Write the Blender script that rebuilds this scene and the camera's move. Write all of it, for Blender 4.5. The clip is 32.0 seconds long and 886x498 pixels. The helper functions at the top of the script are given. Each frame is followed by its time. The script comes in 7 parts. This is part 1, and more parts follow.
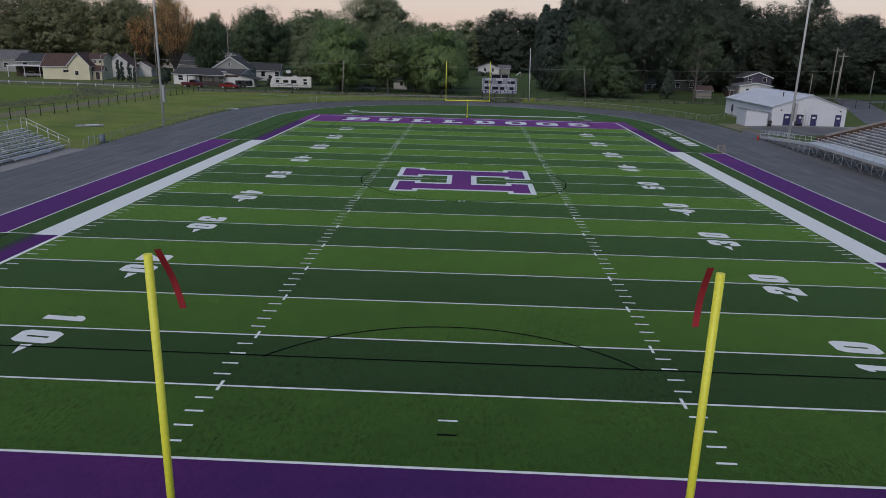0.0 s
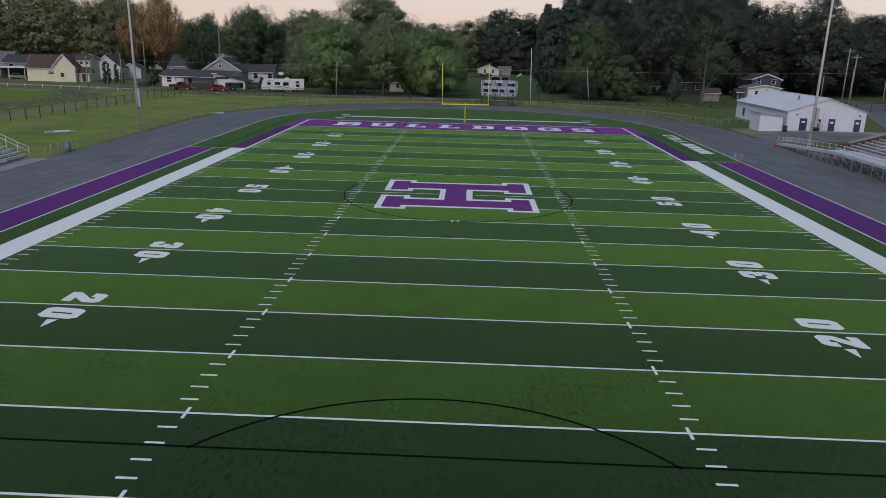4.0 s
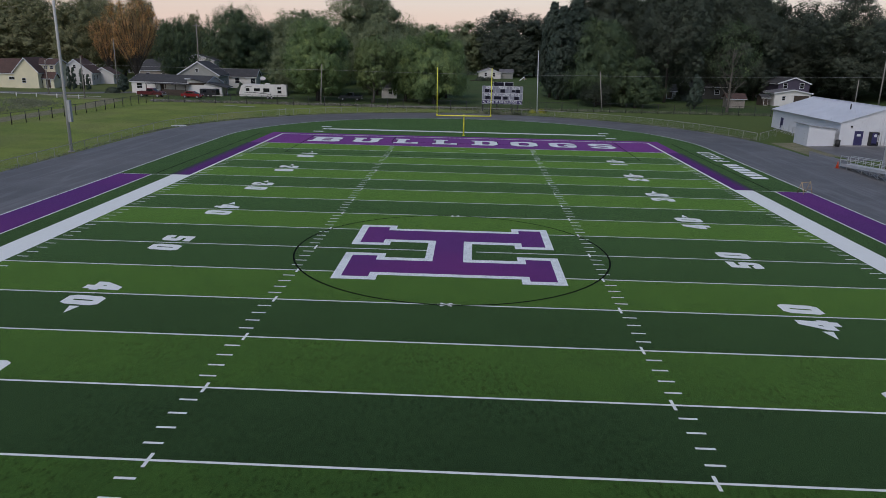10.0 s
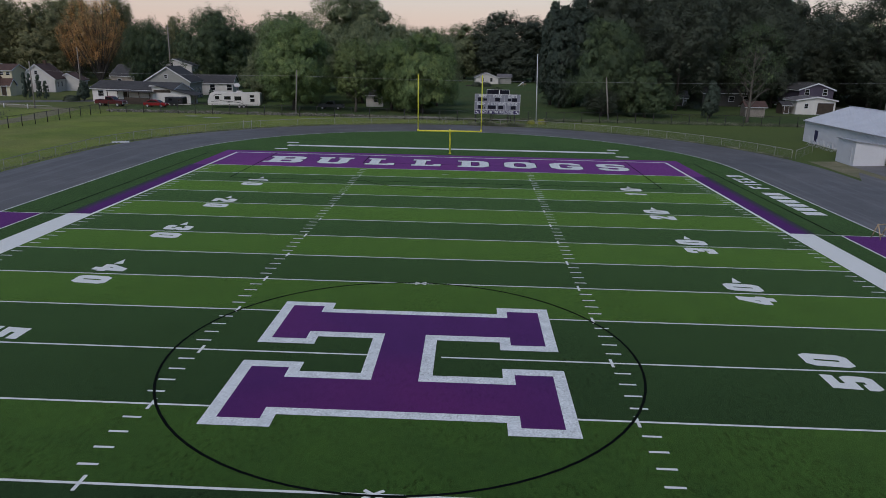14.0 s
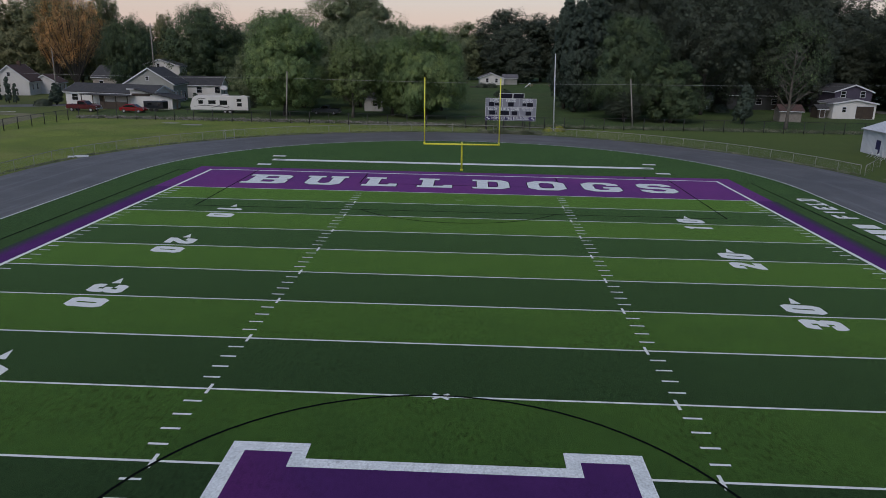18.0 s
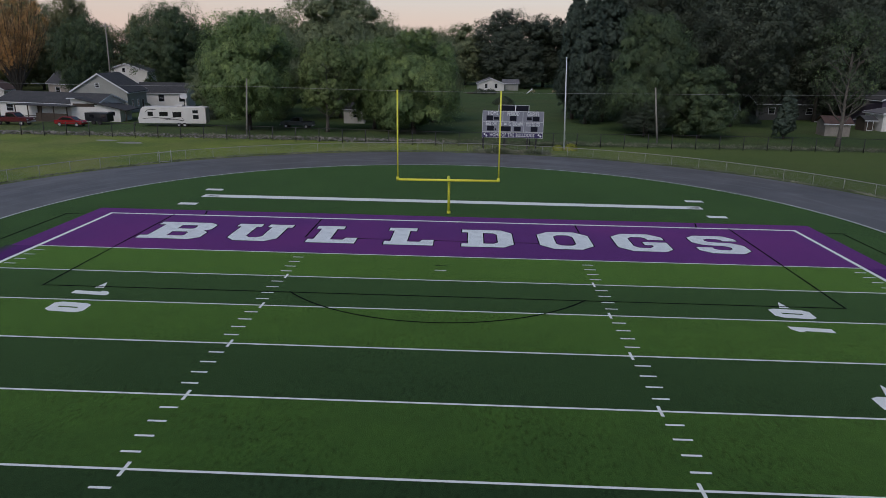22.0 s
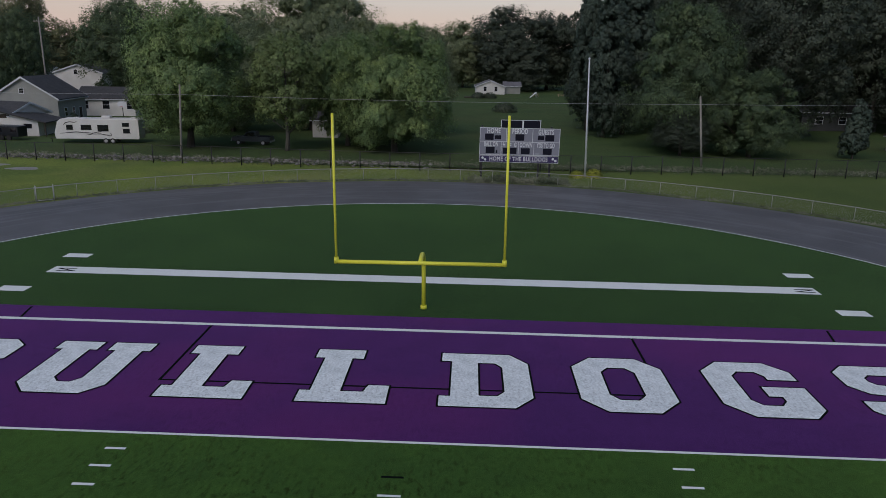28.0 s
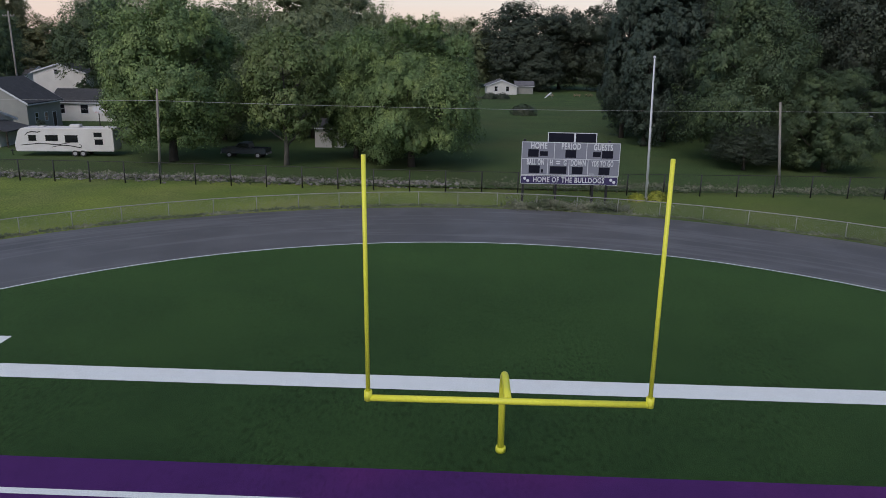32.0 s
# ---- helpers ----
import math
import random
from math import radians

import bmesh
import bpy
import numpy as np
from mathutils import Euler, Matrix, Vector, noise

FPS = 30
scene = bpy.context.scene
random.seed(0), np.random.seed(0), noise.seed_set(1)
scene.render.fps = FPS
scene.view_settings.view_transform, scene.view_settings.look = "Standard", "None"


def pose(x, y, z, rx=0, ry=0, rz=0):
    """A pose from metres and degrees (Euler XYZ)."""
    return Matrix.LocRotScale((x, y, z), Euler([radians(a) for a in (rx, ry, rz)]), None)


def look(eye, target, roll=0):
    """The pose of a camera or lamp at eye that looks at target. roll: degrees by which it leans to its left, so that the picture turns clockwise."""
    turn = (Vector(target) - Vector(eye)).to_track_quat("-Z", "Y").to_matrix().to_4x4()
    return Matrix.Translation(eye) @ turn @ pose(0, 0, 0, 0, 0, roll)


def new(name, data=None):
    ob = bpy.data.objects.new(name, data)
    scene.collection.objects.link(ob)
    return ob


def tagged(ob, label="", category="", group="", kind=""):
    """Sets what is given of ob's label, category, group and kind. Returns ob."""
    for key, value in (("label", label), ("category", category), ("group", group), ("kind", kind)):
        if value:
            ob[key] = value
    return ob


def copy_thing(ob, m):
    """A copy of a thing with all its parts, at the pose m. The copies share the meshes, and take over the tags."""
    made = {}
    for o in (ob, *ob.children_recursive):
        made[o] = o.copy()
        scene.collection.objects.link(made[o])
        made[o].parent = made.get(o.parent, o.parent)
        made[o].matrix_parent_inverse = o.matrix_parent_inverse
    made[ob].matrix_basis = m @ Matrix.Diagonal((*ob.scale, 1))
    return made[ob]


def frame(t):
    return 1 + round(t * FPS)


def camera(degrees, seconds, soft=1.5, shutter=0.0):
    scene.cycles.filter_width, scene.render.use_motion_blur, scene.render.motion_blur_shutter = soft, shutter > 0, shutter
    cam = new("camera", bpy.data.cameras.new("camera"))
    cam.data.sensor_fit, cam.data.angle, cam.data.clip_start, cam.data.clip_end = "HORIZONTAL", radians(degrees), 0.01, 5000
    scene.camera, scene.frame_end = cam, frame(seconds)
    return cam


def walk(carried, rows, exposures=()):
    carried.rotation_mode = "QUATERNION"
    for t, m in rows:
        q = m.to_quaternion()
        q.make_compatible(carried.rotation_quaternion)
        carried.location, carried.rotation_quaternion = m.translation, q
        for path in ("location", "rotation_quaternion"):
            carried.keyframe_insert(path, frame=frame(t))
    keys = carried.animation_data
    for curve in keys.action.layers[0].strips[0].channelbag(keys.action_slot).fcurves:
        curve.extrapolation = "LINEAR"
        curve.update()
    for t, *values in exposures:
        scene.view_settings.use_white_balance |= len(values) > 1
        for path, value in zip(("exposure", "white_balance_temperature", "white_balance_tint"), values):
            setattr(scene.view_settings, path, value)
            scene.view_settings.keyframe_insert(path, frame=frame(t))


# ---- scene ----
cam = camera(63.83, 32.0, soft=0.85)
EXPOSURE, KELVIN, TINT, SKY, SUN = 0.26, 6700, 13, 0.080, 0.72
HAZE = (6.7, 5.1, 4.6)
EXPOSURES = tuple((t, EXPOSURE + e, KELVIN, TINT) for t, e in ((0.0, 0.2), (5.0, 0.32), (11.0, 0.32), (14.0, 0.16), (17.0, 0.12), (20.0, 0.26), (22.0, 0.2), (25.0, 0.06), (28.0, 0.03), (30.0, 0.18), (32.0, 0.5)))
PATH = [
    (0, (0.381, -63.702, 11.816), (-0.242, -44.496, 6.274), 1.40),
    (0.5, (0.375, -62.898, 11.799), (-0.252, -43.691, 6.260), 1.40),
    (1, (0.365, -62.073, 11.782), (-0.264, -42.865, 6.246), 1.40),
    (1.5, (0.383, -61.243, 11.766), (-0.250, -42.034, 6.234), 1.40),
    (2, (0.421, -60.437, 11.753), (-0.215, -41.226, 6.226), 1.40),
    (2.5, (0.473, -59.606, 11.745), (-0.166, -40.394, 6.223), 1.40),
    (3, (0.543, -58.773, 11.740), (-0.097, -39.559, 6.224), 1.40),
    (3.5, (0.671, -57.941, 11.736), (0.030, -38.726, 6.225), 1.40),
    (5.5, (1.001, -54.062, 11.680), (0.367, -34.848, 6.166), 1.38),
    (6, (1.002, -53.007, 11.675), (0.367, -33.792, 6.162), 1.38),
    (6.5, (0.992, -51.981, 11.670), (0.357, -32.766, 6.158), 1.37),
    (7, (0.961, -50.885, 11.667), (0.324, -31.669, 6.157), 1.36),
    (7.5, (0.939, -49.674, 11.665), (0.300, -30.458, 6.159), 1.34),
    (8, (0.924, -48.303, 11.664), (0.282, -29.085, 6.164), 1.33),
    (8.5, (0.888, -46.762, 11.665), (0.242, -27.542, 6.172), 1.31),
    (9, (0.846, -44.986, 11.665), (0.195, -25.763, 6.181), 1.29),
    (9.5, (0.844, -42.929, 11.663), (0.188, -23.703, 6.191), 1.27),
    (10, (0.877, -40.616, 11.660), (0.216, -21.387, 6.203), 1.25),
    (10.5, (0.968, -38.332, 11.659), (0.301, -19.097, 6.220), 1.24),
    (11, (1.102, -36.156, 11.658), (0.431, -16.916, 6.237), 1.22),
    (11.5, (1.304, -34.086, 11.655), (0.629, -14.842, 6.252), 1.21),
    (12, (1.561, -32.129, 11.651), (0.884, -12.880, 6.263), 1.20),
    (12.5, (1.810, -30.292, 11.647), (1.131, -11.040, 6.271), 1.19),
    (13, (2.036, -28.631, 11.645), (1.356, -9.377, 6.277), 1.18),
    (13.5, (2.237, -27.147, 11.647), (1.558, -7.891, 6.284), 1.17),
    (14, (2.346, -25.865, 11.648), (1.667, -6.609, 6.287), 1.16),
    (14.5, (2.337, -24.699, 11.648), (1.658, -5.443, 6.285), 1.16),
    (16.5, (1.188, -20.398, 11.588), (0.518, -1.155, 6.179), 1.14),
    (17, (1.007, -18.368, 11.578), (0.334, 0.878, 6.179), 1.12),
    (17.5, (0.881, -15.988, 11.573), (0.206, 3.261, 6.185), 1.09),
    (18, (0.767, -13.232, 11.572), (0.090, 6.021, 6.200), 1.07),
    (18.5, (0.733, -10.182, 11.578), (0.056, 9.076, 6.223), 1.05),
    (19, (0.814, -7.142, 11.584), (0.137, 12.121, 6.248), 1.03),
    (19.5, (0.961, -4.260, 11.586), (0.285, 15.008, 6.267), 1.02),
    (20, (1.168, -1.608, 11.584), (0.493, 17.664, 6.280), 1.02),
    (20.5, (1.371, 0.718, 11.579), (0.697, 19.994, 6.288), 1.02),
    (21, (1.519, 2.642, 11.572), (0.845, 21.920, 6.288), 1.02),
    (21.5, (1.541, 4.149, 11.560), (0.866, 23.427, 6.279), 1.03),
    (22, (1.443, 5.376, 11.544), (0.765, 24.653, 6.259), 1.04),
    (22.5, (1.342, 6.555, 11.519), (0.660, 25.830, 6.225), 1.06),
    (23, (1.300, 7.752, 11.491), (0.614, 27.023, 6.184), 1.08),
    (23.5, (1.268, 9.089, 11.466), (0.578, 28.356, 6.147), 1.10),
    (24, (1.242, 10.648, 11.451), (0.550, 29.913, 6.124), 1.12),
    (24.5, (1.246, 12.544, 11.459), (0.554, 31.809, 6.132), 1.13),
    (25, (1.288, 14.670, 11.475), (0.598, 33.937, 6.153), 1.13),
    (25.5, (1.346, 16.910, 11.492), (0.659, 36.179, 6.176), 1.14),
    (27.5, (1.834, 24.843, 11.494), (1.175, 44.124, 6.219), 1.08),
    (28, (1.899, 26.340, 11.487), (1.244, 45.619, 6.209), 1.07),
    (28.5, (1.755, 27.555, 11.477), (1.103, 46.834, 6.194), 1.06),
    (29, (1.243, 28.505, 11.462), (0.592, 47.781, 6.172), 1.05),
    (29.5, (0.576, 29.303, 11.443), (-0.073, 48.577, 6.143), 1.05),
    (30, (-0.039, 30.209, 11.424), (-0.686, 49.480, 6.115), 1.04),
    (30.5, (-0.543, 31.594, 11.419), (-1.187, 50.863, 6.102), 1.02),
    (31, (-0.917, 33.501, 11.422), (-1.557, 52.769, 6.099), 1.01),
    (31.5, (-1.121, 35.883, 11.431), (-1.757, 55.150, 6.103), 1.00),
    (32, (-1.218, 38.756, 11.446), (-1.849, 58.022, 6.113), 0.98),
]
walk(cam, [(t, look(eye, target, roll)) for t, eye, target, roll in PATH], exposures=EXPOSURES)

# ---- light: a clear sky just after sunset, soft and without hard shadows ----
SUN_TURN = radians(200)
SUN_UP = radians(44)
world = bpy.data.worlds.new("dusk_sky")
scene.world = world
world.use_nodes = True
wn, wl = world.node_tree.nodes, world.node_tree.links
sky = wn.new("ShaderNodeTexSky")
sky.sky_type = "NISHITA"
sky.sun_disc = False
sky.sun_elevation, sky.sun_rotation = SUN_UP, SUN_TURN
sky.air_density, sky.dust_density, sky.ozone_density = 1.0, 1.0, 1.5
# a pale pink band of dusk haze low over the whole horizon, fading upwards
geo = wn.new("ShaderNodeTexCoord")
parts = wn.new("ShaderNodeSeparateXYZ")
wl.new(geo.outputs["Generated"], parts.inputs["Vector"])
rise = wn.new("ShaderNodeMapRange")
rise.interpolation_type = "SMOOTHSTEP"
rise.inputs["From Min"].default_value, rise.inputs["From Max"].default_value = 0.0, 0.16
rise.inputs["To Min"].default_value, rise.inputs["To Max"].default_value = 0.85, 0.0
wl.new(parts.outputs["Z"], rise.inputs["Value"])
haze = wn.new("ShaderNodeMix")
haze.data_type = "RGBA"
haze.inputs[7].default_value = (*HAZE, 1)
wl.new(rise.outputs["Result"], haze.inputs[0])
wl.new(sky.outputs["Color"], haze.inputs[6])
wl.new(haze.outputs[2], wn["Background"].inputs["Color"])
wn["Background"].inputs["Strength"].default_value = SKY
lamp = bpy.data.lights.new("sun", "SUN")
lamp.energy, lamp.angle, lamp.color = SUN, radians(36), (1.0, 0.91, 0.83)
sun = new("sun", lamp)
toward = Vector((math.sin(SUN_TURN) * math.cos(SUN_UP), math.cos(SUN_TURN) * math.cos(SUN_UP), math.sin(SUN_UP)))
sun.matrix_world = look(toward * 400, (0, 0, 0))


# ---- materials ----
def along_track(n, l, place):
    """A place told by its distance from the oval's spine, drawn out along the oval."""
    xyz, a, b, c = n.new("ShaderNodeSeparateXYZ"), n.new("ShaderNodeMath"), n.new("ShaderNodeMath"), n.new("ShaderNodeMath")
    l.new(place, xyz.inputs[0])
    a.operation, b.operation, c.operation = "ABSOLUTE", "SUBTRACT", "MAXIMUM"
    b.inputs[1].default_value, c.inputs[1].default_value = 50.8, 0.0
    l.new(xyz.outputs["Y"], a.inputs[0])
    l.new(a.outputs[0], b.inputs[0])
    l.new(b.outputs[0], c.inputs[0])
    flat_, ln, out, shrink = n.new("ShaderNodeCombineXYZ"), n.new("ShaderNodeVectorMath"), n.new("ShaderNodeCombineXYZ"), n.new("ShaderNodeVectorMath")
    ln.operation, shrink.operation = "LENGTH", "MULTIPLY"
    shrink.inputs[1].default_value = (0.05, 0.05, 0.0)
    l.new(xyz.outputs["X"], flat_.inputs["X"])
    l.new(c.outputs[0], flat_.inputs["Y"])
    l.new(flat_.outputs[0], ln.inputs[0])
    l.new(place, shrink.inputs[0])
    cut = n.new("ShaderNodeSeparateXYZ")
    l.new(shrink.outputs[0], cut.inputs[0])
    l.new(cut.outputs["X"], out.inputs["X"])
    l.new(cut.outputs["Y"], out.inputs["Y"])
    l.new(ln.outputs["Value"], out.inputs["Z"])
    return out.outputs[0]


def surface(name, colour, other, scale=1.0, rough=0.8, fine=40.0, bump=0.15, metal=0.0, island=0.0, stain=None, stain_scale=0.15, stain_amount=0.4,
            grain=0.25, detail=6.0, stretch=None, spec=0.5, each=0.0, sheen=0.0, sheen_tint=(1, 1, 1), streak=None, wisp=None):
    """Two tones mixed by a soft noise, a fine grain on top, an optional wide stain, relief from the grain."""
    m = bpy.data.materials.new(name)
    m.use_nodes = True
    n, l = m.node_tree.nodes, m.node_tree.links
    bsdf = n["Principled BSDF"]
    at = n.new("ShaderNodeTexCoord")
    place = at.outputs["Object"]
    if stretch:
        mp = n.new("ShaderNodeMapping")
        mp.inputs["Scale"].default_value = stretch
        l.new(place, mp.inputs["Vector"])
        place = mp.outputs["Vector"]

    def noise_at(s, d=detail):
        t = n.new("ShaderNodeTexNoise")
        t.inputs["Scale"].default_value, t.inputs["Detail"].default_value = s, d
        l.new(place, t.inputs["Vector"])
        return t.outputs["Fac"]

    def ramp(value, low, high):
        r = n.new("ShaderNodeMapRange")
        r.inputs["From Min"].default_value, r.inputs["From Max"].default_value = low, high
        l.new(value, r.inputs["Value"])
        return r.outputs["Result"]

    def mix(fac, a, b, kind="MIX"):
        x = n.new("ShaderNodeMix")
        x.data_type, x.blend_type = "RGBA", kind
        for slot, value in ((0, fac), (6, a), (7, b)):
            if isinstance(value, (int, float)):
                x.inputs[slot].default_value = value
            elif isinstance(value, tuple):
                x.inputs[slot].default_value = (*value, 1)
            else:
                l.new(value, x.inputs[slot])
        return x.outputs[2]

    col = mix(ramp(noise_at(scale), 0.33, 0.67), colour, other)
    if stain:
        f = n.new("ShaderNodeMath")
        f.operation = "MULTIPLY"
        f.inputs[1].default_value = stain_amount
        l.new(ramp(noise_at(stain_scale, 4.0), 0.45, 0.7), f.inputs[0])
        col = mix(f.outputs[0], col, stain)
    g = noise_at(fine, 3.0)
    if grain:
        v = n.new("ShaderNodeMapRange")
        v.inputs["From Min"].default_value, v.inputs["From Max"].default_value = 0.3, 0.7
        v.inputs["To Min"].default_value, v.inputs["To Max"].default_value = 1 - grain, 1 + grain
        l.new(g, v.inputs["Value"])
        hsv = n.new("ShaderNodeHueSaturation")
        l.new(col, hsv.inputs["Color"])
        l.new(v.outputs["Result"], hsv.inputs["Value"])
        col = hsv.outputs["Color"]
    if streak:
        # short brushed flecks, longer along y, thicker in some patches than in others
        sc, amount, lo, hi = streak
        mp = n.new("ShaderNodeMapping")
        mp.inputs["Scale"].default_value = (1.0, 0.42, 1.0)
        l.new(at.outputs["Object"], mp.inputs["Vector"])
        t = n.new("ShaderNodeTexNoise")
        t.inputs["Scale"].default_value, t.inputs["Detail"].default_value, t.inputs["Roughness"].default_value = sc, 4.0, 0.6
        l.new(mp.outputs["Vector"], t.inputs["Vector"])
        fleck = n.new("ShaderNodeMapRange")
        fleck.inputs["From Min"].default_value, fleck.inputs["From Max"].default_value = hi, lo
        l.new(t.outputs["Fac"], fleck.inputs["Value"])
        patch = n.new("ShaderNodeMapRange")
        patch.inputs["To Min"].default_value, patch.inputs["To Max"].default_value = 0.35, 1.0
        l.new(ramp(noise_at(0.22, 3.0), 0.38, 0.62), patch.inputs["Value"])
        both = n.new("ShaderNodeMath")
        both.operation = "MULTIPLY"
        l.new(fleck.outputs["Result"], both.inputs[0])
        l.new(patch.outputs["Result"], both.inputs[1])
        v = n.new("ShaderNodeMapRange")
        v.inputs["To Min"].default_value, v.inputs["To Max"].default_value = 1 + amount * 0.3, 1 - amount
        l.new(both.outputs[0], v.inputs["Value"])
        hsv = n.new("ShaderNodeHueSaturation")
        l.new(col, hsv.inputs["Color"])
        l.new(v.outputs["Result"], hsv.inputs["Value"])
        col = hsv.outputs["Color"]
    if wisp:
        # thin pale scuffs that follow the bends of a slow noise
        sc, colour_w, amount = wisp
        t = n.new("ShaderNodeTexNoise")
        t.inputs["Scale"].default_value, t.inputs["Detail"].default_value, t.inputs["Distortion"].default_value = sc, 5.0, 0.3
        l.new(along_track(n, l, at.outputs["Object"]), t.inputs["Vector"])
        d = n.new("ShaderNodeMath")
        d.operation = "SUBTRACT"
        d.inputs[1].default_value = 0.5
        l.new(t.outputs["Fac"], d.inputs[0])
        e = n.new("ShaderNodeMath")
        e.operation = "ABSOLUTE"
        l.new(d.outputs[0], e.inputs[0])
        v = n.new("ShaderNodeMapRange")
        v.inputs["From Min"].default_value, v.inputs["From Max"].default_value = 0.035, 0.0
        v.inputs["To Min"].default_value, v.inputs["To Max"].default_value = 0.0, amount
        l.new(e.outputs[0], v.inputs["Value"])
        col = mix(v.outputs["Result"], col, colour_w)
    if island or each:
        info = n.new("ShaderNodeNewGeometry") if island else n.new("ShaderNodeObjectInfo")
        v = n.new("ShaderNodeMapRange")
        amount = island or each
        v.inputs["To Min"].default_value, v.inputs["To Max"].default_value = 1 - amount, 1 + amount
        l.new(info.outputs["Random Per Island" if island else "Random"], v.inputs["Value"])
        hsv = n.new("ShaderNodeHueSaturation")
        l.new(col, hsv.inputs["Color"])
        l.new(v.outputs["Result"], hsv.inputs["Value"])
        col = hsv.outputs["Color"]
    l.new(col, bsdf.inputs["Base Color"])
    bsdf.inputs["Roughness"].default_value, bsdf.inputs["Metallic"].default_value = rough, metal
    bsdf.inputs["Specular IOR Level"].default_value = spec
    if sheen:
        bsdf.inputs["Sheen Weight"].default_value, bsdf.inputs["Sheen Roughness"].default_value = sheen, 0.4
        bsdf.inputs["Sheen Tint"].default_value = (*sheen_tint, 1)
    if bump:
        b = n.new("ShaderNodeBump")
        b.inputs["Strength"].default_value, b.inputs["Distance"].default_value = bump, 0.02
        l.new(g, b.inputs["Height"])
        l.new(b.outputs["Normal"], bsdf.inputs["Normal"])
    return m


def leafy(name, colour, other, tip):
    """Leaves: tones by clump, a lighter tip tone on some, light let through the blade."""
    m = surface(name, colour, other, scale=0.3, rough=0.6, fine=1.3, bump=0.0, island=0.26, stain=tip, stain_scale=0.55, stain_amount=0.7, grain=0.30, spec=0.3)
    n, l = m.node_tree.nodes, m.node_tree.links
    bsdf = n["Principled BSDF"]
    thin, both, tint = n.new("ShaderNodeBsdfTranslucent"), n.new("ShaderNodeMixShader"), n.new("ShaderNodeMix")
    tint.data_type, tint.blend_type = "RGBA", "MULTIPLY"
    tint.inputs[0].default_value, tint.inputs[7].default_value = 1.0, (1.25, 1.35, 0.6, 1)
    l.new(bsdf.inputs["Base Color"].links[0].from_socket, tint.inputs[6])
    l.new(tint.outputs[2], thin.inputs["Color"])
    both.inputs[0].default_value = 0.15
    l.new(bsdf.outputs[0], both.inputs[1])
    l.new(thin.outputs[0], both.inputs[2])
    l.new(both.outputs[0], n["Material Output"].inputs["Surface"])
    return m


TURF_LIGHT = surface("turf_light", (0.0225, 0.060, 0.0120), (0.0165, 0.046, 0.0105), 0.6, 0.9, 30, 0.7, stain=(0.0118, 0.036, 0.0105), stain_scale=0.35, stain_amount=0.55, grain=0.45, detail=9.0, spec=0.10, sheen=0.46, sheen_tint=(0.56, 1.0, 0.17), streak=(7.0, 0.80, 0.34, 0.52))
TURF_DARK = surface("turf_dark", (0.0120, 0.029, 0.0112), (0.0094, 0.0235, 0.0094), 0.6, 0.9, 30, 0.7, stain=(0.0138, 0.034, 0.0125), stain_scale=0.3, stain_amount=0.6, grain=0.45, detail=9.0, spec=0.10, sheen=0.28, sheen_tint=(0.54, 1.0, 0.28), streak=(7.0, 0.66, 0.34, 0.52))
TURF_PLAIN = surface("turf_plain", (0.0150, 0.0375, 0.0120), (0.0110, 0.0285, 0.0098), 0.4, 0.9, 30, 0.7, stain=(0.021, 0.048, 0.0145), stain_scale=0.12, stain_amount=0.75, grain=0.6, detail=9.0, spec=0.10, sheen=0.20, sheen_tint=(0.56, 1.0, 0.30), streak=(7.0, 0.58, 0.34, 0.52))
PURPLE = surface("purple_turf", (0.050, 0.016, 0.096), (0.041, 0.0135, 0.082), 0.8, 0.9, 30, 0.4, stain=(0.105, 0.018, 0.112), stain_scale=0.08, stain_amount=0.8, grain=0.25, spec=0.10, sheen=0.34, sheen_tint=(0.86, 0.26, 0.92), streak=(7.0, 0.2, 0.34, 0.52))
PURPLE_SIDE = surface("violet_side_turf", (0.054, 0.0155, 0.096), (0.045, 0.0135, 0.083), 0.8, 0.9, 30, 0.4, stain=(0.086, 0.017, 0.110), stain_scale=0.08, stain_amount=0.7, grain=0.25, spec=0.10, sheen=0.24, sheen_tint=(0.76, 0.26, 0.96), streak=(7.0, 0.2, 0.34, 0.52))
WHITE_TURF = surface("white_turf_paint", (0.76, 0.80, 0.785), (0.72, 0.76, 0.745), 3.0, 0.9, 20, 0.4, stain=(0.68, 0.70, 0.66), stain_scale=1.2, stain_amount=0.3, grain=0.10, spec=0.15, sheen=0.1)
WORN_WHITE = surface("worn_white_turf_paint", (0.72, 0.77, 0.78), (0.62, 0.67, 0.68), 2.2, 0.9, 12, 0.4, stain=(0.44, 0.49, 0.50), stain_scale=1.6, stain_amount=0.45, grain=0.16, spec=0.15, sheen=0.1, streak=(9.0, 0.30, 0.30, 0.46))
PURPLE_FADE = surface("purple_turf_fading_out", (0.081, 0.022, 0.128), (0.066, 0.018, 0.108), 0.5, 0.9, 16, 0.5, grain=0.35, spec=0.10, sheen=0.10, sheen_tint=(0.70, 0.22, 0.95))
n, l = PURPLE_FADE.node_tree.nodes, PURPLE_FADE.node_tree.links
pb = n["Principled BSDF"]
painted = pb.inputs["Base Color"].links[0].from_socket
where, axis, size_ = n.new("ShaderNodeTexCoord"), n.new("ShaderNodeSeparateXYZ"), n.new("ShaderNodeMath")
size_.operation = "ABSOLUTE"
l.new(where.outputs["Object"], axis.inputs["Vector"])
l.new(axis.outputs["X"], size_.inputs[0])
speck = n.new("ShaderNodeTexNoise")
speck.inputs["Scale"].default_value = 9.0
l.new(where.outputs["Object"], speck.inputs["Vector"])
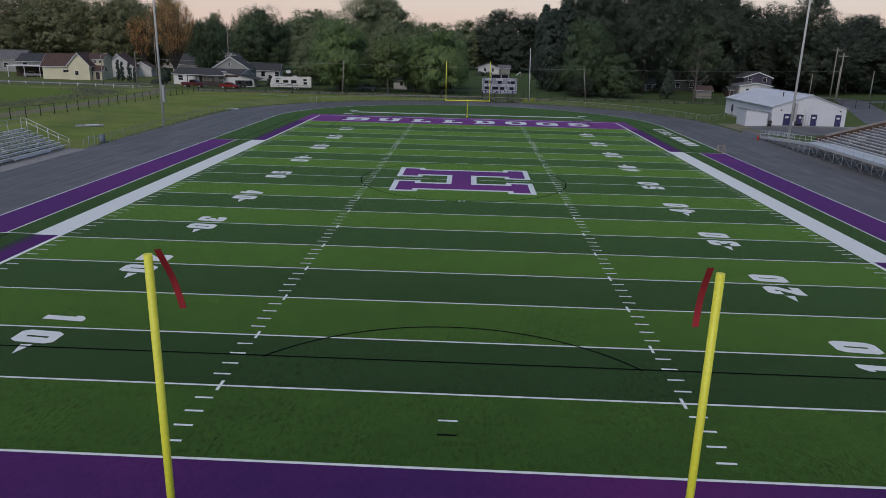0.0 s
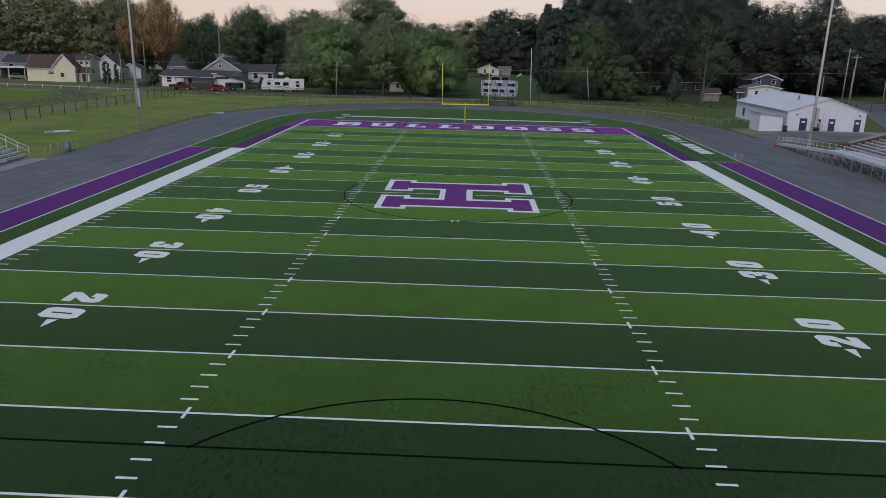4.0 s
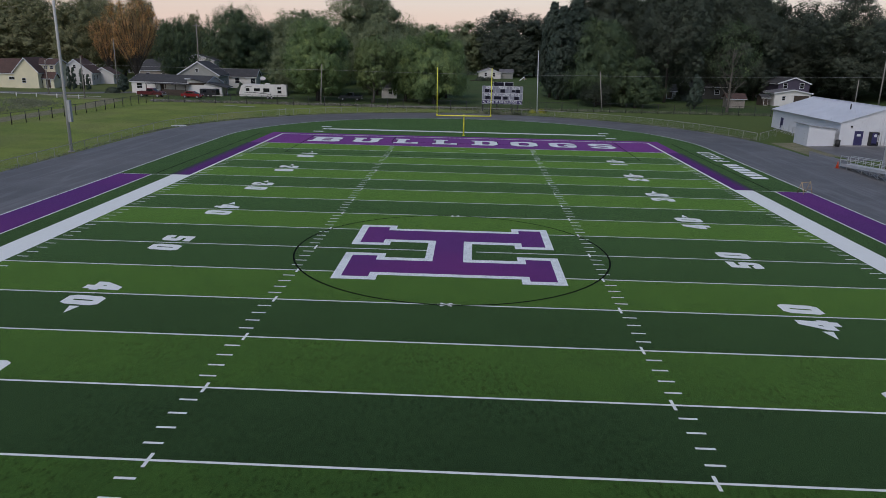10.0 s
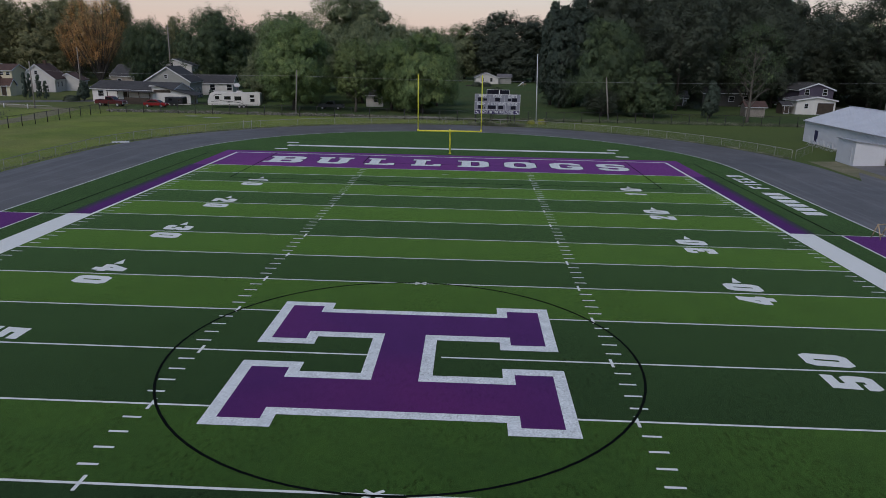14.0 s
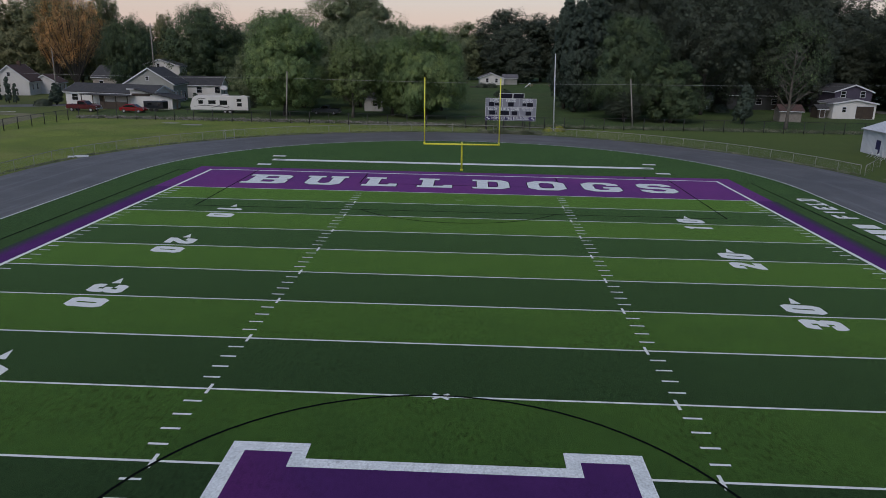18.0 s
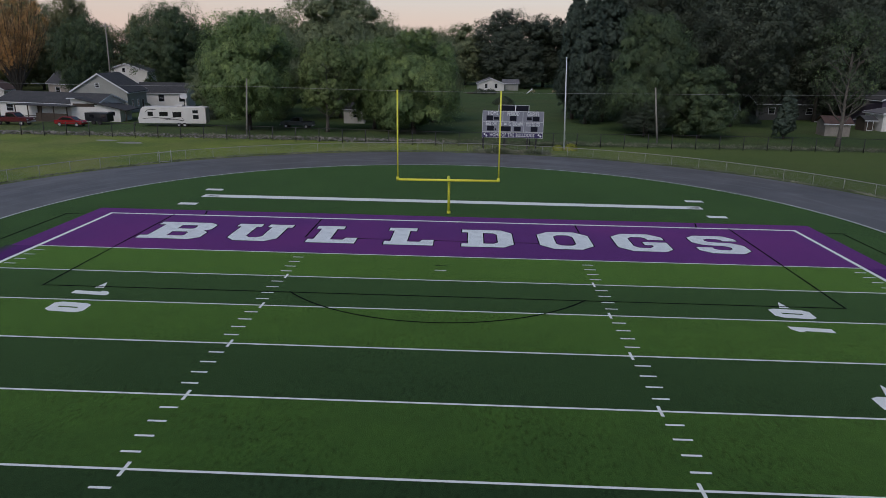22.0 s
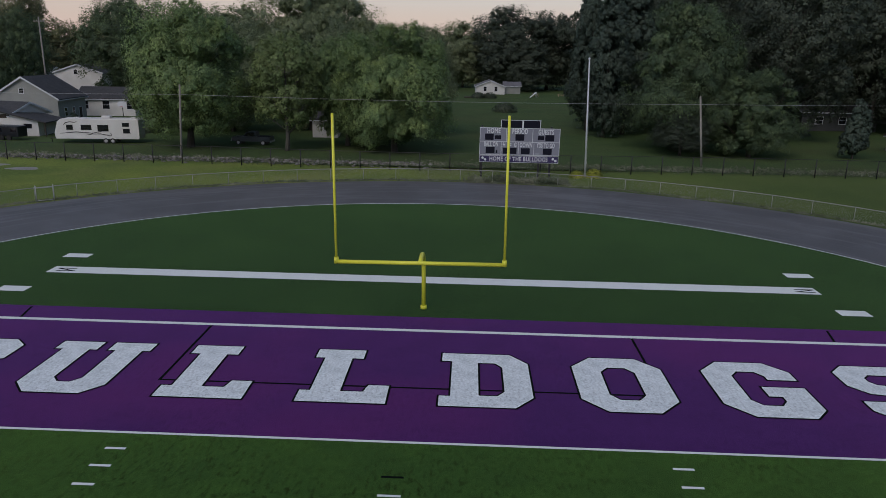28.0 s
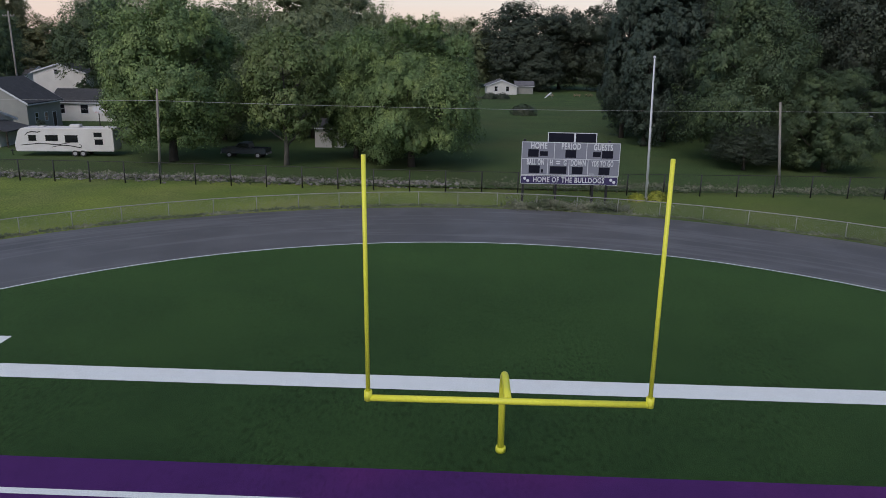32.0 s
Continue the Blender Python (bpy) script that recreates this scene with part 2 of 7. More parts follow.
add = n.new("ShaderNodeMath")
add.operation = "MULTIPLY_ADD"
add.inputs[1].default_value = 0.9
l.new(speck.outputs["Fac"], add.inputs[0])
l.new(size_.outputs[0], add.inputs[2])
edge = n.new("ShaderNodeMapRange")
edge.inputs["From Min"].default_value, edge.inputs["From Max"].default_value = 25.85, 26.65
l.new(add.outputs[0], edge.inputs["Value"])
blend = n.new("ShaderNodeMix")
blend.data_type = "RGBA"
blend.inputs[7].default_value = (0.021, 0.054, 0.016, 1)
l.new(edge.outputs["Result"], blend.inputs[0])
l.new(painted, blend.inputs[6])
l.new(blend.outputs[2], pb.inputs["Base Color"])
BLACK_TURF = surface("black_turf_line", (0.004, 0.006, 0.006), (0.007, 0.010, 0.008), 2.0, 0.95, 45, 0.3, spec=0.03)
ASPHALT = surface("track_asphalt", (0.084, 0.083, 0.085), (0.118, 0.116, 0.117), 0.12, 0.62, 22, 0.4, stain=(0.168, 0.170, 0.176), stain_scale=0.4, stain_amount=0.4, grain=0.28, detail=9.0, wisp=(0.55, (0.215, 0.217, 0.222), 0.38))
FENCE_STEEL = surface("dull_fence_steel", (0.30, 0.305, 0.285), (0.24, 0.245, 0.23), 2.0, 0.7, 20, 0.05, grain=0.2)
CONCRETE = surface("concrete", (0.30, 0.29, 0.28), (0.24, 0.235, 0.23), 0.7, 0.85, 25, 0.2, stain=(0.17, 0.165, 0.16), stain_scale=0.3, grain=0.15)
LAWN = surface("lawn_grass", (0.158, 0.200, 0.043), (0.086, 0.126, 0.032), 0.16, 0.95, 9, 0.6, stain=(0.200, 0.190, 0.078), stain_scale=0.11, stain_amount=0.55, grain=0.45, spec=0.1, sheen=0.1, sheen_tint=(0.8, 1.0, 0.3))
n, l = LAWN.node_tree.nodes, LAWN.node_tree.links
lb_ = n["Principled BSDF"]
dry = lb_.inputs["Base Color"].links[0].from_socket
# Darker, greener grass towards +x; the woods' shade is in this tone.
where, axis, east_shade, green = n.new("ShaderNodeTexCoord"), n.new("ShaderNodeSeparateXYZ"), n.new("ShaderNodeMapRange"), n.new("ShaderNodeMix")
l.new(where.outputs["Object"], axis.inputs["Vector"])
l.new(axis.outputs["X"], east_shade.inputs["Value"])
east_shade.inputs["From Min"].default_value, east_shade.inputs["From Max"].default_value, east_shade.inputs["To Max"].default_value = -8.0, 34.0, 0.85
green.data_type = "RGBA"
green.inputs[7].default_value = (0.044, 0.070, 0.024, 1)
l.new(east_shade.outputs["Result"], green.inputs[0])
l.new(dry, green.inputs[6])
yard, worn = n.new("ShaderNodeMapRange"), n.new("ShaderNodeMix")
l.new(axis.outputs["Y"], yard.inputs["Value"])
yard.inputs["From Min"].default_value, yard.inputs["From Max"].default_value, yard.inputs["To Max"].default_value = 98.0, 103.0, 0.65
worn.data_type = "RGBA"
worn.inputs[7].default_value = (0.052, 0.056, 0.034, 1)
l.new(yard.outputs["Result"], worn.inputs[0])
l.new(green.outputs[2], worn.inputs[6])
l.new(worn.outputs[2], lb_.inputs["Base Color"])
GRAVEL = surface("gravel", (0.205, 0.185, 0.115), (0.135, 0.140, 0.070), 0.5, 0.95, 12, 0.4, grain=0.35)
ALUMINIUM = surface("aluminium", (0.64, 0.65, 0.66), (0.54, 0.55, 0.56), 1.5, 0.45, 30, 0.05, metal=0.35, grain=0.1)
POLE_STEEL = surface("pale_pole_steel", (0.50, 0.50, 0.49), (0.43, 0.43, 0.425), 1.0, 0.55, 20, 0.05, grain=0.08)
GALVANISED = surface("galvanised_steel", (0.40, 0.41, 0.42), (0.33, 0.34, 0.35), 2.0, 0.55, 20, 0.05, metal=0.2, grain=0.12)
BLACK_METAL = surface("black_metal", (0.012, 0.012, 0.013), (0.018, 0.018, 0.018), 2.0, 0.5, 30, 0.05)
YELLOW = surface("yellow_paint", (0.76, 0.76, 0.065), (0.70, 0.69, 0.06), 1.2, 0.45, 20, 0.04, grain=0.06)
RED_CLOTH = surface("red_ribbon", (0.30, 0.010, 0.018), (0.22, 0.008, 0.014), 4.0, 0.8, 60, 0.1)
WHITE_PAINT = surface("white_paint", (0.62, 0.645, 0.685), (0.585, 0.61, 0.65), 0.8, 0.55, 14, 0.06, stain=(0.52, 0.53, 0.55), stain_scale=0.5, stain_amount=0.2, grain=0.05)
WHITE_METAL = surface("white_roof_metal", (0.60, 0.63, 0.68), (0.54, 0.57, 0.62), 0.5, 0.4, 14, 0.04, stain=(0.42, 0.44, 0.48), stain_scale=0.3, stain_amount=0.35, grain=0.05)
NAVY = surface("navy_door_paint", (0.032, 0.030, 0.110), (0.026, 0.024, 0.090), 1.5, 0.45, 20, 0.05, grain=0.08)
BROWN_WALL = surface("brown_masonry", (0.105, 0.062, 0.042), (0.080, 0.048, 0.034), 1.5, 0.85, 12, 0.3, grain=0.2)
POLE_WOOD = surface("weathered_pole_wood", (0.270, 0.255, 0.230), (0.205, 0.192, 0.172), 1.0, 0.9, 9, 0.3, stretch=(1, 1, 0.15), grain=0.25)
BARK = surface("bark", (0.062, 0.053, 0.045), (0.044, 0.038, 0.033), 1.5, 0.95, 8, 0.6, stretch=(1, 1, 0.3), grain=0.3)
PALE_BARK = surface("pale_bark", (0.125, 0.115, 0.100), (0.088, 0.080, 0.070), 1.5, 0.95, 8, 0.6, stretch=(1, 1, 0.3), grain=0.3)
LEAF_MAPLE = leafy("maple_leaves", (0.146, 0.222, 0.092), (0.102, 0.162, 0.070), (0.246, 0.322, 0.112))
LEAF_SHADE = leafy("shade_tree_leaves", (0.070, 0.110, 0.057), (0.049, 0.080, 0.045), (0.134, 0.182, 0.078))
LEAF_MID = leafy("hardwood_leaves", (0.168, 0.206, 0.116), (0.127, 0.163, 0.089), (0.239, 0.270, 0.147))
LEAF_DARK = leafy("dark_leaves", (0.058, 0.077, 0.055), (0.043, 0.059, 0.042), (0.092, 0.111, 0.075))
LEAF_YELLOW = leafy("light_green_leaves", (0.138, 0.196, 0.077), (0.106, 0.153, 0.063), (0.198, 0.245, 0.095))
LEAF_PINE = leafy("pine_needles", (0.058, 0.088, 0.069), (0.043, 0.065, 0.052), (0.085, 0.117, 0.088))
# Hardwood leaves with the last sun's warm tint put into the colour.
LEAF_WARM_LIT = leafy("warm_lit_leaves", (0.158, 0.172, 0.090), (0.126, 0.146, 0.076), (0.225, 0.205, 0.098))
# Brownish leaves; the orange of the low sun is painted into them.
LEAF_GLOW = leafy("sunset_glow_leaves", (0.520, 0.290, 0.120), (0.370, 0.265, 0.145), (0.660, 0.330, 0.100))
WEED = leafy("weeds", (0.080, 0.100, 0.052), (0.058, 0.076, 0.040), (0.230, 0.230, 0.175))
BUSH_GOLD = leafy("golden_shrub", (0.26, 0.29, 0.04), (0.18, 0.21, 0.035), (0.36, 0.36, 0.05))
SIDING_YELLOW = surface("pale_yellow_siding", (0.68, 0.64, 0.46), (0.61, 0.58, 0.42), 0.6, 0.7, 10, 0.08, grain=0.06)
SIDING_WHITE = surface("white_siding", (0.66, 0.66, 0.65), (0.58, 0.58, 0.57), 0.6, 0.7, 10, 0.08, grain=0.06)
SIDING_GREY = surface("grey_siding", (0.30, 0.31, 0.29), (0.25, 0.26, 0.25), 0.6, 0.7, 10, 0.08, grain=0.06)
SIDING_TIMBER = surface("grey_brown_timber_siding", (0.062, 0.064, 0.064), (0.048, 0.050, 0.051), 0.6, 0.8, 10, 0.1, grain=0.12)
SIDING_DARK = surface("dark_plum_siding", (0.066, 0.055, 0.088), (0.053, 0.044, 0.073), 0.6, 0.7, 10, 0.08, grain=0.06)
SHINGLE_DARK = surface("charcoal_shingles", (0.040, 0.042, 0.046), (0.056, 0.057, 0.060), 1.2, 0.9, 7, 0.4, grain=0.3)
SHINGLE_BROWN = surface("brown_shingles", (0.095, 0.055, 0.045), (0.070, 0.042, 0.036), 1.2, 0.9, 7, 0.4, grain=0.3)
SHINGLE_GREY = surface("grey_shingles", (0.15, 0.15, 0.16), (0.11, 0.11, 0.12), 1.2, 0.9, 7, 0.4, grain=0.3)
TAN_BOARD = surface("tan_board", (0.290, 0.262, 0.235), (0.235, 0.212, 0.190), 1.2, 0.8, 9, 0.2, grain=0.15)
DARK_WOOD = surface("dark_wood", (0.060, 0.045, 0.034), (0.044, 0.034, 0.027), 1.5, 0.85, 9, 0.2, grain=0.2)
CAR_RED = surface("red_car_paint", (0.26, 0.012, 0.016), (0.23, 0.010, 0.014), 1.0, 0.25, 30, 0.0, grain=0.04)
CAR_MAROON = surface("maroon_car_paint", (0.095, 0.012, 0.016), (0.080, 0.010, 0.013), 1.0, 0.28, 30, 0.0, grain=0.04)
CAR_DARK = surface("dark_car_paint", (0.014, 0.017, 0.022), (0.011, 0.013, 0.017), 1.0, 0.3, 30, 0.0, grain=0.04)
CAR_TEAL = surface("dark_blue_grey_car_paint", (0.040, 0.055, 0.068), (0.034, 0.046, 0.058), 1.0, 0.3, 30, 0.0, grain=0.04)
CAR_SILVER = surface("silver_car_paint", (0.35, 0.36, 0.37), (0.30, 0.31, 0.32), 1.0, 0.3, 30, 0.0, metal=0.4, grain=0.04)
RUBBER = surface("rubber", (0.014, 0.014, 0.014), (0.020, 0.020, 0.020), 3.0, 0.8, 30, 0.1)
DARK_GLASS = surface("dark_window_glass", (0.010, 0.012, 0.015), (0.014, 0.016, 0.020), 1.0, 0.08, 30, 0.0, grain=0.0)
BOARD_GREY = surface("scoreboard_grey", (0.225, 0.238, 0.285), (0.198, 0.210, 0.255), 0.8, 0.75, 16, 0.05, grain=0.06, spec=0.2)
BOARD_NAVY = surface("scoreboard_navy", (0.030, 0.022, 0.095), (0.024, 0.018, 0.078), 0.8, 0.6, 16, 0.05, grain=0.06)
BOARD_BLACK = surface("scoreboard_display", (0.010, 0.011, 0.020), (0.013, 0.014, 0.024), 2.0, 0.85, 30, 0.0, grain=0.1, spec=0.12)
ORANGE = surface("orange_plastic", (0.62, 0.070, 0.020), (0.50, 0.055, 0.016), 2.0, 0.5, 30, 0.05)
PLASTIC_BLUE = surface("blue_grey_plastic", (0.17, 0.22, 0.27), (0.14, 0.18, 0.22), 2.0, 0.5, 30, 0.05)
TIMBER_PALE = surface("pale_timber", (0.42, 0.32, 0.20), (0.34, 0.26, 0.17), 2.0, 0.8, 12, 0.15, stretch=(1, 1, 0.3))


# ---- building helpers ----
def bm_box(bm, x0, y0, z0, x1, y1, z1, m=None):
    vs = [bm.verts.new((x, y, z)) for x in (x0, x1) for y in (y0, y1) for z in (z0, z1)]
    for f in ((0, 1, 3, 2), (4, 6, 7, 5), (0, 4, 5, 1), (2, 3, 7, 6), (0, 2, 6, 4), (1, 5, 7, 3)):
        bm.faces.new([vs[i] for i in f])
    if m is not None:
        for v in vs:
            v.co = m @ v.co
    return vs


def bm_tube(bm, points, radii, sides=8, cap=True):
    """A tube through points; radii may be one number."""
    points = [Vector(p) for p in points]
    if isinstance(radii, (int, float)):
        radii = [radii] * len(points)
    rings, side = [], None
    for i, p in enumerate(points):
        d = (points[min(i + 1, len(points) - 1)] - points[max(i - 1, 0)]).normalized()
        if side is None:
            side = d.orthogonal().normalized()
        side = (side - d * side.dot(d)).normalized()
        up = d.cross(side)
        rings.append([bm.verts.new(p + (side * math.cos(a) + up * math.sin(a)) * radii[i]) for a in (k * 2 * math.pi / sides for k in range(sides))])
    for a, b in zip(rings, rings[1:]):
        for k in range(sides):
            f = bm.faces.new((a[k], a[(k + 1) % sides], b[(k + 1) % sides], b[k]))
            f.smooth = sides > 5
    if cap:
        bm.faces.new(rings[0][::-1])
        bm.faces.new(rings[-1])


def bm_prism(bm, outline, lo, hi, axis="z", m=None):
    """A closed outline (u, v) pushed from lo to hi along an axis."""
    def at(u, v, w):
        return {"z": (u, v, w), "y": (u, w, v), "x": (w, u, v)}[axis]
    a = [bm.verts.new(at(u, v, lo)) for u, v in outline]
    b = [bm.verts.new(at(u, v, hi)) for u, v in outline]
    bm.faces.new(a)
    bm.faces.new(b[::-1])
    for i in range(len(a)):
        j = (i + 1) % len(a)
        bm.faces.new((a[j], a[i], b[i], b[j]))
    if m is not None:
        for v in a + b:
            v.co = m @ v.co


def mesh_of(name, bm, material, bevel=0.0):
    if bevel:
        bmesh.ops.bevel(bm, geom=bm.edges[:], offset=bevel, segments=1, affect="EDGES")
    bmesh.ops.recalc_face_normals(bm, faces=bm.faces[:])
    me = bpy.data.meshes.new(name)
    bm.to_mesh(me)
    bm.free()
    me.materials.append(material)
    return me


def thing(name, label, category, m=None, group="", kind=""):
    ob = new(name)
    if m is not None:
        ob.matrix_basis = m
    return tagged(ob, label, category, group, kind)


def part(name, bm, material, parent, label="", bevel=0.0):
    ob = new(name, bm if isinstance(bm, bpy.types.Mesh) else mesh_of(name, bm, material, bevel))
    ob.parent = parent
    return tagged(ob, label)


def whole(name, bm, material, label, category, m=None, group="", kind="", bevel=0.0):
    ob = new(name, bm if isinstance(bm, bpy.types.Mesh) else mesh_of(name, bm, material, bevel))
    if m is not None:
        ob.matrix_basis = m
    return tagged(ob, label, category, group, kind)


def box_part(name, size, material, parent, label="", bevel=0.0):
    bm = bmesh.new()
    bm_box(bm, *size)
    return part(name, bm, material, parent, label, bevel)


def tube_part(name, points, radii, material, parent, label="", sides=8):
    bm = bmesh.new()
    bm_tube(bm, points, radii, sides)
    return part(name, bm, material, parent, label)


def flat(name, loops, material, parent, z, at=None, label="", grow=0.0):
    """A flat painted shape from closed loops (the first outside, the rest holes), lying at height z."""
    cu = bpy.data.curves.new(name, "CURVE")
    cu.dimensions, cu.fill_mode, cu.offset = "2D", "BOTH", grow
    for loop in loops:
        sp = cu.splines.new("POLY")
        sp.points.add(len(loop) - 1)
        for p, (x, y) in zip(sp.points, loop):
            p.co = (x, y, 0, 1)
        sp.use_cyclic_u = True
    tmp = bpy.data.objects.new(name, cu)
    me = bpy.data.meshes.new_from_object(tmp)
    bpy.data.objects.remove(tmp)
    bpy.data.curves.remove(cu)
    me.materials.clear()
    me.materials.append(material)
    ob = new(name, me)
    ob.parent = parent
    ob.matrix_basis = (at or Matrix.Identity(4)) @ pose(0, 0, z)
    return tagged(ob, label)


def rect(x0, y0, x1, y1):
    return [(x0, y0), (x1, y0), (x1, y1), (x0, y1)]


def ribbon(points, width):
    """A closed loop that follows a line at a constant width."""
    ps = [Vector(p).to_2d() if len(p) == 3 else Vector(p) for p in points]
    left, right = [], []
    for i, p in enumerate(ps):
        d = (ps[min(i + 1, len(ps) - 1)] - ps[max(i - 1, 0)]).normalized()
        n = Vector((-d.y, d.x)) * width / 2
        left.append(tuple(p + n))
        right.append(tuple(p - n))
    return left + right[::-1]


# ---- plan ----
YD = 0.9144
GOAL, END, SIDE, HASH = 50 * YD, 60 * YD, 24.384, 8.128
BEND, INNER, OUTER, FENCE = 50.8, 31.0, 41.3, 42.2


def past_track(x, y):
    """How far a place lies outside the track's outer edge."""
    return math.hypot(x, max(abs(y) - BEND, 0)) - OUTER


def height(x, y):
    """The ground's height: level round the field, a slight bank beyond the track."""
    d = past_track(x, y)
    if d < 0:
        return -0.05
    s = min(d / 14, 1)
    return -0.02 + 0.30 * s * s * (3 - 2 * s) * (1 if y > 40 or x < 0 else max(0, min(1, (y - 15) / 25)))


def stadium(r, n=48):
    """The outline of the track at the distance r from its middle line, anticlockwise."""
    up = [(r * math.cos(a), BEND + r * math.sin(a)) for a in (math.pi * k / n for k in range(n + 1))]
    return up + [(-x, -y) for x, y in up]


def grid_mesh(name, xs, ys, zf, material):
    verts = [(x, y, zf(x, y)) for y in ys for x in xs]
    w = len(xs)
    faces = [(j * w + i, j * w + i + 1, (j + 1) * w + i + 1, (j + 1) * w + i) for j in range(len(ys) - 1) for i in range(w - 1)]
    me = bpy.data.meshes.new(name)
    me.from_pydata(verts, [], faces)
    me.materials.append(material)
    return me


fine_xs = [i * 3.0 for i in range(-46, 47)]
fine_ys = [i * 3.0 for i in range(-30, 61)]
far = [1.25 ** k * 6 for k in range(1, 26)]
xs = [fine_xs[0] - v for v in far[::-1]] + fine_xs + [fine_xs[-1] + v for v in far]
ys = [fine_ys[0] - v for v in far[::-1]] + fine_ys + [fine_ys[-1] + v for v in far]
ground = tagged(new("ground", grid_mesh("ground", xs, ys, height, LAWN)), "patchy green lawn with dry yellowish spots", "lawn", kind="structure")

track = tagged(new("track"), "worn dark grey asphalt running track round the field", "running track", kind="structure")
flat("asphalt", [stadium(OUTER), stadium(INNER - 0.05)], ASPHALT, track, 0.0)
flat("inner_kerb_line", [stadium(INNER + 0.06), stadium(INNER - 0.06)], WHITE_TURF, track, 0.012, label="thin white line along the inner edge")

# ---- the field: turf panels, paint, lines ----
field = tagged(new("football_field"), "artificial turf football field in alternating light and dark green stripes", "football field", kind="structure")
flat("infield_turf", [stadium(INNER - 0.05)], TURF_PLAIN, field, 0.004)
for k in range(-10, 10):
    band = k if k >= 0 else -k - 1
    flat("turf_panel", [rect(-SIDE, k * 5 * YD, SIDE, (k + 1) * 5 * YD)], TURF_DARK if band % 2 == 0 else TURF_LIGHT, field, 0.008,
         label="dark green turf stripe" if band % 2 == 0 else "light green turf stripe")
# purple surround and end zones
for s in (-1, 1):
    flat("end_zone", [rect(-26.0, s * (GOAL), 26.0, s * 56.5)] if s > 0 else [rect(-26.0, -56.5, 26.0, -GOAL)], PURPLE, field, 0.008, label="purple turf end zone")
    for e in (-1, 1):
        flat("side_border", [rect(min(s * SIDE, s * 26.3), min(e * 22.55, e * GOAL), max(s * SIDE, s * 26.3), max(e * 22.55, e * GOAL))], PURPLE_FADE, field, 0.008, label="purple border strip")
    flat("coaches_box", [rect(min(s * SIDE, s * 26.1), -22.55, max(s * SIDE, s * 26.1), 22.55)], WHITE_TURF, field, 0.008, label="wide white sideline strip")
    flat("team_area", [rect(min(s * 27.9, s * 30.94), -22.3, max(s * 27.9, s * 30.94), 22.3)], PURPLE_SIDE, field, 0.008, label="deep violet team area")
    for x in (27.9,):
        flat("team_area_line", [rect(s * x - 0.06, -22.36, s * x + 0.06, 22.36)], WHITE_TURF, field, 0.014)
    for e in (-1, 1):
        flat("team_area_line", [rect(min(s * 26.1, s * 30.94), e * 22.36 - 0.05, max(s * 26.1, s * 30.94), e * 22.36 + 0.05)], WHITE_TURF, field, 0.013)
    # boundary lines
    flat("sideline", [rect(s * SIDE - 0.13, -END, s * SIDE + 0.13, END)], WHITE_TURF, field, 0.015)
    flat("end_line", [rect(-SIDE - 0.13, s * END - 0.13, SIDE + 0.13, s * END + 0.13)], WHITE_TURF, field, 0.017)
    flat("goal_line", [rect(-SIDE, s * GOAL - 0.06, SIDE, s * GOAL + 0.06)], WHITE_TURF, field, 0.017)
LINE = 0.11
for k in range(-9, 10):
    loops = [rect(-SIDE, k * 5 * YD - LINE / 2, SIDE, k * 5 * YD + LINE / 2)]
    if k in (-1, 0, 1):
        gap = 1.45 if k == 0 else 5.9
        loops = [rect(-SIDE, k * 5 * YD - LINE / 2, -gap, k * 5 * YD + LINE / 2), rect(gap, k * 5 * YD - LINE / 2, SIDE, k * 5 * YD + LINE / 2)]
    flat("yard_line", loops, WHITE_TURF, field, 0.013)


def shared(name, ob, places):
    for x, y in places:
        o = ob.copy()
        scene.collection.objects.link(o)
        o.location = (x, y, ob.location.z)
    bpy.data.objects.remove(ob)


ticks = [(y, n) for n in range(-49, 50) for y in (n * YD,) if n % 5]
shared("hash_mark", flat("hash_mark", [rect(-0.31, -0.055, 0.31, 0.055)], WHITE_TURF, field, 0.013), [(s * 8.37, y) for s in (-1, 1) for y, n in ticks])
shared("hash_cross", flat("hash_cross", [rect(-0.058, -0.37, 0.058, 0.37)], WHITE_TURF, field, 0.016), [(s * HASH, n * 5 * YD) for s in (-1, 1) for n in range(-9, 10)])
shared("sideline_tick", flat("sideline_tick", [rect(-0.33, -0.05, 0.33, 0.05)], WHITE_TURF, field, 0.013), [(s * 23.75, y) for s in (-1, 1) for y, n in ticks])
# kick-off crosses at the forty yard lines, conversion dashes
for e in (-1, 1):
    for turn in (35, -35):
        flat("kickoff_mark", [rect(-0.34, -0.06, 0.34, 0.06)], WHITE_TURF, field, 0.018 + 0.001 * (turn > 0), pose(0, e * 10 * YD, 0, 0, 0, turn))
    flat("conversion_mark", [rect(-0.32, e * 42.97 - 0.05, 0.32, e * 42.97 + 0.05)], WHITE_TURF, field, 0.014)
    flat("penalty_spot", [rect(-0.32, e * 43.85 - 0.05, 0.32, e * 43.85 + 0.05)], BLACK_TURF, field, 0.014)
# thin black lines of a second pitch
BL = 0.10


def black(points, z=0.0195):
    flat("black_line", [ribbon(points, BL)], BLACK_TURF, field, z, label="thin black pitch line")


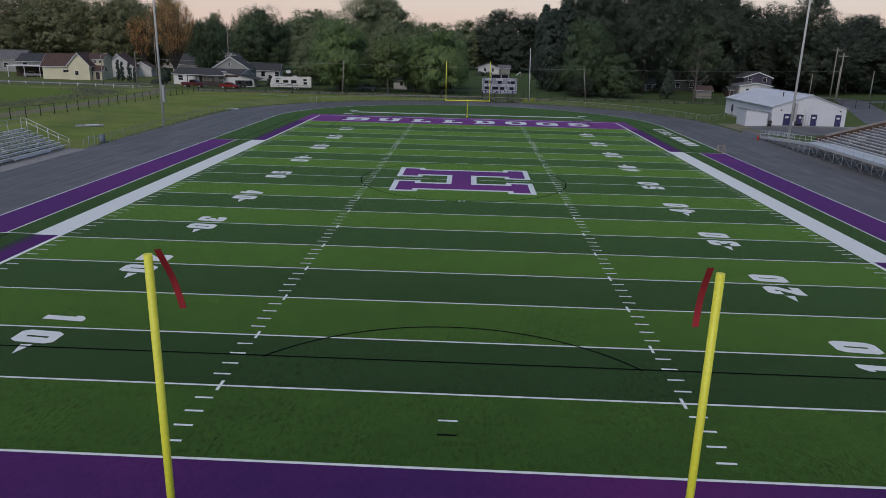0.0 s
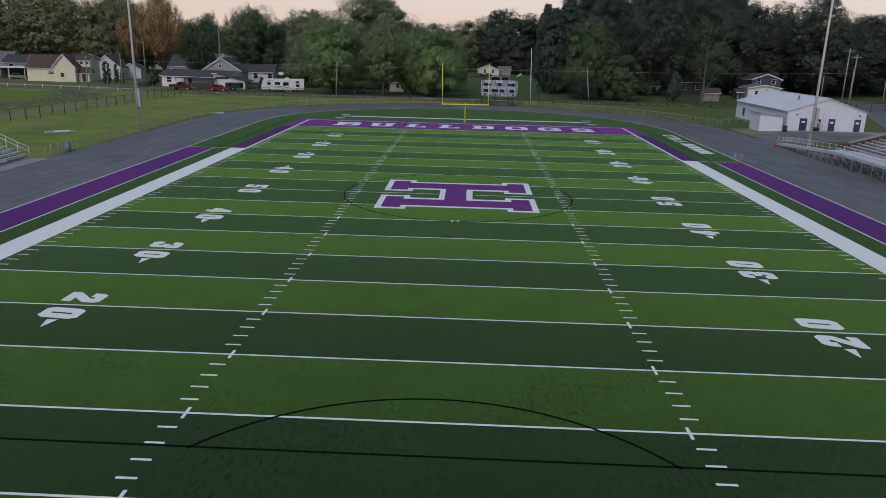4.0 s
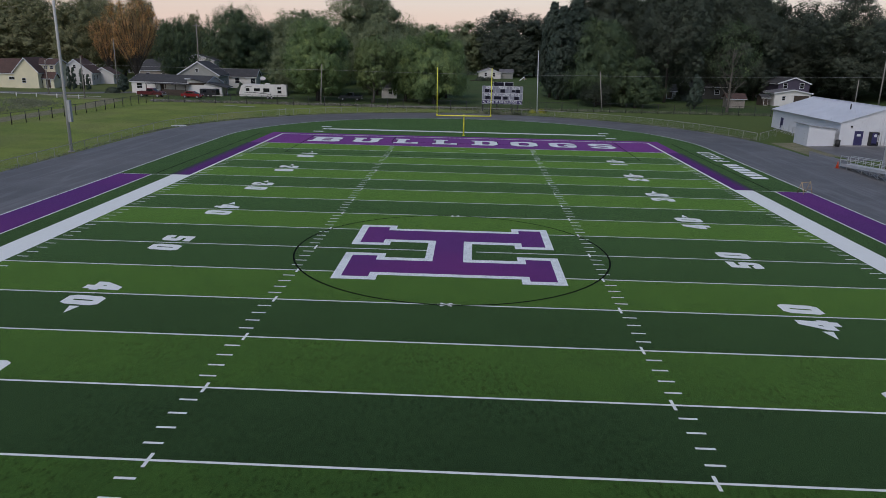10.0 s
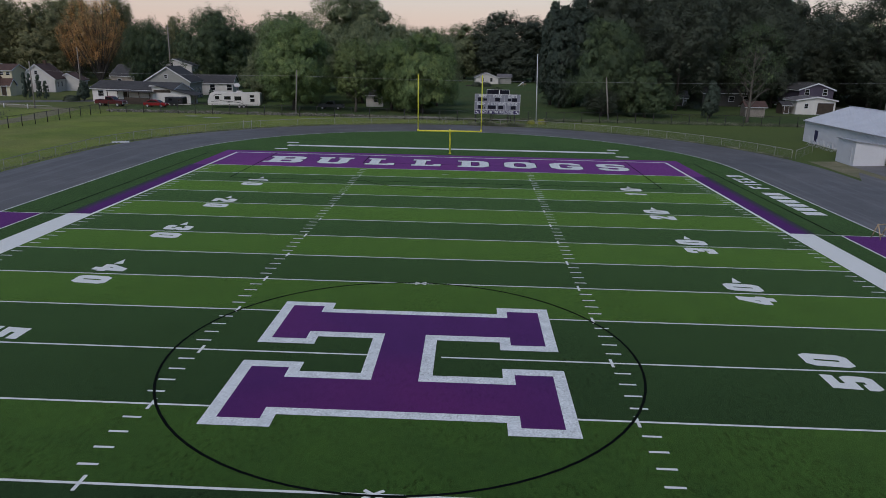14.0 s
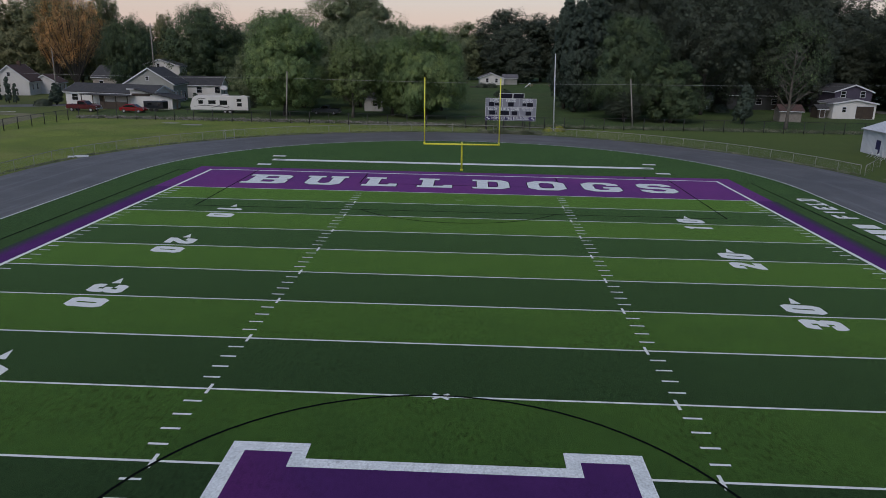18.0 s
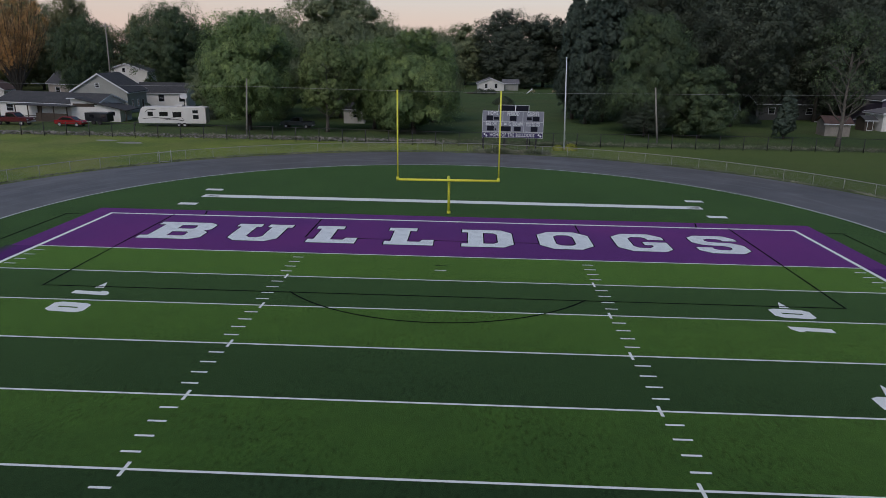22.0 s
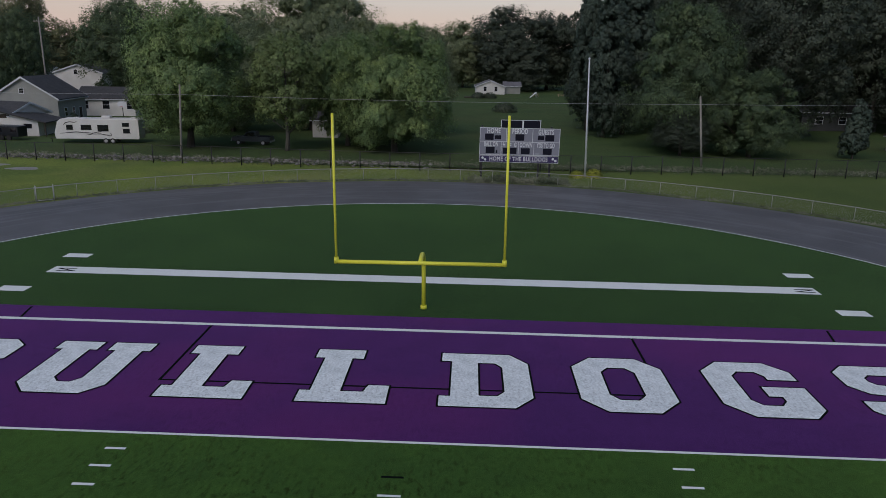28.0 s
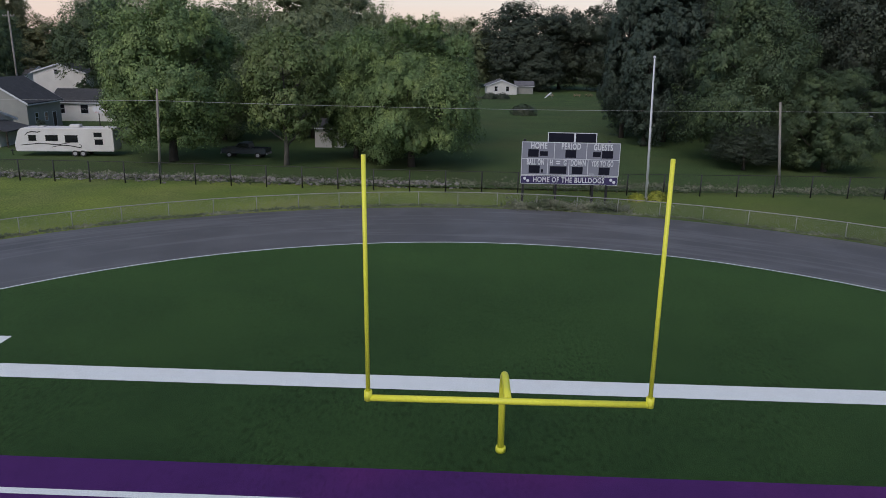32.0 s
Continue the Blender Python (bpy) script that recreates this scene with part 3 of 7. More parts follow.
ring = [(9.25 * math.cos(a), 9.25 * math.sin(a)) for a in (2 * math.pi * k / 72 for k in range(72))]
flat("centre_circle", [ring, [(x * (1 - BL / 9.25), y * (1 - BL / 9.25)) for x, y in ring]], BLACK_TURF, field, 0.0195, label="thin black circle")
for e in (-1, 1):
    black([(-19.85, e * 38.55), (19.85, e * 38.55)])
    black([(-9.05, e * 49.4), (9.05, e * 49.4)])
    for s in (-1, 1):
        black([(s * 19.8, e * 38.45), (s * 19.8, e * 54.9)], 0.0205)
        black([(s * 9.0, e * 49.4), (s * 9.0, e * 54.7)], 0.0205)
        black([(s * 17.6, e * 55.0), (s * 17.9, e * 56.3)], 0.0205)
        black([(s * 26.1, e * 54.3), (s * 27.75, e * 54.3)])
        black([(s * 27.7, e * 22.5), (s * 27.4, e * 54.3)], 0.0205)
    black([(9.15 * math.cos(a), e * (44.15 + 9.15 * math.sin(a))) for a in (math.radians(217 + 106 * k / 32) for k in range(33))])
# white take-off strip behind the far end zone with its short end marks
flat("white_strip", [rect(-20.3, 61.45, 20.1, 62.55)], WHITE_TURF, field, 0.012, label="long white strip behind the end zone")
for s in (-1, 1):
    for y in (58.75, 64.7):
        flat("strip_mark", [rect(s * 20.3 - 0.72, y - 0.38, s * 20.3 + 0.72, y + 0.38)], WHITE_TURF, field, 0.012)
    for a, b in (((19.0, 61.8), (20.0, 62.2)), ((19.0, 62.2), (20.0, 62.2)), ((18.9, 61.8), (19.9, 61.75))):
        black([(s * a[0], a[1]), (s * b[0], b[1])], 0.0165)


# block letter H at midfield, white border round purple
def block_h(sx0, sx1, sy0, sy1, ly0, ly1, cx, cl):
    q = [(cx, ly0), (sx0, ly0), (sx0, sy0), (sx1, sy0), (sx1, sy1), (sx0, sy1), (sx0, ly1)]
    right = q
    w = [(cl, ly0)] + q[1:]
    top_left = [(-x, y) for x, y in w[::-1]]
    low_left = [(-x, -y) for x, y in w]
    low_right = [(x, -y) for x, y in q[::-1]]
    return right + top_left + low_left + low_right


flat("midfield_logo_border", [block_h(3.80, 6.15, 0.88, 5.80, 1.68, 4.98, 1.19, 1.49)], WORN_WHITE, field, 0.021, pose(0.01, 0, 0), "white border of the block letter H")
flat("midfield_logo", [block_h(4.25, 5.68, 1.40, 5.30, 2.22, 4.52, 0.69, 1.04)], PURPLE, field, 0.025, pose(0.01, 0, 0), "purple block letter H")

# ---- block letters and numerals, drawn on a unit cell ----
C = 0.16
GLYPH = {
    "0": [[(C, 0), (1 - C, 0), (1, C), (1, 1 - C), (1 - C, 1), (C, 1), (0, 1 - C), (0, C)], [(0.44, 0.24), (0.56, 0.24), (0.56, 0.76), (0.44, 0.76)]],
    "1": [[(0.30, 0), (0.68, 0), (0.68, 1), (0.40, 1), (0.18, 0.86), (0.18, 0.72), (0.30, 0.72)]],
    "2": [[(0, 0), (1, 0), (1, 0.26), (0.58, 0.26), (1, 0.56), (1, 0.86), (0.84, 1), (0.14, 1), (0, 0.86), (0, 0.62), (0.42, 0.62), (0.42, 0.74), (0.58, 0.74), (0.58, 0.66), (0, 0.24)]],
    "3": [[(0.14, 0), (0.86, 0), (1, 0.14), (1, 0.42), (0.90, 0.5), (1, 0.58), (1, 0.86), (0.86, 1), (0.14, 1), (0, 0.86), (0, 0.66), (0.42, 0.66), (0.42, 0.76), (0.58, 0.76), (0.58, 0.61), (0.34, 0.61), (0.34, 0.39), (0.58, 0.39), (0.58, 0.24), (0.42, 0.24), (0.42, 0.34), (0, 0.34), (0, 0.14)]],
    "4": [[(0.46, 0), (0.88, 0), (0.88, 0.2), (1, 0.2), (1, 0.46), (0.88, 0.46), (0.88, 1), (0.46, 1), (0, 0.46), (0, 0.2), (0.46, 0.2)], [(0.34, 0.45), (0.47, 0.45), (0.47, 0.58)]],
    "5": [[(0.14, 0), (0.86, 0), (1, 0.14), (1, 0.5), (0.86, 0.65), (0.42, 0.65), (0.42, 0.75), (0.98, 0.75), (0.98, 1), (0.02, 1), (0.02, 0.42), (0.58, 0.42), (0.58, 0.24), (0.42, 0.24), (0.42, 0.32), (0, 0.32), (0, 0.14)]],
    "B": [[(0, 0), (0.86, 0), (1, 0.12), (1, 0.42), (0.91, 0.51), (1, 0.60), (1, 0.88), (0.86, 1), (0, 1), (0, 0.83), (0.12, 0.83), (0.12, 0.17), (0, 0.17)],
          [(0.42, 0.18), (0.66, 0.18), (0.70, 0.22), (0.70, 0.38), (0.66, 0.42), (0.42, 0.42)], [(0.42, 0.60), (0.66, 0.60), (0.70, 0.64), (0.70, 0.78), (0.66, 0.82), (0.42, 0.82)]],
    "U": [[(0.24, 0), (0.76, 0), (0.92, 0.16), (0.92, 0.83), (1, 0.83), (1, 1), (0.56, 1), (0.56, 0.83), (0.64, 0.83), (0.64, 0.27), (0.56, 0.19), (0.44, 0.19), (0.36, 0.27), (0.36, 0.83), (0.44, 0.83), (0.44, 1), (0, 1), (0, 0.83), (0.08, 0.83), (0.08, 0.16)]],
    "L": [[(0, 0), (1, 0), (1, 0.31), (0.76, 0.31), (0.72, 0.19), (0.46, 0.19), (0.46, 0.82), (0.60, 0.82), (0.60, 1), (0, 1), (0, 0.82), (0.12, 0.82), (0.12, 0.19), (0, 0.19)]],
    "D": [[(0, 0), (0.80, 0), (1, 0.18), (1, 0.82), (0.80, 1), (0, 1), (0, 0.83), (0.12, 0.83), (0.12, 0.17), (0, 0.17)], [(0.42, 0.19), (0.62, 0.19), (0.70, 0.27), (0.70, 0.73), (0.62, 0.81), (0.42, 0.81)]],
    "O": [[(0.24, 0), (0.76, 0), (1, 0.2), (1, 0.8), (0.76, 1), (0.24, 1), (0, 0.8), (0, 0.2)], [(0.40, 0.2), (0.60, 0.2), (0.69, 0.29), (0.69, 0.71), (0.60, 0.8), (0.40, 0.8), (0.31, 0.71), (0.31, 0.29)]],
    "G": [[(0.24, 0), (0.84, 0), (1, 0.14), (1, 0.52), (0.54, 0.52), (0.54, 0.35), (0.68, 0.35), (0.68, 0.27), (0.60, 0.19), (0.40, 0.19), (0.31, 0.28), (0.31, 0.72), (0.40, 0.81), (0.60, 0.81), (0.68, 0.73), (0.68, 0.66), (1, 0.66), (1, 0.82), (0.78, 1), (0.24, 1), (0, 0.8), (0, 0.2)]],
    "S": [[(0.20, 0.0), (0.80, 0), (1, 0.16), (1, 0.44), (0.82, 0.58), (0.38, 0.63), (0.32, 0.69), (0.32, 0.76), (0.40, 0.82), (0.60, 0.82), (0.68, 0.76), (0.68, 0.70), (0.98, 0.70), (0.98, 0.84), (0.80, 1), (0.20, 1), (0.02, 0.86), (0.02, 0.60), (0.18, 0.46), (0.62, 0.40), (0.69, 0.34), (0.69, 0.25), (0.60, 0.18), (0.40, 0.18), (0.32, 0.25), (0.32, 0.32), (0, 0.32), (0, 0.16)]],
    "F": [[(0, 0), (0.36, 0), (0.36, 0.38), (0.82, 0.38), (0.82, 0.6), (0.36, 0.6), (0.36, 0.78), (1, 0.78), (1, 1), (0, 1)]],
    "I": [[(0.3, 0), (0.7, 0), (0.7, 1), (0.3, 1)]],
    "E": [[(0, 0), (1, 0), (1, 0.22), (0.36, 0.22), (0.36, 0.4), (0.84, 0.4), (0.84, 0.6), (0.36, 0.6), (0.36, 0.78), (1, 0.78), (1, 1), (0, 1)]],
}


def glyph(ch, w, h, lean=0.0):
    return [[((u - 0.5) * w + lean * (v - 0.5) * h, (v - 0.5) * h) for u, v in loop] for loop in GLYPH[ch]]


for ch, x0, x1 in zip("BULLDOGS", (-19.55, -14.2, -8.75, -3.83, 1.08, 6.05, 10.95, 15.95), (-15.6, -10.42, -5.65, -0.72, 4.38, 9.42, 14.3, 19.15)):
    spot = pose((x0 + x1) / 2, 50.33, 0)
    flat("letter_outline", glyph(ch, x1 - x0, 4.4), BLACK_TURF, field, 0.022, spot, "black edge of a letter", grow=0.07)
    flat("end_zone_letter", glyph(ch, x1 - x0, 4.4), WORN_WHITE, field, 0.027, spot, "worn white block letter " + ch)

for n in range(1, 10):
    tens = str(5 - abs(5 - n))
    y = (n * 10 - 50) * YD
    for s in (-1, 1):
        turn = 90 if s > 0 else -90
        for ch, along in ((tens, -1.0), ("0", 1.0)):
            flat("yard_numeral", glyph(ch, 1.2, 1.84, 0.1), WHITE_TURF, field, 0.015, pose(s * 16.85, y + (along if s > 0 else -along), 0, 0, 0, turn), "white painted " + ch)
        if n != 5:
            e = 1 if n > 5 else -1
            flat("direction_arrow", [[(s * 16.58, y + e * 1.78), (s * 17.07, y + e * 1.78), (s * 16.86, y + e * 2.68)]], WHITE_TURF, field, 0.015)

# lettering beside the track: the first word as plain bars
for k in range(6):
    flat("lettering_bar", [rect(-0.58, -0.8, 0.58, 0.8)], WHITE_TURF, field, 0.012, pose(29.25, 29.4 + k * 1.58, 0, 0, 0, 90), "white painted bar")
for k, ch in enumerate("FIELD"):
    flat("field_letter", glyph(ch, 1.15, 1.6), WHITE_TURF, field, 0.012, pose(29.25, 40.4 + k * 1.58, 0, 0, 0, 90), "white painted letter " + ch)


# ---- goal posts ----
def goal_post(label):
    g = thing("goal_post", label, "goal post")
    tube_part("crossbar", [(-3.62, 0, 2.92), (3.62, 0, 2.92)], 0.085, YELLOW, g, sides=14)
    for s in (-1, 1):
        tube_part("upright", [(s * 3.56, 0, 2.98), (s * 3.56, 0, 9.08)], 0.055, YELLOW, g, sides=12)
    bend = [(0, 2.5 + 0.0, 0.0), (0, 2.5, 1.75)]
    bend += [(0, 1.25 + 1.25 * math.cos(a), 1.75 + 1.17 * math.sin(a)) for a in (math.radians(10 * k) for k in range(1, 10))]
    bend += [(0, 0.6, 2.92), (0, 0.05, 2.92)]
    tube_part("gooseneck", bend, 0.1, YELLOW, g, sides=14)
    tube_part("base_collar", [(0, 2.5, 0.0), (0, 2.5, 0.16)], 0.15, YELLOW, g, sides=14)
    for s in (-1, 1):
        tube_part("clamp", [(s * 3.56, 0, 2.86), (s * 3.56, 0, 3.12)], 0.105, YELLOW, g, sides=12)
    return g


far_post = goal_post("yellow gooseneck football goal post behind the end zone")
far_post.matrix_basis = pose(-0.02, 55.16, 0.0, 0, -0.4, 0) @ Matrix.Diagonal((1, 1, 1.008, 1))
near_post = goal_post("yellow gooseneck football goal post with red wind ribbons")
near_post.matrix_basis = pose(-0.04, -55.3, 0.0, 0, 0, 180) @ Matrix.Diagonal((0.998, 1, 1.013, 1))
for s in (-1, 1):
    bm = bmesh.new()
    prev = None
    for k in range(9):
        u, hw = k / 8, (0.05 if s > 0 else 0.036)
        x = s * 3.53 + (-0.045 - 0.27 * u ** 1.2 if s > 0 else 0.06 + 0.09 * u ** 1.3)
        z = 9.12 - 0.78 * u
        y = -0.09 - 0.1 * math.sin(u * 3)
        a, b = bm.verts.new((x - hw, y, z)), bm.verts.new((x + hw, y - 0.03, z - 0.02))
        c, d = bm.verts.new((x - hw, y - 0.012, z)), bm.verts.new((x + hw, y - 0.042, z - 0.02))
        if prev:
            bm.faces.new((prev[0], prev[1], b, a))
            bm.faces.new((prev[2], c, d, prev[3]))
            bm.faces.new((prev[0], a, c, prev[2]))
            bm.faces.new((prev[1], prev[3], d, b))
        prev = (a, b, c, d)
    ob = part("wind_ribbon", bm, RED_CLOTH, near_post, "red cloth ribbon hanging from the upright")

# ---- fences ----
WIRE_LIGHT = bpy.data.materials.new("chain_link_grey")
WIRE_DARK = bpy.data.materials.new("chain_link_black")
for m, tone, size in ((WIRE_LIGHT, (0.29, 0.295, 0.28), 0.060), (WIRE_DARK, (0.010, 0.010, 0.011), 0.062)):
    m.use_nodes = True
    n, l = m.node_tree.nodes, m.node_tree.links
    b = n["Principled BSDF"]
    b.inputs["Base Color"].default_value, b.inputs["Roughness"].default_value = (*tone, 1), 0.5
    at = n.new("ShaderNodeUVMap")
    fac = None
    for turn in (45, -45):
        mp = n.new("ShaderNodeMapping")
        mp.inputs["Rotation"].default_value = (0, 0, radians(turn))
        mp.inputs["Scale"].default_value = (1 / size, 1 / size, 1)
        l.new(at.outputs["UV"], mp.inputs["Vector"])
        sep = n.new("ShaderNodeSeparateXYZ")
        l.new(mp.outputs["Vector"], sep.inputs["Vector"])
        fr = n.new("ShaderNodeMath")
        fr.operation = "FRACT"
        l.new(sep.outputs["X"], fr.inputs[0])
        lt = n.new("ShaderNodeMath")
        lt.operation = "LESS_THAN"
        lt.inputs[1].default_value = 0.04
        l.new(fr.outputs[0], lt.inputs[0])
        if fac is None:
            fac = lt.outputs[0]
        else:
            mx = n.new("ShaderNodeMath")
            mx.operation = "MAXIMUM"
            l.new(fac, mx.inputs[0])
            l.new(lt.outputs[0], mx.inputs[1])
            fac = mx.outputs[0]
    l.new(fac, b.inputs["Alpha"])


def fence(label, points, high, material, wire, step=3.05, radius=0.03, rails=(1.0,), skip=(), post_high=0.04, posts=True):
    """A chain-link fence along a line of ground points: posts, top rail and the wire between."""
    g = thing("chain_link_fence", label, "fence")
    length, stops = 0.0, [(0.0, Vector(points[0]))]
    for a, b in zip(points, points[1:]):
        length += (Vector(b) - Vector(a)).length
        stops.append((length, Vector(b)))

    def spot(d):
        for (da, a), (db, b) in zip(stops, stops[1:]):
            if d <= db + 1e-6:
                return a.lerp(b, (d - da) / max(db - da, 1e-6))
        return stops[-1][1]

    count = max(1, round(length / step))
    feet = []
    for k in range(count + 1):
        p = spot(length * k / count)
        feet.append(Vector((p.x, p.y, height(p.x, p.y))))
    bm = bmesh.new()
    bm_tube(bm, [(0, 0, -0.1), (0, 0, high + post_high)], radius, 8)
    post = mesh_of("fence_post", bm, material)
    for p in feet:
        o = part("fence_post", post, material, g)
        o.location = p
    for r in rails:
        bm = bmesh.new()
        bm_tube(bm, [p + Vector((0, 0, high * r)) for p in feet], 0.034 if material is FENCE_STEEL else 0.024, 6)
        part("top_rail" if r > 0.5 else "bottom_wire", bm, material, g)
    me = bpy.data.meshes.new("wire_mesh")
    vs = [tuple(p + Vector((0, 0, z))) for p in feet for z in (0.03, high)]
    fs = [(2 * k, 2 * k + 2, 2 * k + 3, 2 * k + 1) for k in range(count)]
    me.from_pydata(vs, [], fs)
    uv = me.uv_layers.new()
    run = length / count
    for k in range(count):
        for c, (u, v) in enumerate(((0, 0), (1, 0), (1, 1), (0, 1))):
            uv.data[4 * k + c].uv = ((k + u) * run, v * high)
    me.materials.append(wire)
    part("wire_mesh", me, wire, g, "woven wire mesh")
    return g


arc = [(FENCE * math.cos(a), BEND + FENCE * math.sin(a)) for a in (math.radians(14 + 166 * k / 36) for k in range(37))]
fence("low galvanised chain-link fence along the running track", arc[:-2] + [(-41.75, 47), (-41.25, 34), (-41.1, 11.6)], 1.05, FENCE_STEEL, WIRE_LIGHT, radius=0.026)
fence("tall black chain-link fence at the end of the school grounds", [(-60.6, 97.4), (100, 98.4)], 1.8, BLACK_METAL, WIRE_DARK, radius=0.055)
fence("tall black chain-link fence beside a gravel path", [(-60.6, 97.4), (-60.9, 69), (-61.9, 44), (-63.3, 31), (-65.5, 0)], 1.6, BLACK_METAL, WIRE_DARK, radius=0.06)
fence("short galvanised chain-link fence near the white building", [(45.6, 66.0), (41.2, 60.6)], 1.1, FENCE_STEEL, WIRE_LIGHT, radius=0.026)
for x, y, turn in ((-30.6, 79.0, 38), (-41.07, 13.2, 90)):
    g = thing("fence_gate", "pale metal frame of a small gate in the chain-link fence", "gate", pose(x, y, height(x, y), 0, 0, turn))
    for u in (-0.6, 0.6):
        tube_part("gate_post", [(u, 0, 0), (u, 0, 1.3)], 0.04, GALVANISED, g)
    tube_part("gate_rail", [(-0.6, 0, 1.1), (0.6, 0, 1.1)], 0.022, GALVANISED, g)
    tube_part("gate_rail", [(-0.6, 0, 0.12), (0.6, 0, 0.12)], 0.022, GALVANISED, g)


# ---- poles, wires, lights ----
def light_pole(x, y, tall, box_at):
    g = thing("stadium_light_pole", "tall tapered galvanised steel stadium light pole", "light pole", pose(x, y, height(x, y)))
    tube_part("pole", [(0, 0, 0), (0, 0, tall / 2), (0, 0, tall)], [0.17, 0.135, 0.09], POLE_STEEL, g, sides=14)
    tube_part("base_flange", [(0, 0, 0), (0, 0, 0.12)], 0.36, CONCRETE, g, sides=14)
    box_part("control_box", (0.16, -0.22, box_at, 0.50, 0.22, box_at + 2.3), GALVANISED, g, "grey equipment cabinet on the pole", 0.03)
    box_part("lamp_arm", (-1.6, -0.08, tall - 0.3, 1.6, 0.08, tall - 0.14), GALVANISED, g)
    for u in (-1.35, -0.45, 0.45, 1.35):
        box_part("floodlight", (u - 0.28, -0.35, tall - 0.12, u + 0.28, 0.1, tall + 0.4), GALVANISED, g, "grey floodlight housing", 0.05)


light_pole(-41.9, 34.2, 24.0, 3.2)
light_pole(42.4, 32.0, 24.0, 3.2)


def utility_pole(x, y, tall, radius=0.13, arm=0.0, label="weathered wooden utility pole", lean=0.0):
    g = thing("utility_pole", label, "utility pole", pose(x, y, height(x, y), 0, lean, 0))
    tube_part("pole", [(0, 0, -0.2), (0, 0, tall)], [radius, radius * 0.72], POLE_WOOD, g, sides=10)
    if arm:
        box_part("crossarm", (-arm / 2, -0.06, tall - 0.75, arm / 2, 0.06, tall - 0.62), POLE_WOOD, g)
        for u in (-0.46, -0.2, 0.2, 0.46):
            tube_part("insulator", [(u * arm, 0, tall - 0.62), (u * arm, 0, tall - 0.45)], 0.04, GALVANISED, g)
    return g


def wire(points, sag=0.3, radius=0.014):
    pts = []
    for a, b in zip(points, points[1:]):
        a, b = Vector(a), Vector(b)
        for k in range(0 if not pts else 1, 13):
            u = k / 12
            p = a.lerp(b, u)
            p.z -= sag * 4 * u * (1 - u)
            pts.append(p)
    bm = bmesh.new()
    bm_tube(bm, pts, radius, 5)
    whole("power_line", bm, BLACK_METAL if radius < 0.013 else GALVANISED, "thin overhead cable strung between wooden poles", "cable")


utility_pole(-28.7, 100.9, 7.7, lean=3.0)
utility_pole(26.6, 102.5, 7.55, lean=-7.0)
utility_pole(86.0, 110.0, 8.5)
wire([(-76.6, 102.0, 6.95), (-28.4, 100.9, 6.98), (25.8, 102.5, 6.95), (86.0, 110.0, 7.8)], 0.22)
utility_pole(92.4, 126.0, 13.0, 0.17, 2.2)
utility_pole(88.0, 113.6, 11.6, 0.17, 2.2)
utility_pole(104.9, 130.6, 7.4, 0.14)
utility_pole(87.2, 126.0, 6.4, 0.13)
for z in (12.2, 11.4, 9.8, 8.6):
    wire([(88.0, 113.6, z - 1.2), (135.0, 118.0, z - 0.6)], 0.8, 0.012)
wire([(92.4, 126.0, 12.0), (70.0, 190.0, 11.0)], 0.8, 0.012)
utility_pole(-76.6, 102.0, 8.2, 0.13)
utility_pole(-88.0, 139.2, 11.5, 0.15)
utility_pole(-70.1, 147.6, 16.0, 0.16, 1.8)

g = thing("street_lamp", "wooden street lamp post with a curved grey arm", "street lamp", pose(-89.5, 111.5, height(-89, 111)))
tube_part("pole", [(0, 0, -0.1), (0, 0, 7.0)], [0.14, 0.1], POLE_WOOD, g)
tube_part("arm", [(0, 0, 6.6), (0.5, 0, 7.2), (1.2, 0, 7.4)], 0.04, GALVANISED, g)
box_part("lamp_head", (1.1, -0.14, 7.3, 1.75, 0.14, 7.48), GALVANISED, g, "", 0.03)

g = thing("flagpole", "bare white flagpole with a small ball finial", "flagpole", pose(13.35, 96.2, height(13.35, 96.2), 0, -1.8, 0) @ Matrix.Scale(1.015, 4))
tube_part("pole", [(0, 0, -0.1), (0, 0, 11.0)], [0.10, 0.05], WHITE_PAINT, g, sides=12)
bm = bmesh.new()
bmesh.ops.create_icosphere(bm, subdivisions=2, radius=0.11, matrix=Matrix.Translation((0, 0, 11.08)))
part("finial", bm, WHITE_PAINT, g)
tube_part("base_sleeve", [(0, 0, 0), (0, 0, 0.25)], 0.16, GALVANISED, g)
box_part("cleat", (0.08, -0.03, 1.3, 0.16, 0.03, 1.5), GALVANISED, g)
tube_part("halyard", [(0.13, 0, 1.4), (0.07, 0, 10.9)], 0.006, WHITE_PAINT, g, sides=4)


# ---- scoreboard ----
def words(text, size, material, parent, at, wide=1.0, name="lettering"):
    cu = bpy.data.curves.new(name, "FONT")
    cu.body, cu.size, cu.align_x, cu.align_y, cu.extrude = text, size, "CENTER", "CENTER", 0.003
    cu.space_character = 1.12
    cu.bevel_depth, cu.bevel_resolution = size * 0.026, 0
    tmp = bpy.data.objects.new(name, cu)
    me = bpy.data.meshes.new_from_object(tmp)
    bpy.data.objects.remove(tmp)
    me.materials.clear()
    me.materials.append(material)
    ob = new(name, me)
    ob.parent = parent
    ob.matrix_basis = at @ Matrix.Diagonal((wide * 0.94, 1.12, 1, 1))
    return tagged(ob, "white lettering " + text)


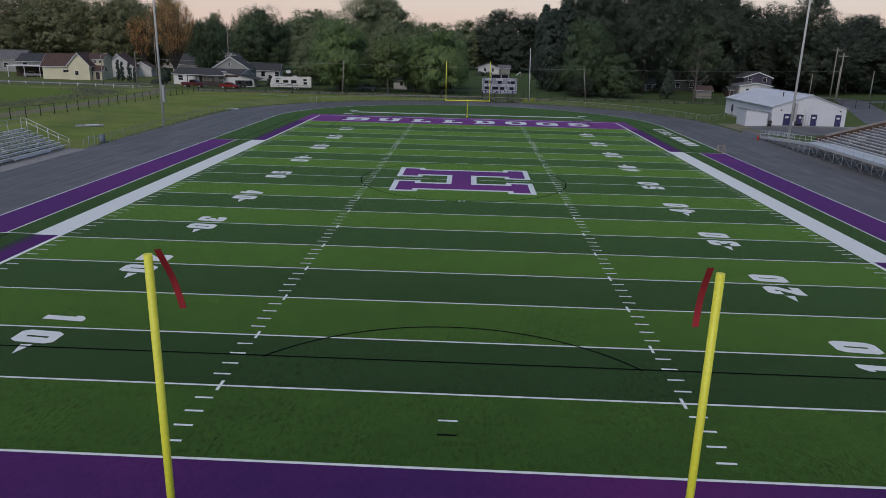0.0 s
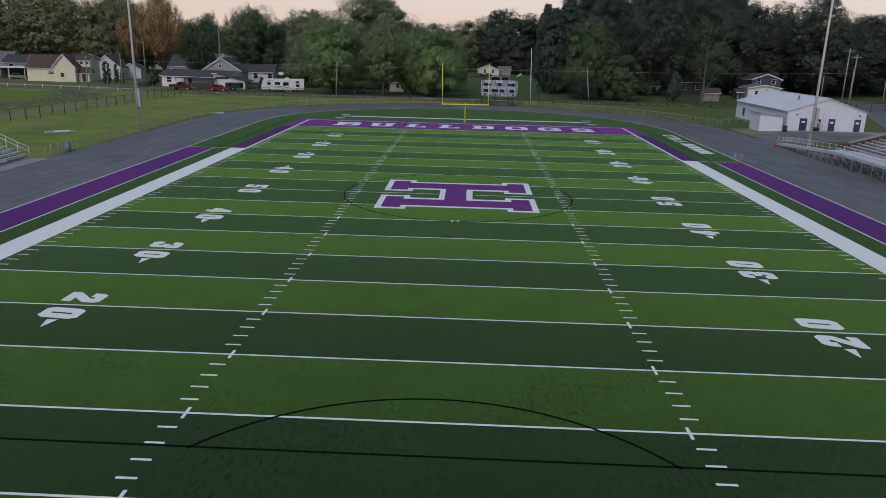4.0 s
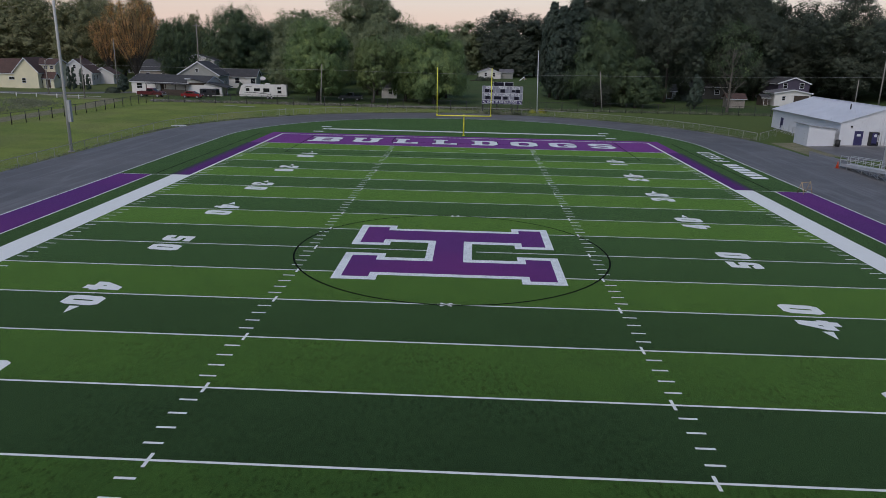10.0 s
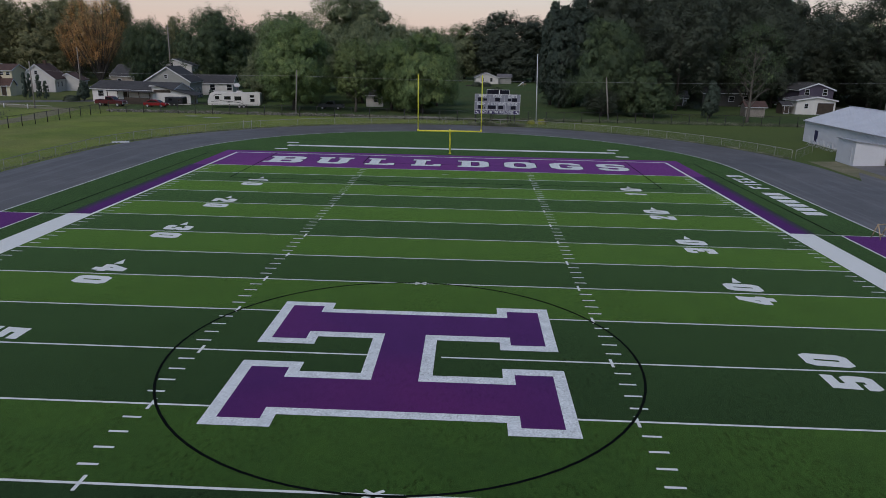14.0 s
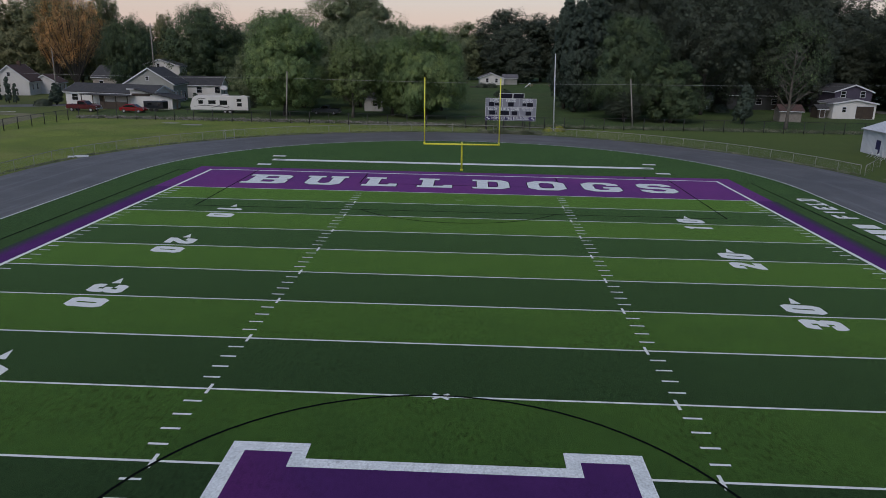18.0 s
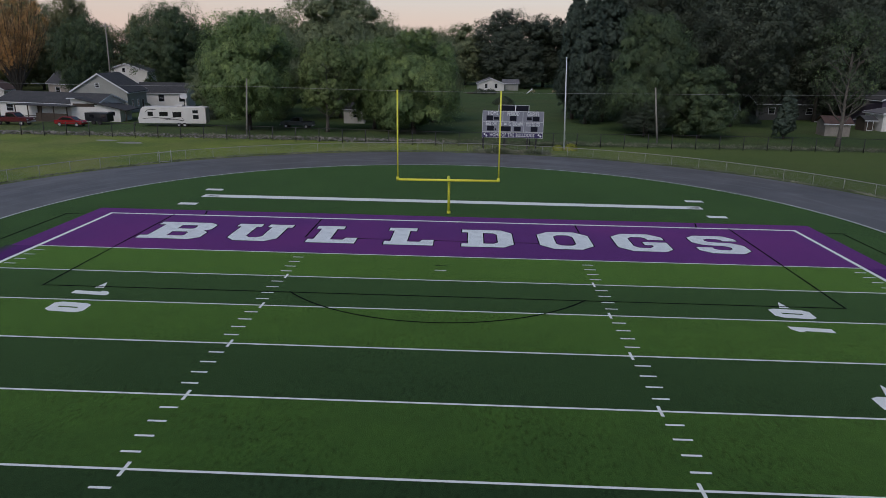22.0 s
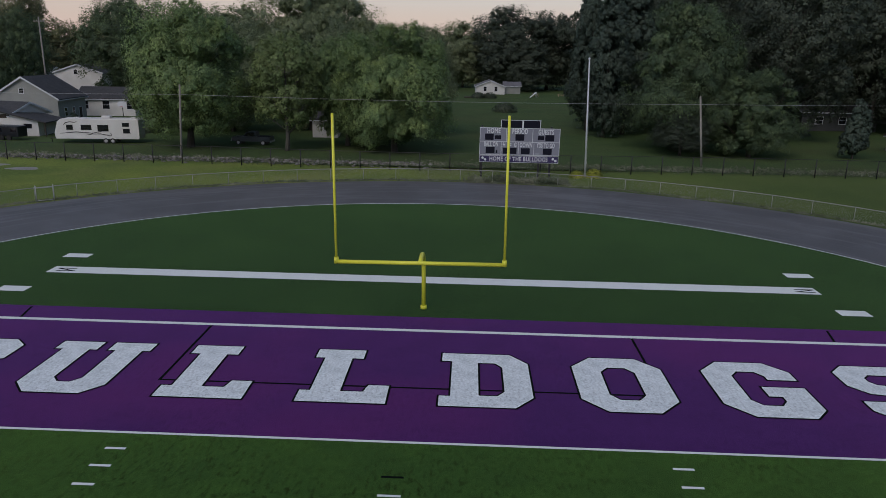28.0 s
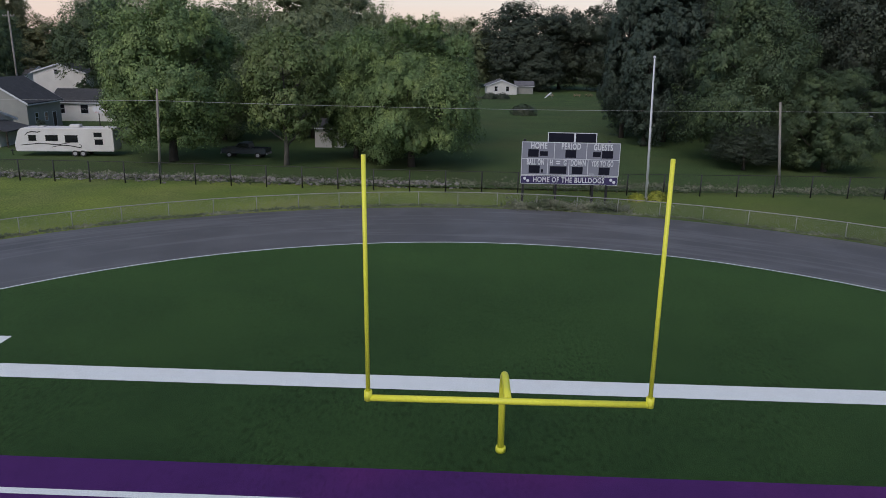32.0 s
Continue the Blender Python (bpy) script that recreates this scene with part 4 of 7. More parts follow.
SB_W = 7.64
sb = thing("scoreboard", "grey football scoreboard on steel posts with a navy name strip", "scoreboard", pose(6.58, 93.0, height(6.7, 94.5) + 0.27) @ Matrix.Diagonal((0.972, 1, 0.985, 1)))
zb = -height(6.7, 94.5)
L0, L1 = -SB_W / 2, SB_W / 2
box_part("panel", (L0, 0, 2.27 + zb, L1, 0.2, 4.83 + zb), BOARD_GREY, sb, "grey scoreboard face", 0.01)
box_part("name_strip", (L0 + 0.0, 0.01, 1.58 + zb, L1 - 0.04, 0.16, 2.22 + zb), BOARD_NAVY, sb, "navy name strip", 0.01)
box_part("top_panel", (-1.85, 0.02, 4.86 + zb, 1.95, 0.16, 5.58 + zb), BOARD_BLACK, sb, "dark message panel", 0.01)
for x in (-3.6, -1.0, 1.9, 3.0):
    box_part("support_post", (x - 0.09, 0.22, -0.75, x + 0.09, 0.42, (5.0 if x in (-3.6, 3.0) else 4.7) + zb), BLACK_METAL, sb, "dark steel post")


def trim(x0, z0, x1, z1, y=-0.012, mat=WHITE_PAINT, name="trim_line"):
    box_part(name, (x0, y, z0 + zb, x1, 0.02, z1 + zb), mat, sb)


t = 0.045
trim(L0, 4.83 - t, L1, 4.83)
trim(L0, 2.27, L1, 2.27 + t)
trim(L0, 2.27 + t, L0 + t, 4.83 - t)
trim(L1 - t, 2.27 + t, L1, 4.83 - t)
trim(L0 + t, 3.54 - t / 2, L1 - t, 3.54 + t / 2)
for x in (-1.28, 1.22):
    trim(x - t / 2, 3.54 + t / 2, x + t / 2, 4.83 - t)
for x in (-1.75, -0.1, 1.38):
    trim(x - t / 2, 2.27 + t, x + t / 2, 3.54 - t / 2)
for x0, z0, x1, z1 in ((L0, 2.19, L1 - 0.04, 2.22), (L0, 1.58, L1 - 0.04, 1.61), (L0, 1.61, L0 + 0.03, 2.19), (L1 - 0.07, 1.61, L1 - 0.04, 2.19)):
    trim(x0, z0, x1, z1, -0.002)
for x0, z0, x1, z1 in ((-1.85, 5.53, 1.95, 5.58), (-1.85, 4.86, -1.78, 5.53), (1.88, 4.86, 1.95, 5.53), (0.18, 4.86, 0.32, 5.53)):
    trim(x0, z0, x1, z1, 0.005)
for x0, z0, x1, z1 in ((-3.32, 3.68, -2.5, 4.26), (-2.4, 3.76, -1.78, 4.12), (-0.42, 3.66, 0.42, 4.26), (1.72, 3.76, 2.32, 4.14), (2.42, 3.66, 3.28, 4.24),
                       (-3.22, 2.42, -2.36, 3.02), (-2.26, 2.46, -2.1, 2.74), (-1.58, 2.40, -0.26, 2.98), (0.16, 2.40, 1.0, 2.96), (2.25, 2.38, 3.1, 2.96)):
    trim(x0, z0, x1, z1, -0.008, BOARD_BLACK, "digit_window")
up = pose(0, 0, 0, 90, 0, 0)
for text, x, z, size, wide in (("HOME", -2.5, 4.53, 0.58, 0.78), ("PERIOD", 0.0, 4.51, 0.58, 0.74), ("GUESTS", 2.48, 4.48, 0.58, 0.72),
                               ("BALL ON", -2.72, 3.27, 0.54, 0.60), ("H", -1.48, 3.24, 0.52, 0.7), ("G", -0.4, 3.24, 0.52, 0.7), ("DOWN", 0.62, 3.24, 0.54, 0.66), ("YDS TO GO", 2.5, 3.22, 0.54, 0.58)):
    words(text, size, WHITE_PAINT, sb, pose(x, -0.016, z + zb) @ up, wide)
for z in (3.32, 3.14):
    trim(-1.1, z, -0.78, z + 0.09, -0.016, WHITE_PAINT, "small_lettering_bar")
trim(1.5, 2.42, 1.9, 2.46, -0.016, WHITE_PAINT, "small_lettering_bar")
words("HOME OF THE BULLDOGS", 0.50, WHITE_PAINT, sb, pose(-0.05, -0.004, 1.90 + zb) @ up, 0.92)
for s, dz in ((-1, 0.06), (1, -0.06)):
    for k, (u, v, r) in enumerate(((-3.5, 0.08, 0.12), (-3.25, -0.08, 0.12))):
        bm = bmesh.new()
        bmesh.ops.create_cone(bm, segments=14, radius1=r, radius2=r, depth=0.012, cap_ends=True, matrix=pose(s * -u, -0.006, 1.90 + s * -v * 1.0 + zb, 90))
        part("round_emblem", bm, WHITE_PAINT, sb, "small round white emblem")


# ---- left bleachers ----
def bench_stand(label, x_front, x_step, rows, y0, y1, z_first, rise, seat=0.26, solid=True):
    g = thing("bleachers", label, "bleachers")
    s = 1 if x_step > 0 else -1
    for k in range(rows):
        x, z = x_front + k * x_step, z_first + k * rise
        box_part("seat_plank", (min(x, x + s * seat), y0, z, max(x, x + s * seat), y1, z + 0.05), ALUMINIUM, g, "aluminium seat plank", 0.008)
        fx = x + s * (seat + 0.05)
        box_part("foot_plank", (min(fx, fx + s * 0.28), y0, z - 0.24, max(fx, fx + s * 0.28), y1, z - 0.19), ALUMINIUM, g, "aluminium foot plank", 0.008)
        box_part("riser", (min(x + s * (seat + 0.36), x + s * (seat + 0.38)), y0, z - 0.18, max(x + s * (seat + 0.36), x + s * (seat + 0.38)), y1, z - 0.02), ALUMINIUM, g)
    y = y1 - 0.25
    while y > y0:
        a, b = (x_front + s * 0.1, z_first - 0.05), (x_front + (rows - 1) * x_step + s * 0.2, z_first + (rows - 1) * rise - 0.05)
        tube_part("sloped_beam", [(a[0], y, a[1]), (b[0], y, b[1])], 0.045, GALVANISED, g, sides=6)
        for k in range(1, rows, 2):
            x = x_front + k * x_step
            tube_part("leg", [(x, y, 0.0), (x, y, z_first + k * rise - 0.12)], 0.03, GALVANISED, g, sides=6)
        tube_part("brace", [(a[0] + s * 0.6, y, 0.1), (b[0], y, b[1] - 0.4)], 0.022, GALVANISED, g, sides=6)
        y -= 1.83
    return g


lb = bench_stand("aluminium bleachers with a guard rail beside the track", -43.35, -0.62, 8, -14.0, 11.3, 0.42, 0.235)
lb.matrix_basis = pose(0.65, -0.1, 0)
zb_top = 0.42 + 7 * 0.235
rail_pts = [(-43.2, 0.0, 1.15), (-44.3, 0.0, 1.6), (-47.6, 0.0, 3.15), (-48.2, 0.0, 3.15)]
for k, lift in enumerate((0.0, -0.42)):
    tube_part("guard_rail", [(x, 11.45, z + lift) for x, _, z in rail_pts], 0.028, ALUMINIUM, lb, sides=8)
for x, z in ((-43.2, 1.15), (-44.3, 1.6), (-45.4, 2.12), (-46.5, 2.63), (-47.6, 3.15), (-48.2, 3.15)):
    tube_part("guard_post", [(x, 11.45, 0.02), (x, 11.45, z)], 0.032, ALUMINIUM, lb, sides=8)
for z in (3.15, 2.7):
    tube_part("guard_rail", [(-48.2, 11.45, z), (-48.2, -14, z)], 0.028, ALUMINIUM, lb)
for k in range(11):
    tube_part("guard_post", [(-48.2, 11.45 - 2.3 * k, 0.02), (-48.2, 11.45 - 2.3 * k, 3.15)], 0.03, ALUMINIUM, lb, sides=6)
for k in range(3):
    y = 6.6 - 5.4 * k
    for x, z in ((-43.7, 0.45), (-45.0, 0.9), (-46.2, 1.35)):
        tube_part("aisle_rail_post", [(x, y, z - 0.1), (x, y, z + 0.85)], 0.024, ALUMINIUM, lb, sides=6)
        tube_part("aisle_rail", [(x + 0.3, y, z + 0.8), (x - 0.3, y, z + 0.95)], 0.022, ALUMINIUM, lb, sides=6)
bm = bmesh.new()
bm_box(bm, -48.2, -15, -0.08, -40.75, 11.6, 0.015)
whole("bleacher_slab", bm, CONCRETE, "worn concrete slab under the bleachers", "slab", kind="structure")
box_ = thing("toe_board", "white front board of the bleachers", "board", pose(0.65, -0.1, 0))
box_part("board", (-43.30, 2.0, 0.20, -43.26, 8.0, 0.42), WHITE_PAINT, box_, "", 0.004)
box_part("bracket", (-43.42, 2.2, 0.0, -43.30, 2.3, 0.3), GALVANISED, box_)
box_part("bracket", (-43.42, 7.6, 0.0, -43.30, 7.7, 0.3), GALVANISED, box_)

# ---- home stand: raised walkway with ramp, stepped seating, end wall ----
walkw = thing("raised_walkway", "galvanised steel walkway with a ramp and guard rails before the stand", "walkway")


def deck(y):
    return 0.42 + 0.98 * max(0.0, min(1.0, (37.8 - y) / 15.0))


X0, X1 = 41.05, 42.1


def back(y):
    """The walkway's back edge: narrow on the ramp, wide before the seats."""
    return X1 if y > 27 else 43.9


stations = [37.8 - 1.5 * k for k in range(11)] + [21.0 - 2.0 * k for k in range(23)]
for a, b in zip(stations, stations[1:]):
    bm = bmesh.new()
    za, zb2 = deck(a), deck(b)
    XB = back(b)
    for (x0, x1, lo, hi) in ((X0, XB, -0.06, 0.0), (X0 - 0.03, X0, -0.24, 0.06), (XB, XB + 0.03, -0.24, 0.06)):
        vs = [bm.verts.new((x, y, z + dz)) for x in (x0, x1) for y, z in ((a, za), (b, zb2)) for dz in (lo, hi)]
        for f in ((0, 1, 3, 2), (4, 6, 7, 5), (0, 4, 5, 1), (2, 3, 7, 6), (0, 2, 6, 4), (1, 5, 7, 3)):
            bm.faces.new([vs[i] for i in f])
    part("deck_panel", bm, ALUMINIUM, walkw, "aluminium walkway deck")
for lift in (0.86, 0.45):
    for x in (X0, X1):
        pts = [(x, y, deck(y) + lift) for y in stations if x == X0 or y > 29]
        tube_part("hand_rail", pts, 0.026, ALUMINIUM, walkw, sides=6)
for k, y in enumerate(stations):
    for x in (X0, X1):
        if x == X0 or y > 29:
            tube_part("rail_post", [(x, y, deck(y) - 0.2), (x, y, deck(y) + 0.86)], 0.026, ALUMINIUM, walkw, sides=6)
        if deck(y) > 0.3:
            tube_part("leg", [(x, y, -0.02), (x, y, deck(y) - 0.1)], 0.032, GALVANISED, walkw, sides=6)
    if k + 1 < len(stations) and deck(y) > 0.5:
        tube_part("cross_brace", [(X0, y, 0.08), (X0, stations[k + 1], deck(stations[k + 1]) - 0.25)], 0.02, GALVANISED, walkw, sides=5)
        tube_part("cross_brace", [(X0, y, deck(y) - 0.25), (X0, stations[k + 1], 0.08)], 0.02, GALVANISED, walkw, sides=5)
        tube_part("cross_brace", [(X0, y, deck(y) * 0.5), (X1, y, deck(y) * 0.5)], 0.02, GALVANISED, walkw, sides=5)
for y in (37.8, 36.3):
    tube_part("ramp_end_rail", [(X0, y, deck(y) + 0.45), (X1, y, deck(y) + 0.45)], 0.024, ALUMINIUM, walkw, sides=6)

stand = thing("grandstand", "grey concrete grandstand with rows of aluminium benches", "grandstand")
ROWS = 12
bm = bmesh.new()
prof = [(44.2, -0.1)]
for k in range(ROWS):
    x, z = 44.6 + 0.78 * k, 0.55 + 0.20 * k
    prof += [(x, z - 0.20), (x, z)]
prof[0] = (44.6, -0.1)
prof += [(44.6 + 0.78 * ROWS, 0.55 + 0.20 * (ROWS - 1)), (44.6 + 0.78 * ROWS, -0.1)]
bm_prism(bm, prof, -24.0, 30.6, "y")
part("stepped_base", bm, CONCRETE, stand, "stepped grey concrete")
for k in range(ROWS):
    x, z = 44.6 + 0.78 * k + 0.34, 0.55 + 0.20 * k
    for y in (30.2, 27.0, 23.0, 19.0, 15.0):
        box_part("bench_bracket", (x + 0.05, y - 0.03, z, x + 0.2, y + 0.03, z + 0.38), GALVANISED, stand)
    box_part("bench_plank", (x, -24.0, z + 0.38, x + 0.27, 30.3, z + 0.43), ALUMINIUM, stand, "aluminium bench plank", 0.008)
for y in (24.5, 17.0):
    for x, z in ((46.4, 0.9), (47.9, 1.3), (49.4, 1.7)):
        tube_part("aisle_rail_post", [(x, y, z), (x, y, z + 0.9)], 0.026, ALUMINIUM, stand, sides=6)
    tube_part("aisle_rail", [(46.2, y, 1.8), (49.6, y, 2.65)], 0.026, ALUMINIUM, stand, sides=6)
    tube_part("aisle_rail", [(46.2, y, 1.4), (49.6, y, 2.25)], 0.022, ALUMINIUM, stand, sides=6)
wall = thing("stand_end_wall", "brown masonry end wall of the stand with a pale sloped cap", "wall", kind="structure")
bm = bmesh.new()
bm_prism(bm, [(45.4, -0.1), (45.4, 1.40), (46.6, 1.45), (54.6, 3.72), (54.6, -0.1)], 30.65, 31.0, "y")
part("masonry", bm, BROWN_WALL, wall)
bm = bmesh.new()
bm_prism(bm, [(46.5, 1.455), (46.5, 1.62), (54.7, 3.93), (54.7, 3.765)], 30.55, 31.1, "y")
part("cap", bm, TAN_BOARD, wall, "pale tan coping")

# ---- paved apron and white field house ----
ap = tagged(new("paved_apron"), "grey asphalt apron between the track and the white building", "pavement", kind="structure")
flat("asphalt", [[(41.0, -30), (66.0, -30), (66.0, 56.0), (46.5, 56.0), (43.5, 50.5), (41.0, 45.0)]], ASPHALT, ap, 0.02)
flat("concrete_walk", [[(49.0, 54.3), (66.0, 54.9), (66.0, 48.5), (60.0, 48.5), (58.0, 53.2), (49.0, 52.9)]], CONCRETE, ap, 0.028, label="pale concrete walk")
for key, box, mat, lift, label in (("asphalt_pad", (45.2, 43.0, 66.0, 56.2), ASPHALT, 0.014, "worn grey asphalt pad"), ("dirt_strip", (42.0, 46.0, 45.2, 59.0), GRAVEL, 0.012, "bare dirt beside the shed"),
                                   ("concrete_walk", (50.2, 54.5, 61.0, 56.15), CONCRETE, 0.022, "pale concrete walk"), ("concrete_walk", (61.0, 48.5, 66.0, 56.15), CONCRETE, 0.022, "pale concrete walk")):
    x0, y0, x1, y1 = box
    part(key, grid_mesh(key, [x0 + (x1 - x0) * k / 8 for k in range(9)], [y0 + (y1 - y0) * k / 8 for k in range(9)], lambda x, y: height(x, y) + lift, mat), None, ap, label)
house = thing("field_house", "white metal-sided field house with navy doors and a low white roof", "building", pose(0, 0, 0.0))
HX0, HX1, HY0, HY1, EAVE, RIDGE = 49.8, 61.7, 56.3, 78.2, 3.2, 5.15
MX = (HX0 + HX1) / 2
bm = bmesh.new()
bm_prism(bm, [(HX0, -0.1), (HX1, -0.1), (HX1, EAVE), (MX, RIDGE), (HX0, EAVE)], HY0, HY0 + 0.18, "y")
bm_prism(bm, [(HX0, -0.1), (HX1, -0.1), (HX1, EAVE), (MX, RIDGE), (HX0, EAVE)], HY1 - 0.18, HY1, "y")
bm_box(bm, HX0, HY0 + 0.18, -0.1, HX0 + 0.18, HY1 - 0.18, EAVE)
bm_box(bm, HX1 - 0.18, HY0 + 0.18, -0.1, HX1, HY1 - 0.18, EAVE)
part("wall", bm, WHITE_PAINT, house, "white painted metal siding")
# raised ribs of the siding
bm = bmesh.new()
x = HX0 + 0.3
while x < HX1 - 0.1:
    top = EAVE + (RIDGE - EAVE) * (1 - abs(x - MX) / (MX - HX0)) - 0.06
    bm_box(bm, x, HY0 - 0.022, 0.0, x + 0.05, HY0, top)
    x += 0.3
y = HY0 + 0.3
while y < HY1:
    bm_box(bm, HX0 - 0.022, y, 0.0, HX0, y + 0.05, EAVE - 0.05)
    y += 0.3
ribs = part("siding_ribs", bm, WHITE_PAINT, house)
for s, xe in ((-1, HX0 - 0.25), (1, HX1 + 0.25)):
    bm = bmesh.new()
    ze = EAVE - 0.08
    vs = [(xe, HY0 - 0.2, ze), (MX, HY0 - 0.2, RIDGE + 0.04), (MX, HY1 + 0.2, RIDGE + 0.04), (xe, HY1 + 0.2, ze)]
    lo = [bm.verts.new(v) for v in vs]
    hi = [bm.verts.new((a, b, c + 0.09)) for a, b, c in vs]
    bm.faces.new(lo)
    bm.faces.new(hi[::-1])
    for i in range(4):
        j = (i + 1) % 4
        bm.faces.new((lo[i], hi[i], hi[j], lo[j]))
    roof = part("roof", bm, WHITE_METAL, house, "low white metal roof slope")
    bm = bmesh.new()
    y = HY0
    while y < HY1 + 0.1:
        a, b = Vector((xe, y, ze + 0.09)), Vector((MX, y, RIDGE + 0.13))
        bm_tube(bm, [a, b], 0.028, 4)
        y += 0.6
    seam = part("roof_seams", bm, WHITE_METAL, roof)
box_part("ridge_cap", (MX - 0.2, HY0 - 0.22, RIDGE + 0.11, MX + 0.2, HY1 + 0.22, RIDGE + 0.17), WHITE_METAL, house)
box_part("gutter", (HX0 - 0.34, HY0 - 0.1, EAVE - 0.12, HX0 - 0.24, HY1 + 0.1, EAVE - 0.02), GALVANISED, house)
for x0, x1, opened in ((51.7, 52.85, False), (56.1, 57.1, False), (60.0, 61.0, False)):
    d = box_part("door", (x0, HY0 - 0.06, 0.02, x1, HY0 - 0.024, 2.15), BOARD_BLACK if opened else NAVY, house, "dark open doorway" if opened else "navy painted steel door", 0.01)
    for fx0, fz0, fx1, fz1 in ((x0 - 0.08, 0.02, x0, 2.23), (x1, 0.02, x1 + 0.08, 2.23), (x0, 2.15, x1, 2.23)):
        box_part("door_frame", (fx0, HY0 - 0.07, fz0, fx1, HY0 - 0.023, fz1), WHITE_PAINT, d)
    tube_part("door_handle", [(x1 - 0.12, HY0 - 0.1, 1.02), (x1 - 0.24, HY0 - 0.1, 1.02)], 0.02, GALVANISED, d)
    if not opened:
        box_part("door_sign", ((x0 + x1) / 2 - 0.25, HY0 - 0.075, 1.45, (x0 + x1) / 2 + 0.25, HY0 - 0.062, 1.75), WHITE_PAINT, d, "small white sign with a navy bar")
for x in (54.95, 55.3, 55.75):
    tube_part("downpipe", [(x, HY0 - 0.07, 0.05), (x, HY0 - 0.07, 4.2)], 0.05, WHITE_PAINT, house)
tube_part("roof_vent", [(53.6, 62, 4.2), (53.6, 62, 5.3)], 0.09, BLACK_METAL, house)
for x in (51.1, 60.6):
    box_part("wall_lamp", (x, HY0 - 0.14, 2.6, x + 0.22, HY0 - 0.024, 2.82), BLACK_METAL, house, "", 0.02)
box_part("side_door", (HX0 - 0.05, 74.0, 0.05, HX0 - 0.024, 74.95, 2.15), NAVY, house, "narrow dark side door")
vend = thing("vending_machine", "dark drinks vending machine standing against the white wall", "vending machine", pose(53.55, HY0 - 0.86, 0.25))
box_part("cabinet", (0, 0, 0, 1.0, 0.78, 1.85), BLACK_METAL, vend, "", 0.03)
box_part("front_panel", (0.06, -0.02, 0.2, 0.72, -0.003, 1.75), NAVY, vend, "dark blue lit front panel", 0.01)
box_part("coin_panel", (0.76, -0.02, 0.6, 0.94, -0.003, 1.5), GALVANISED, vend)
box_part("dispensing_slot", (0.1, -0.03, 0.22, 0.7, -0.021, 0.42), BOARD_BLACK, vend)
bm = bmesh.new()
bm_tube(bm, [(0.48, -0.021, 1.42), (0.48, -0.028, 1.42)], 0.2, 16)
part("round_emblem", bm, WHITE_PAINT, vend, "pale round emblem")
shed = thing("storage_shed", "small white metal storage shed with a sloped roof", "shed", pose(0, 0, 0))
bm = bmesh.new()
bm_prism(bm, [(45.4, -0.05), (48.9, -0.05), (48.9, 2.35), (45.4, 2.75)], 55.6, 59.6, "y")
part("body", bm, WHITE_PAINT, shed)
bm = bmesh.new()
bm_prism(bm, [(45.2, 2.79), (49.1, 2.34), (49.1, 2.42), (45.2, 2.87)], 55.4, 59.8, "y")
part("roof", bm, GALVANISED, shed)
for z in (0.9, 1.6):
    box_part("hinge", (45.36, 56.4, z, 45.4, 56.7, z + 0.08), GALVANISED, shed)
box_part("door", (45.36, 56.2, 0.05, 45.396, 58.6, 2.1), WHITE_PAINT, shed, "white sliding door")
for k in range(6):
    y = 66.6 + 1.35 * k
    ch = thing("folding_chair", "white plastic folding chair beside the building", "chair", pose(48.5, y, height(48.5, y), 0, 0, 80 + 9 * (k % 3)) @ Matrix.Diagonal((1.3, 1.3, 1.15, 1)), "white chairs along the wall")
    box_part("seat", (-0.26, -0.24, 0.36, 0.26, 0.22, 0.46), WHITE_PAINT, ch, "", 0.01)
    box_part("backrest", (-0.26, 0.2, 0.44, 0.26, 0.25, 0.95), WHITE_PAINT, ch, "", 0.01)
    for u in (-0.2, 0.2):
        tube_part("leg", [(u, -0.24, 0), (u, 0.22, 0.9)], 0.016, WHITE_PAINT, ch, sides=5)
        tube_part("leg", [(u, 0.24, 0), (u, -0.18, 0.44)], 0.016, WHITE_PAINT, ch, sides=5)
bin_ = thing("trash_can", "dark round trash can beside the shed", "trash can", pose(49.2, 55.2, 0.02))
tube_part("body", [(0, 0, 0), (0, 0, 0.95)], [0.27, 0.32], BLACK_METAL, bin_, sides=14)
tube_part("lid", [(0, 0, 0.95), (0, 0, 1.05)], [0.34, 0.2], BLACK_METAL, bin_, sides=14)
cone = thing("traffic_cone", "orange traffic cone at the foot of the ramp", "cone", pose(40.55, 37.3, 0.005))
tube_part("body", [(0, 0, 0.04), (0, 0, 0.72)], [0.16, 0.035], ORANGE, cone, sides=14)
box_part("base", (-0.2, -0.2, 0, 0.2, 0.2, 0.04), ORANGE, cone, "", 0.01)
hr = thing("marker_stand", "small folding timber A-frame on the turf by the team area", "stand", pose(30.3, 21.9, 0.01, 0, 0, 25))
for u in (-0.5, 0.5):
    tube_part("leg", [(u, -0.35, 0), (u, 0.0, 1.05)], 0.035, TIMBER_PALE, hr, sides=6)
    tube_part("leg", [(u, 0.35, 0), (u, 0.0, 1.05)], 0.035, TIMBER_PALE, hr, sides=6)
for z in (0.35, 0.98):
    tube_part("crosspiece", [(-0.55, -0.33 * (1 - z / 1.05), z), (0.55, -0.33 * (1 - z / 1.05), z)], 0.03, TIMBER_PALE, hr, sides=6)
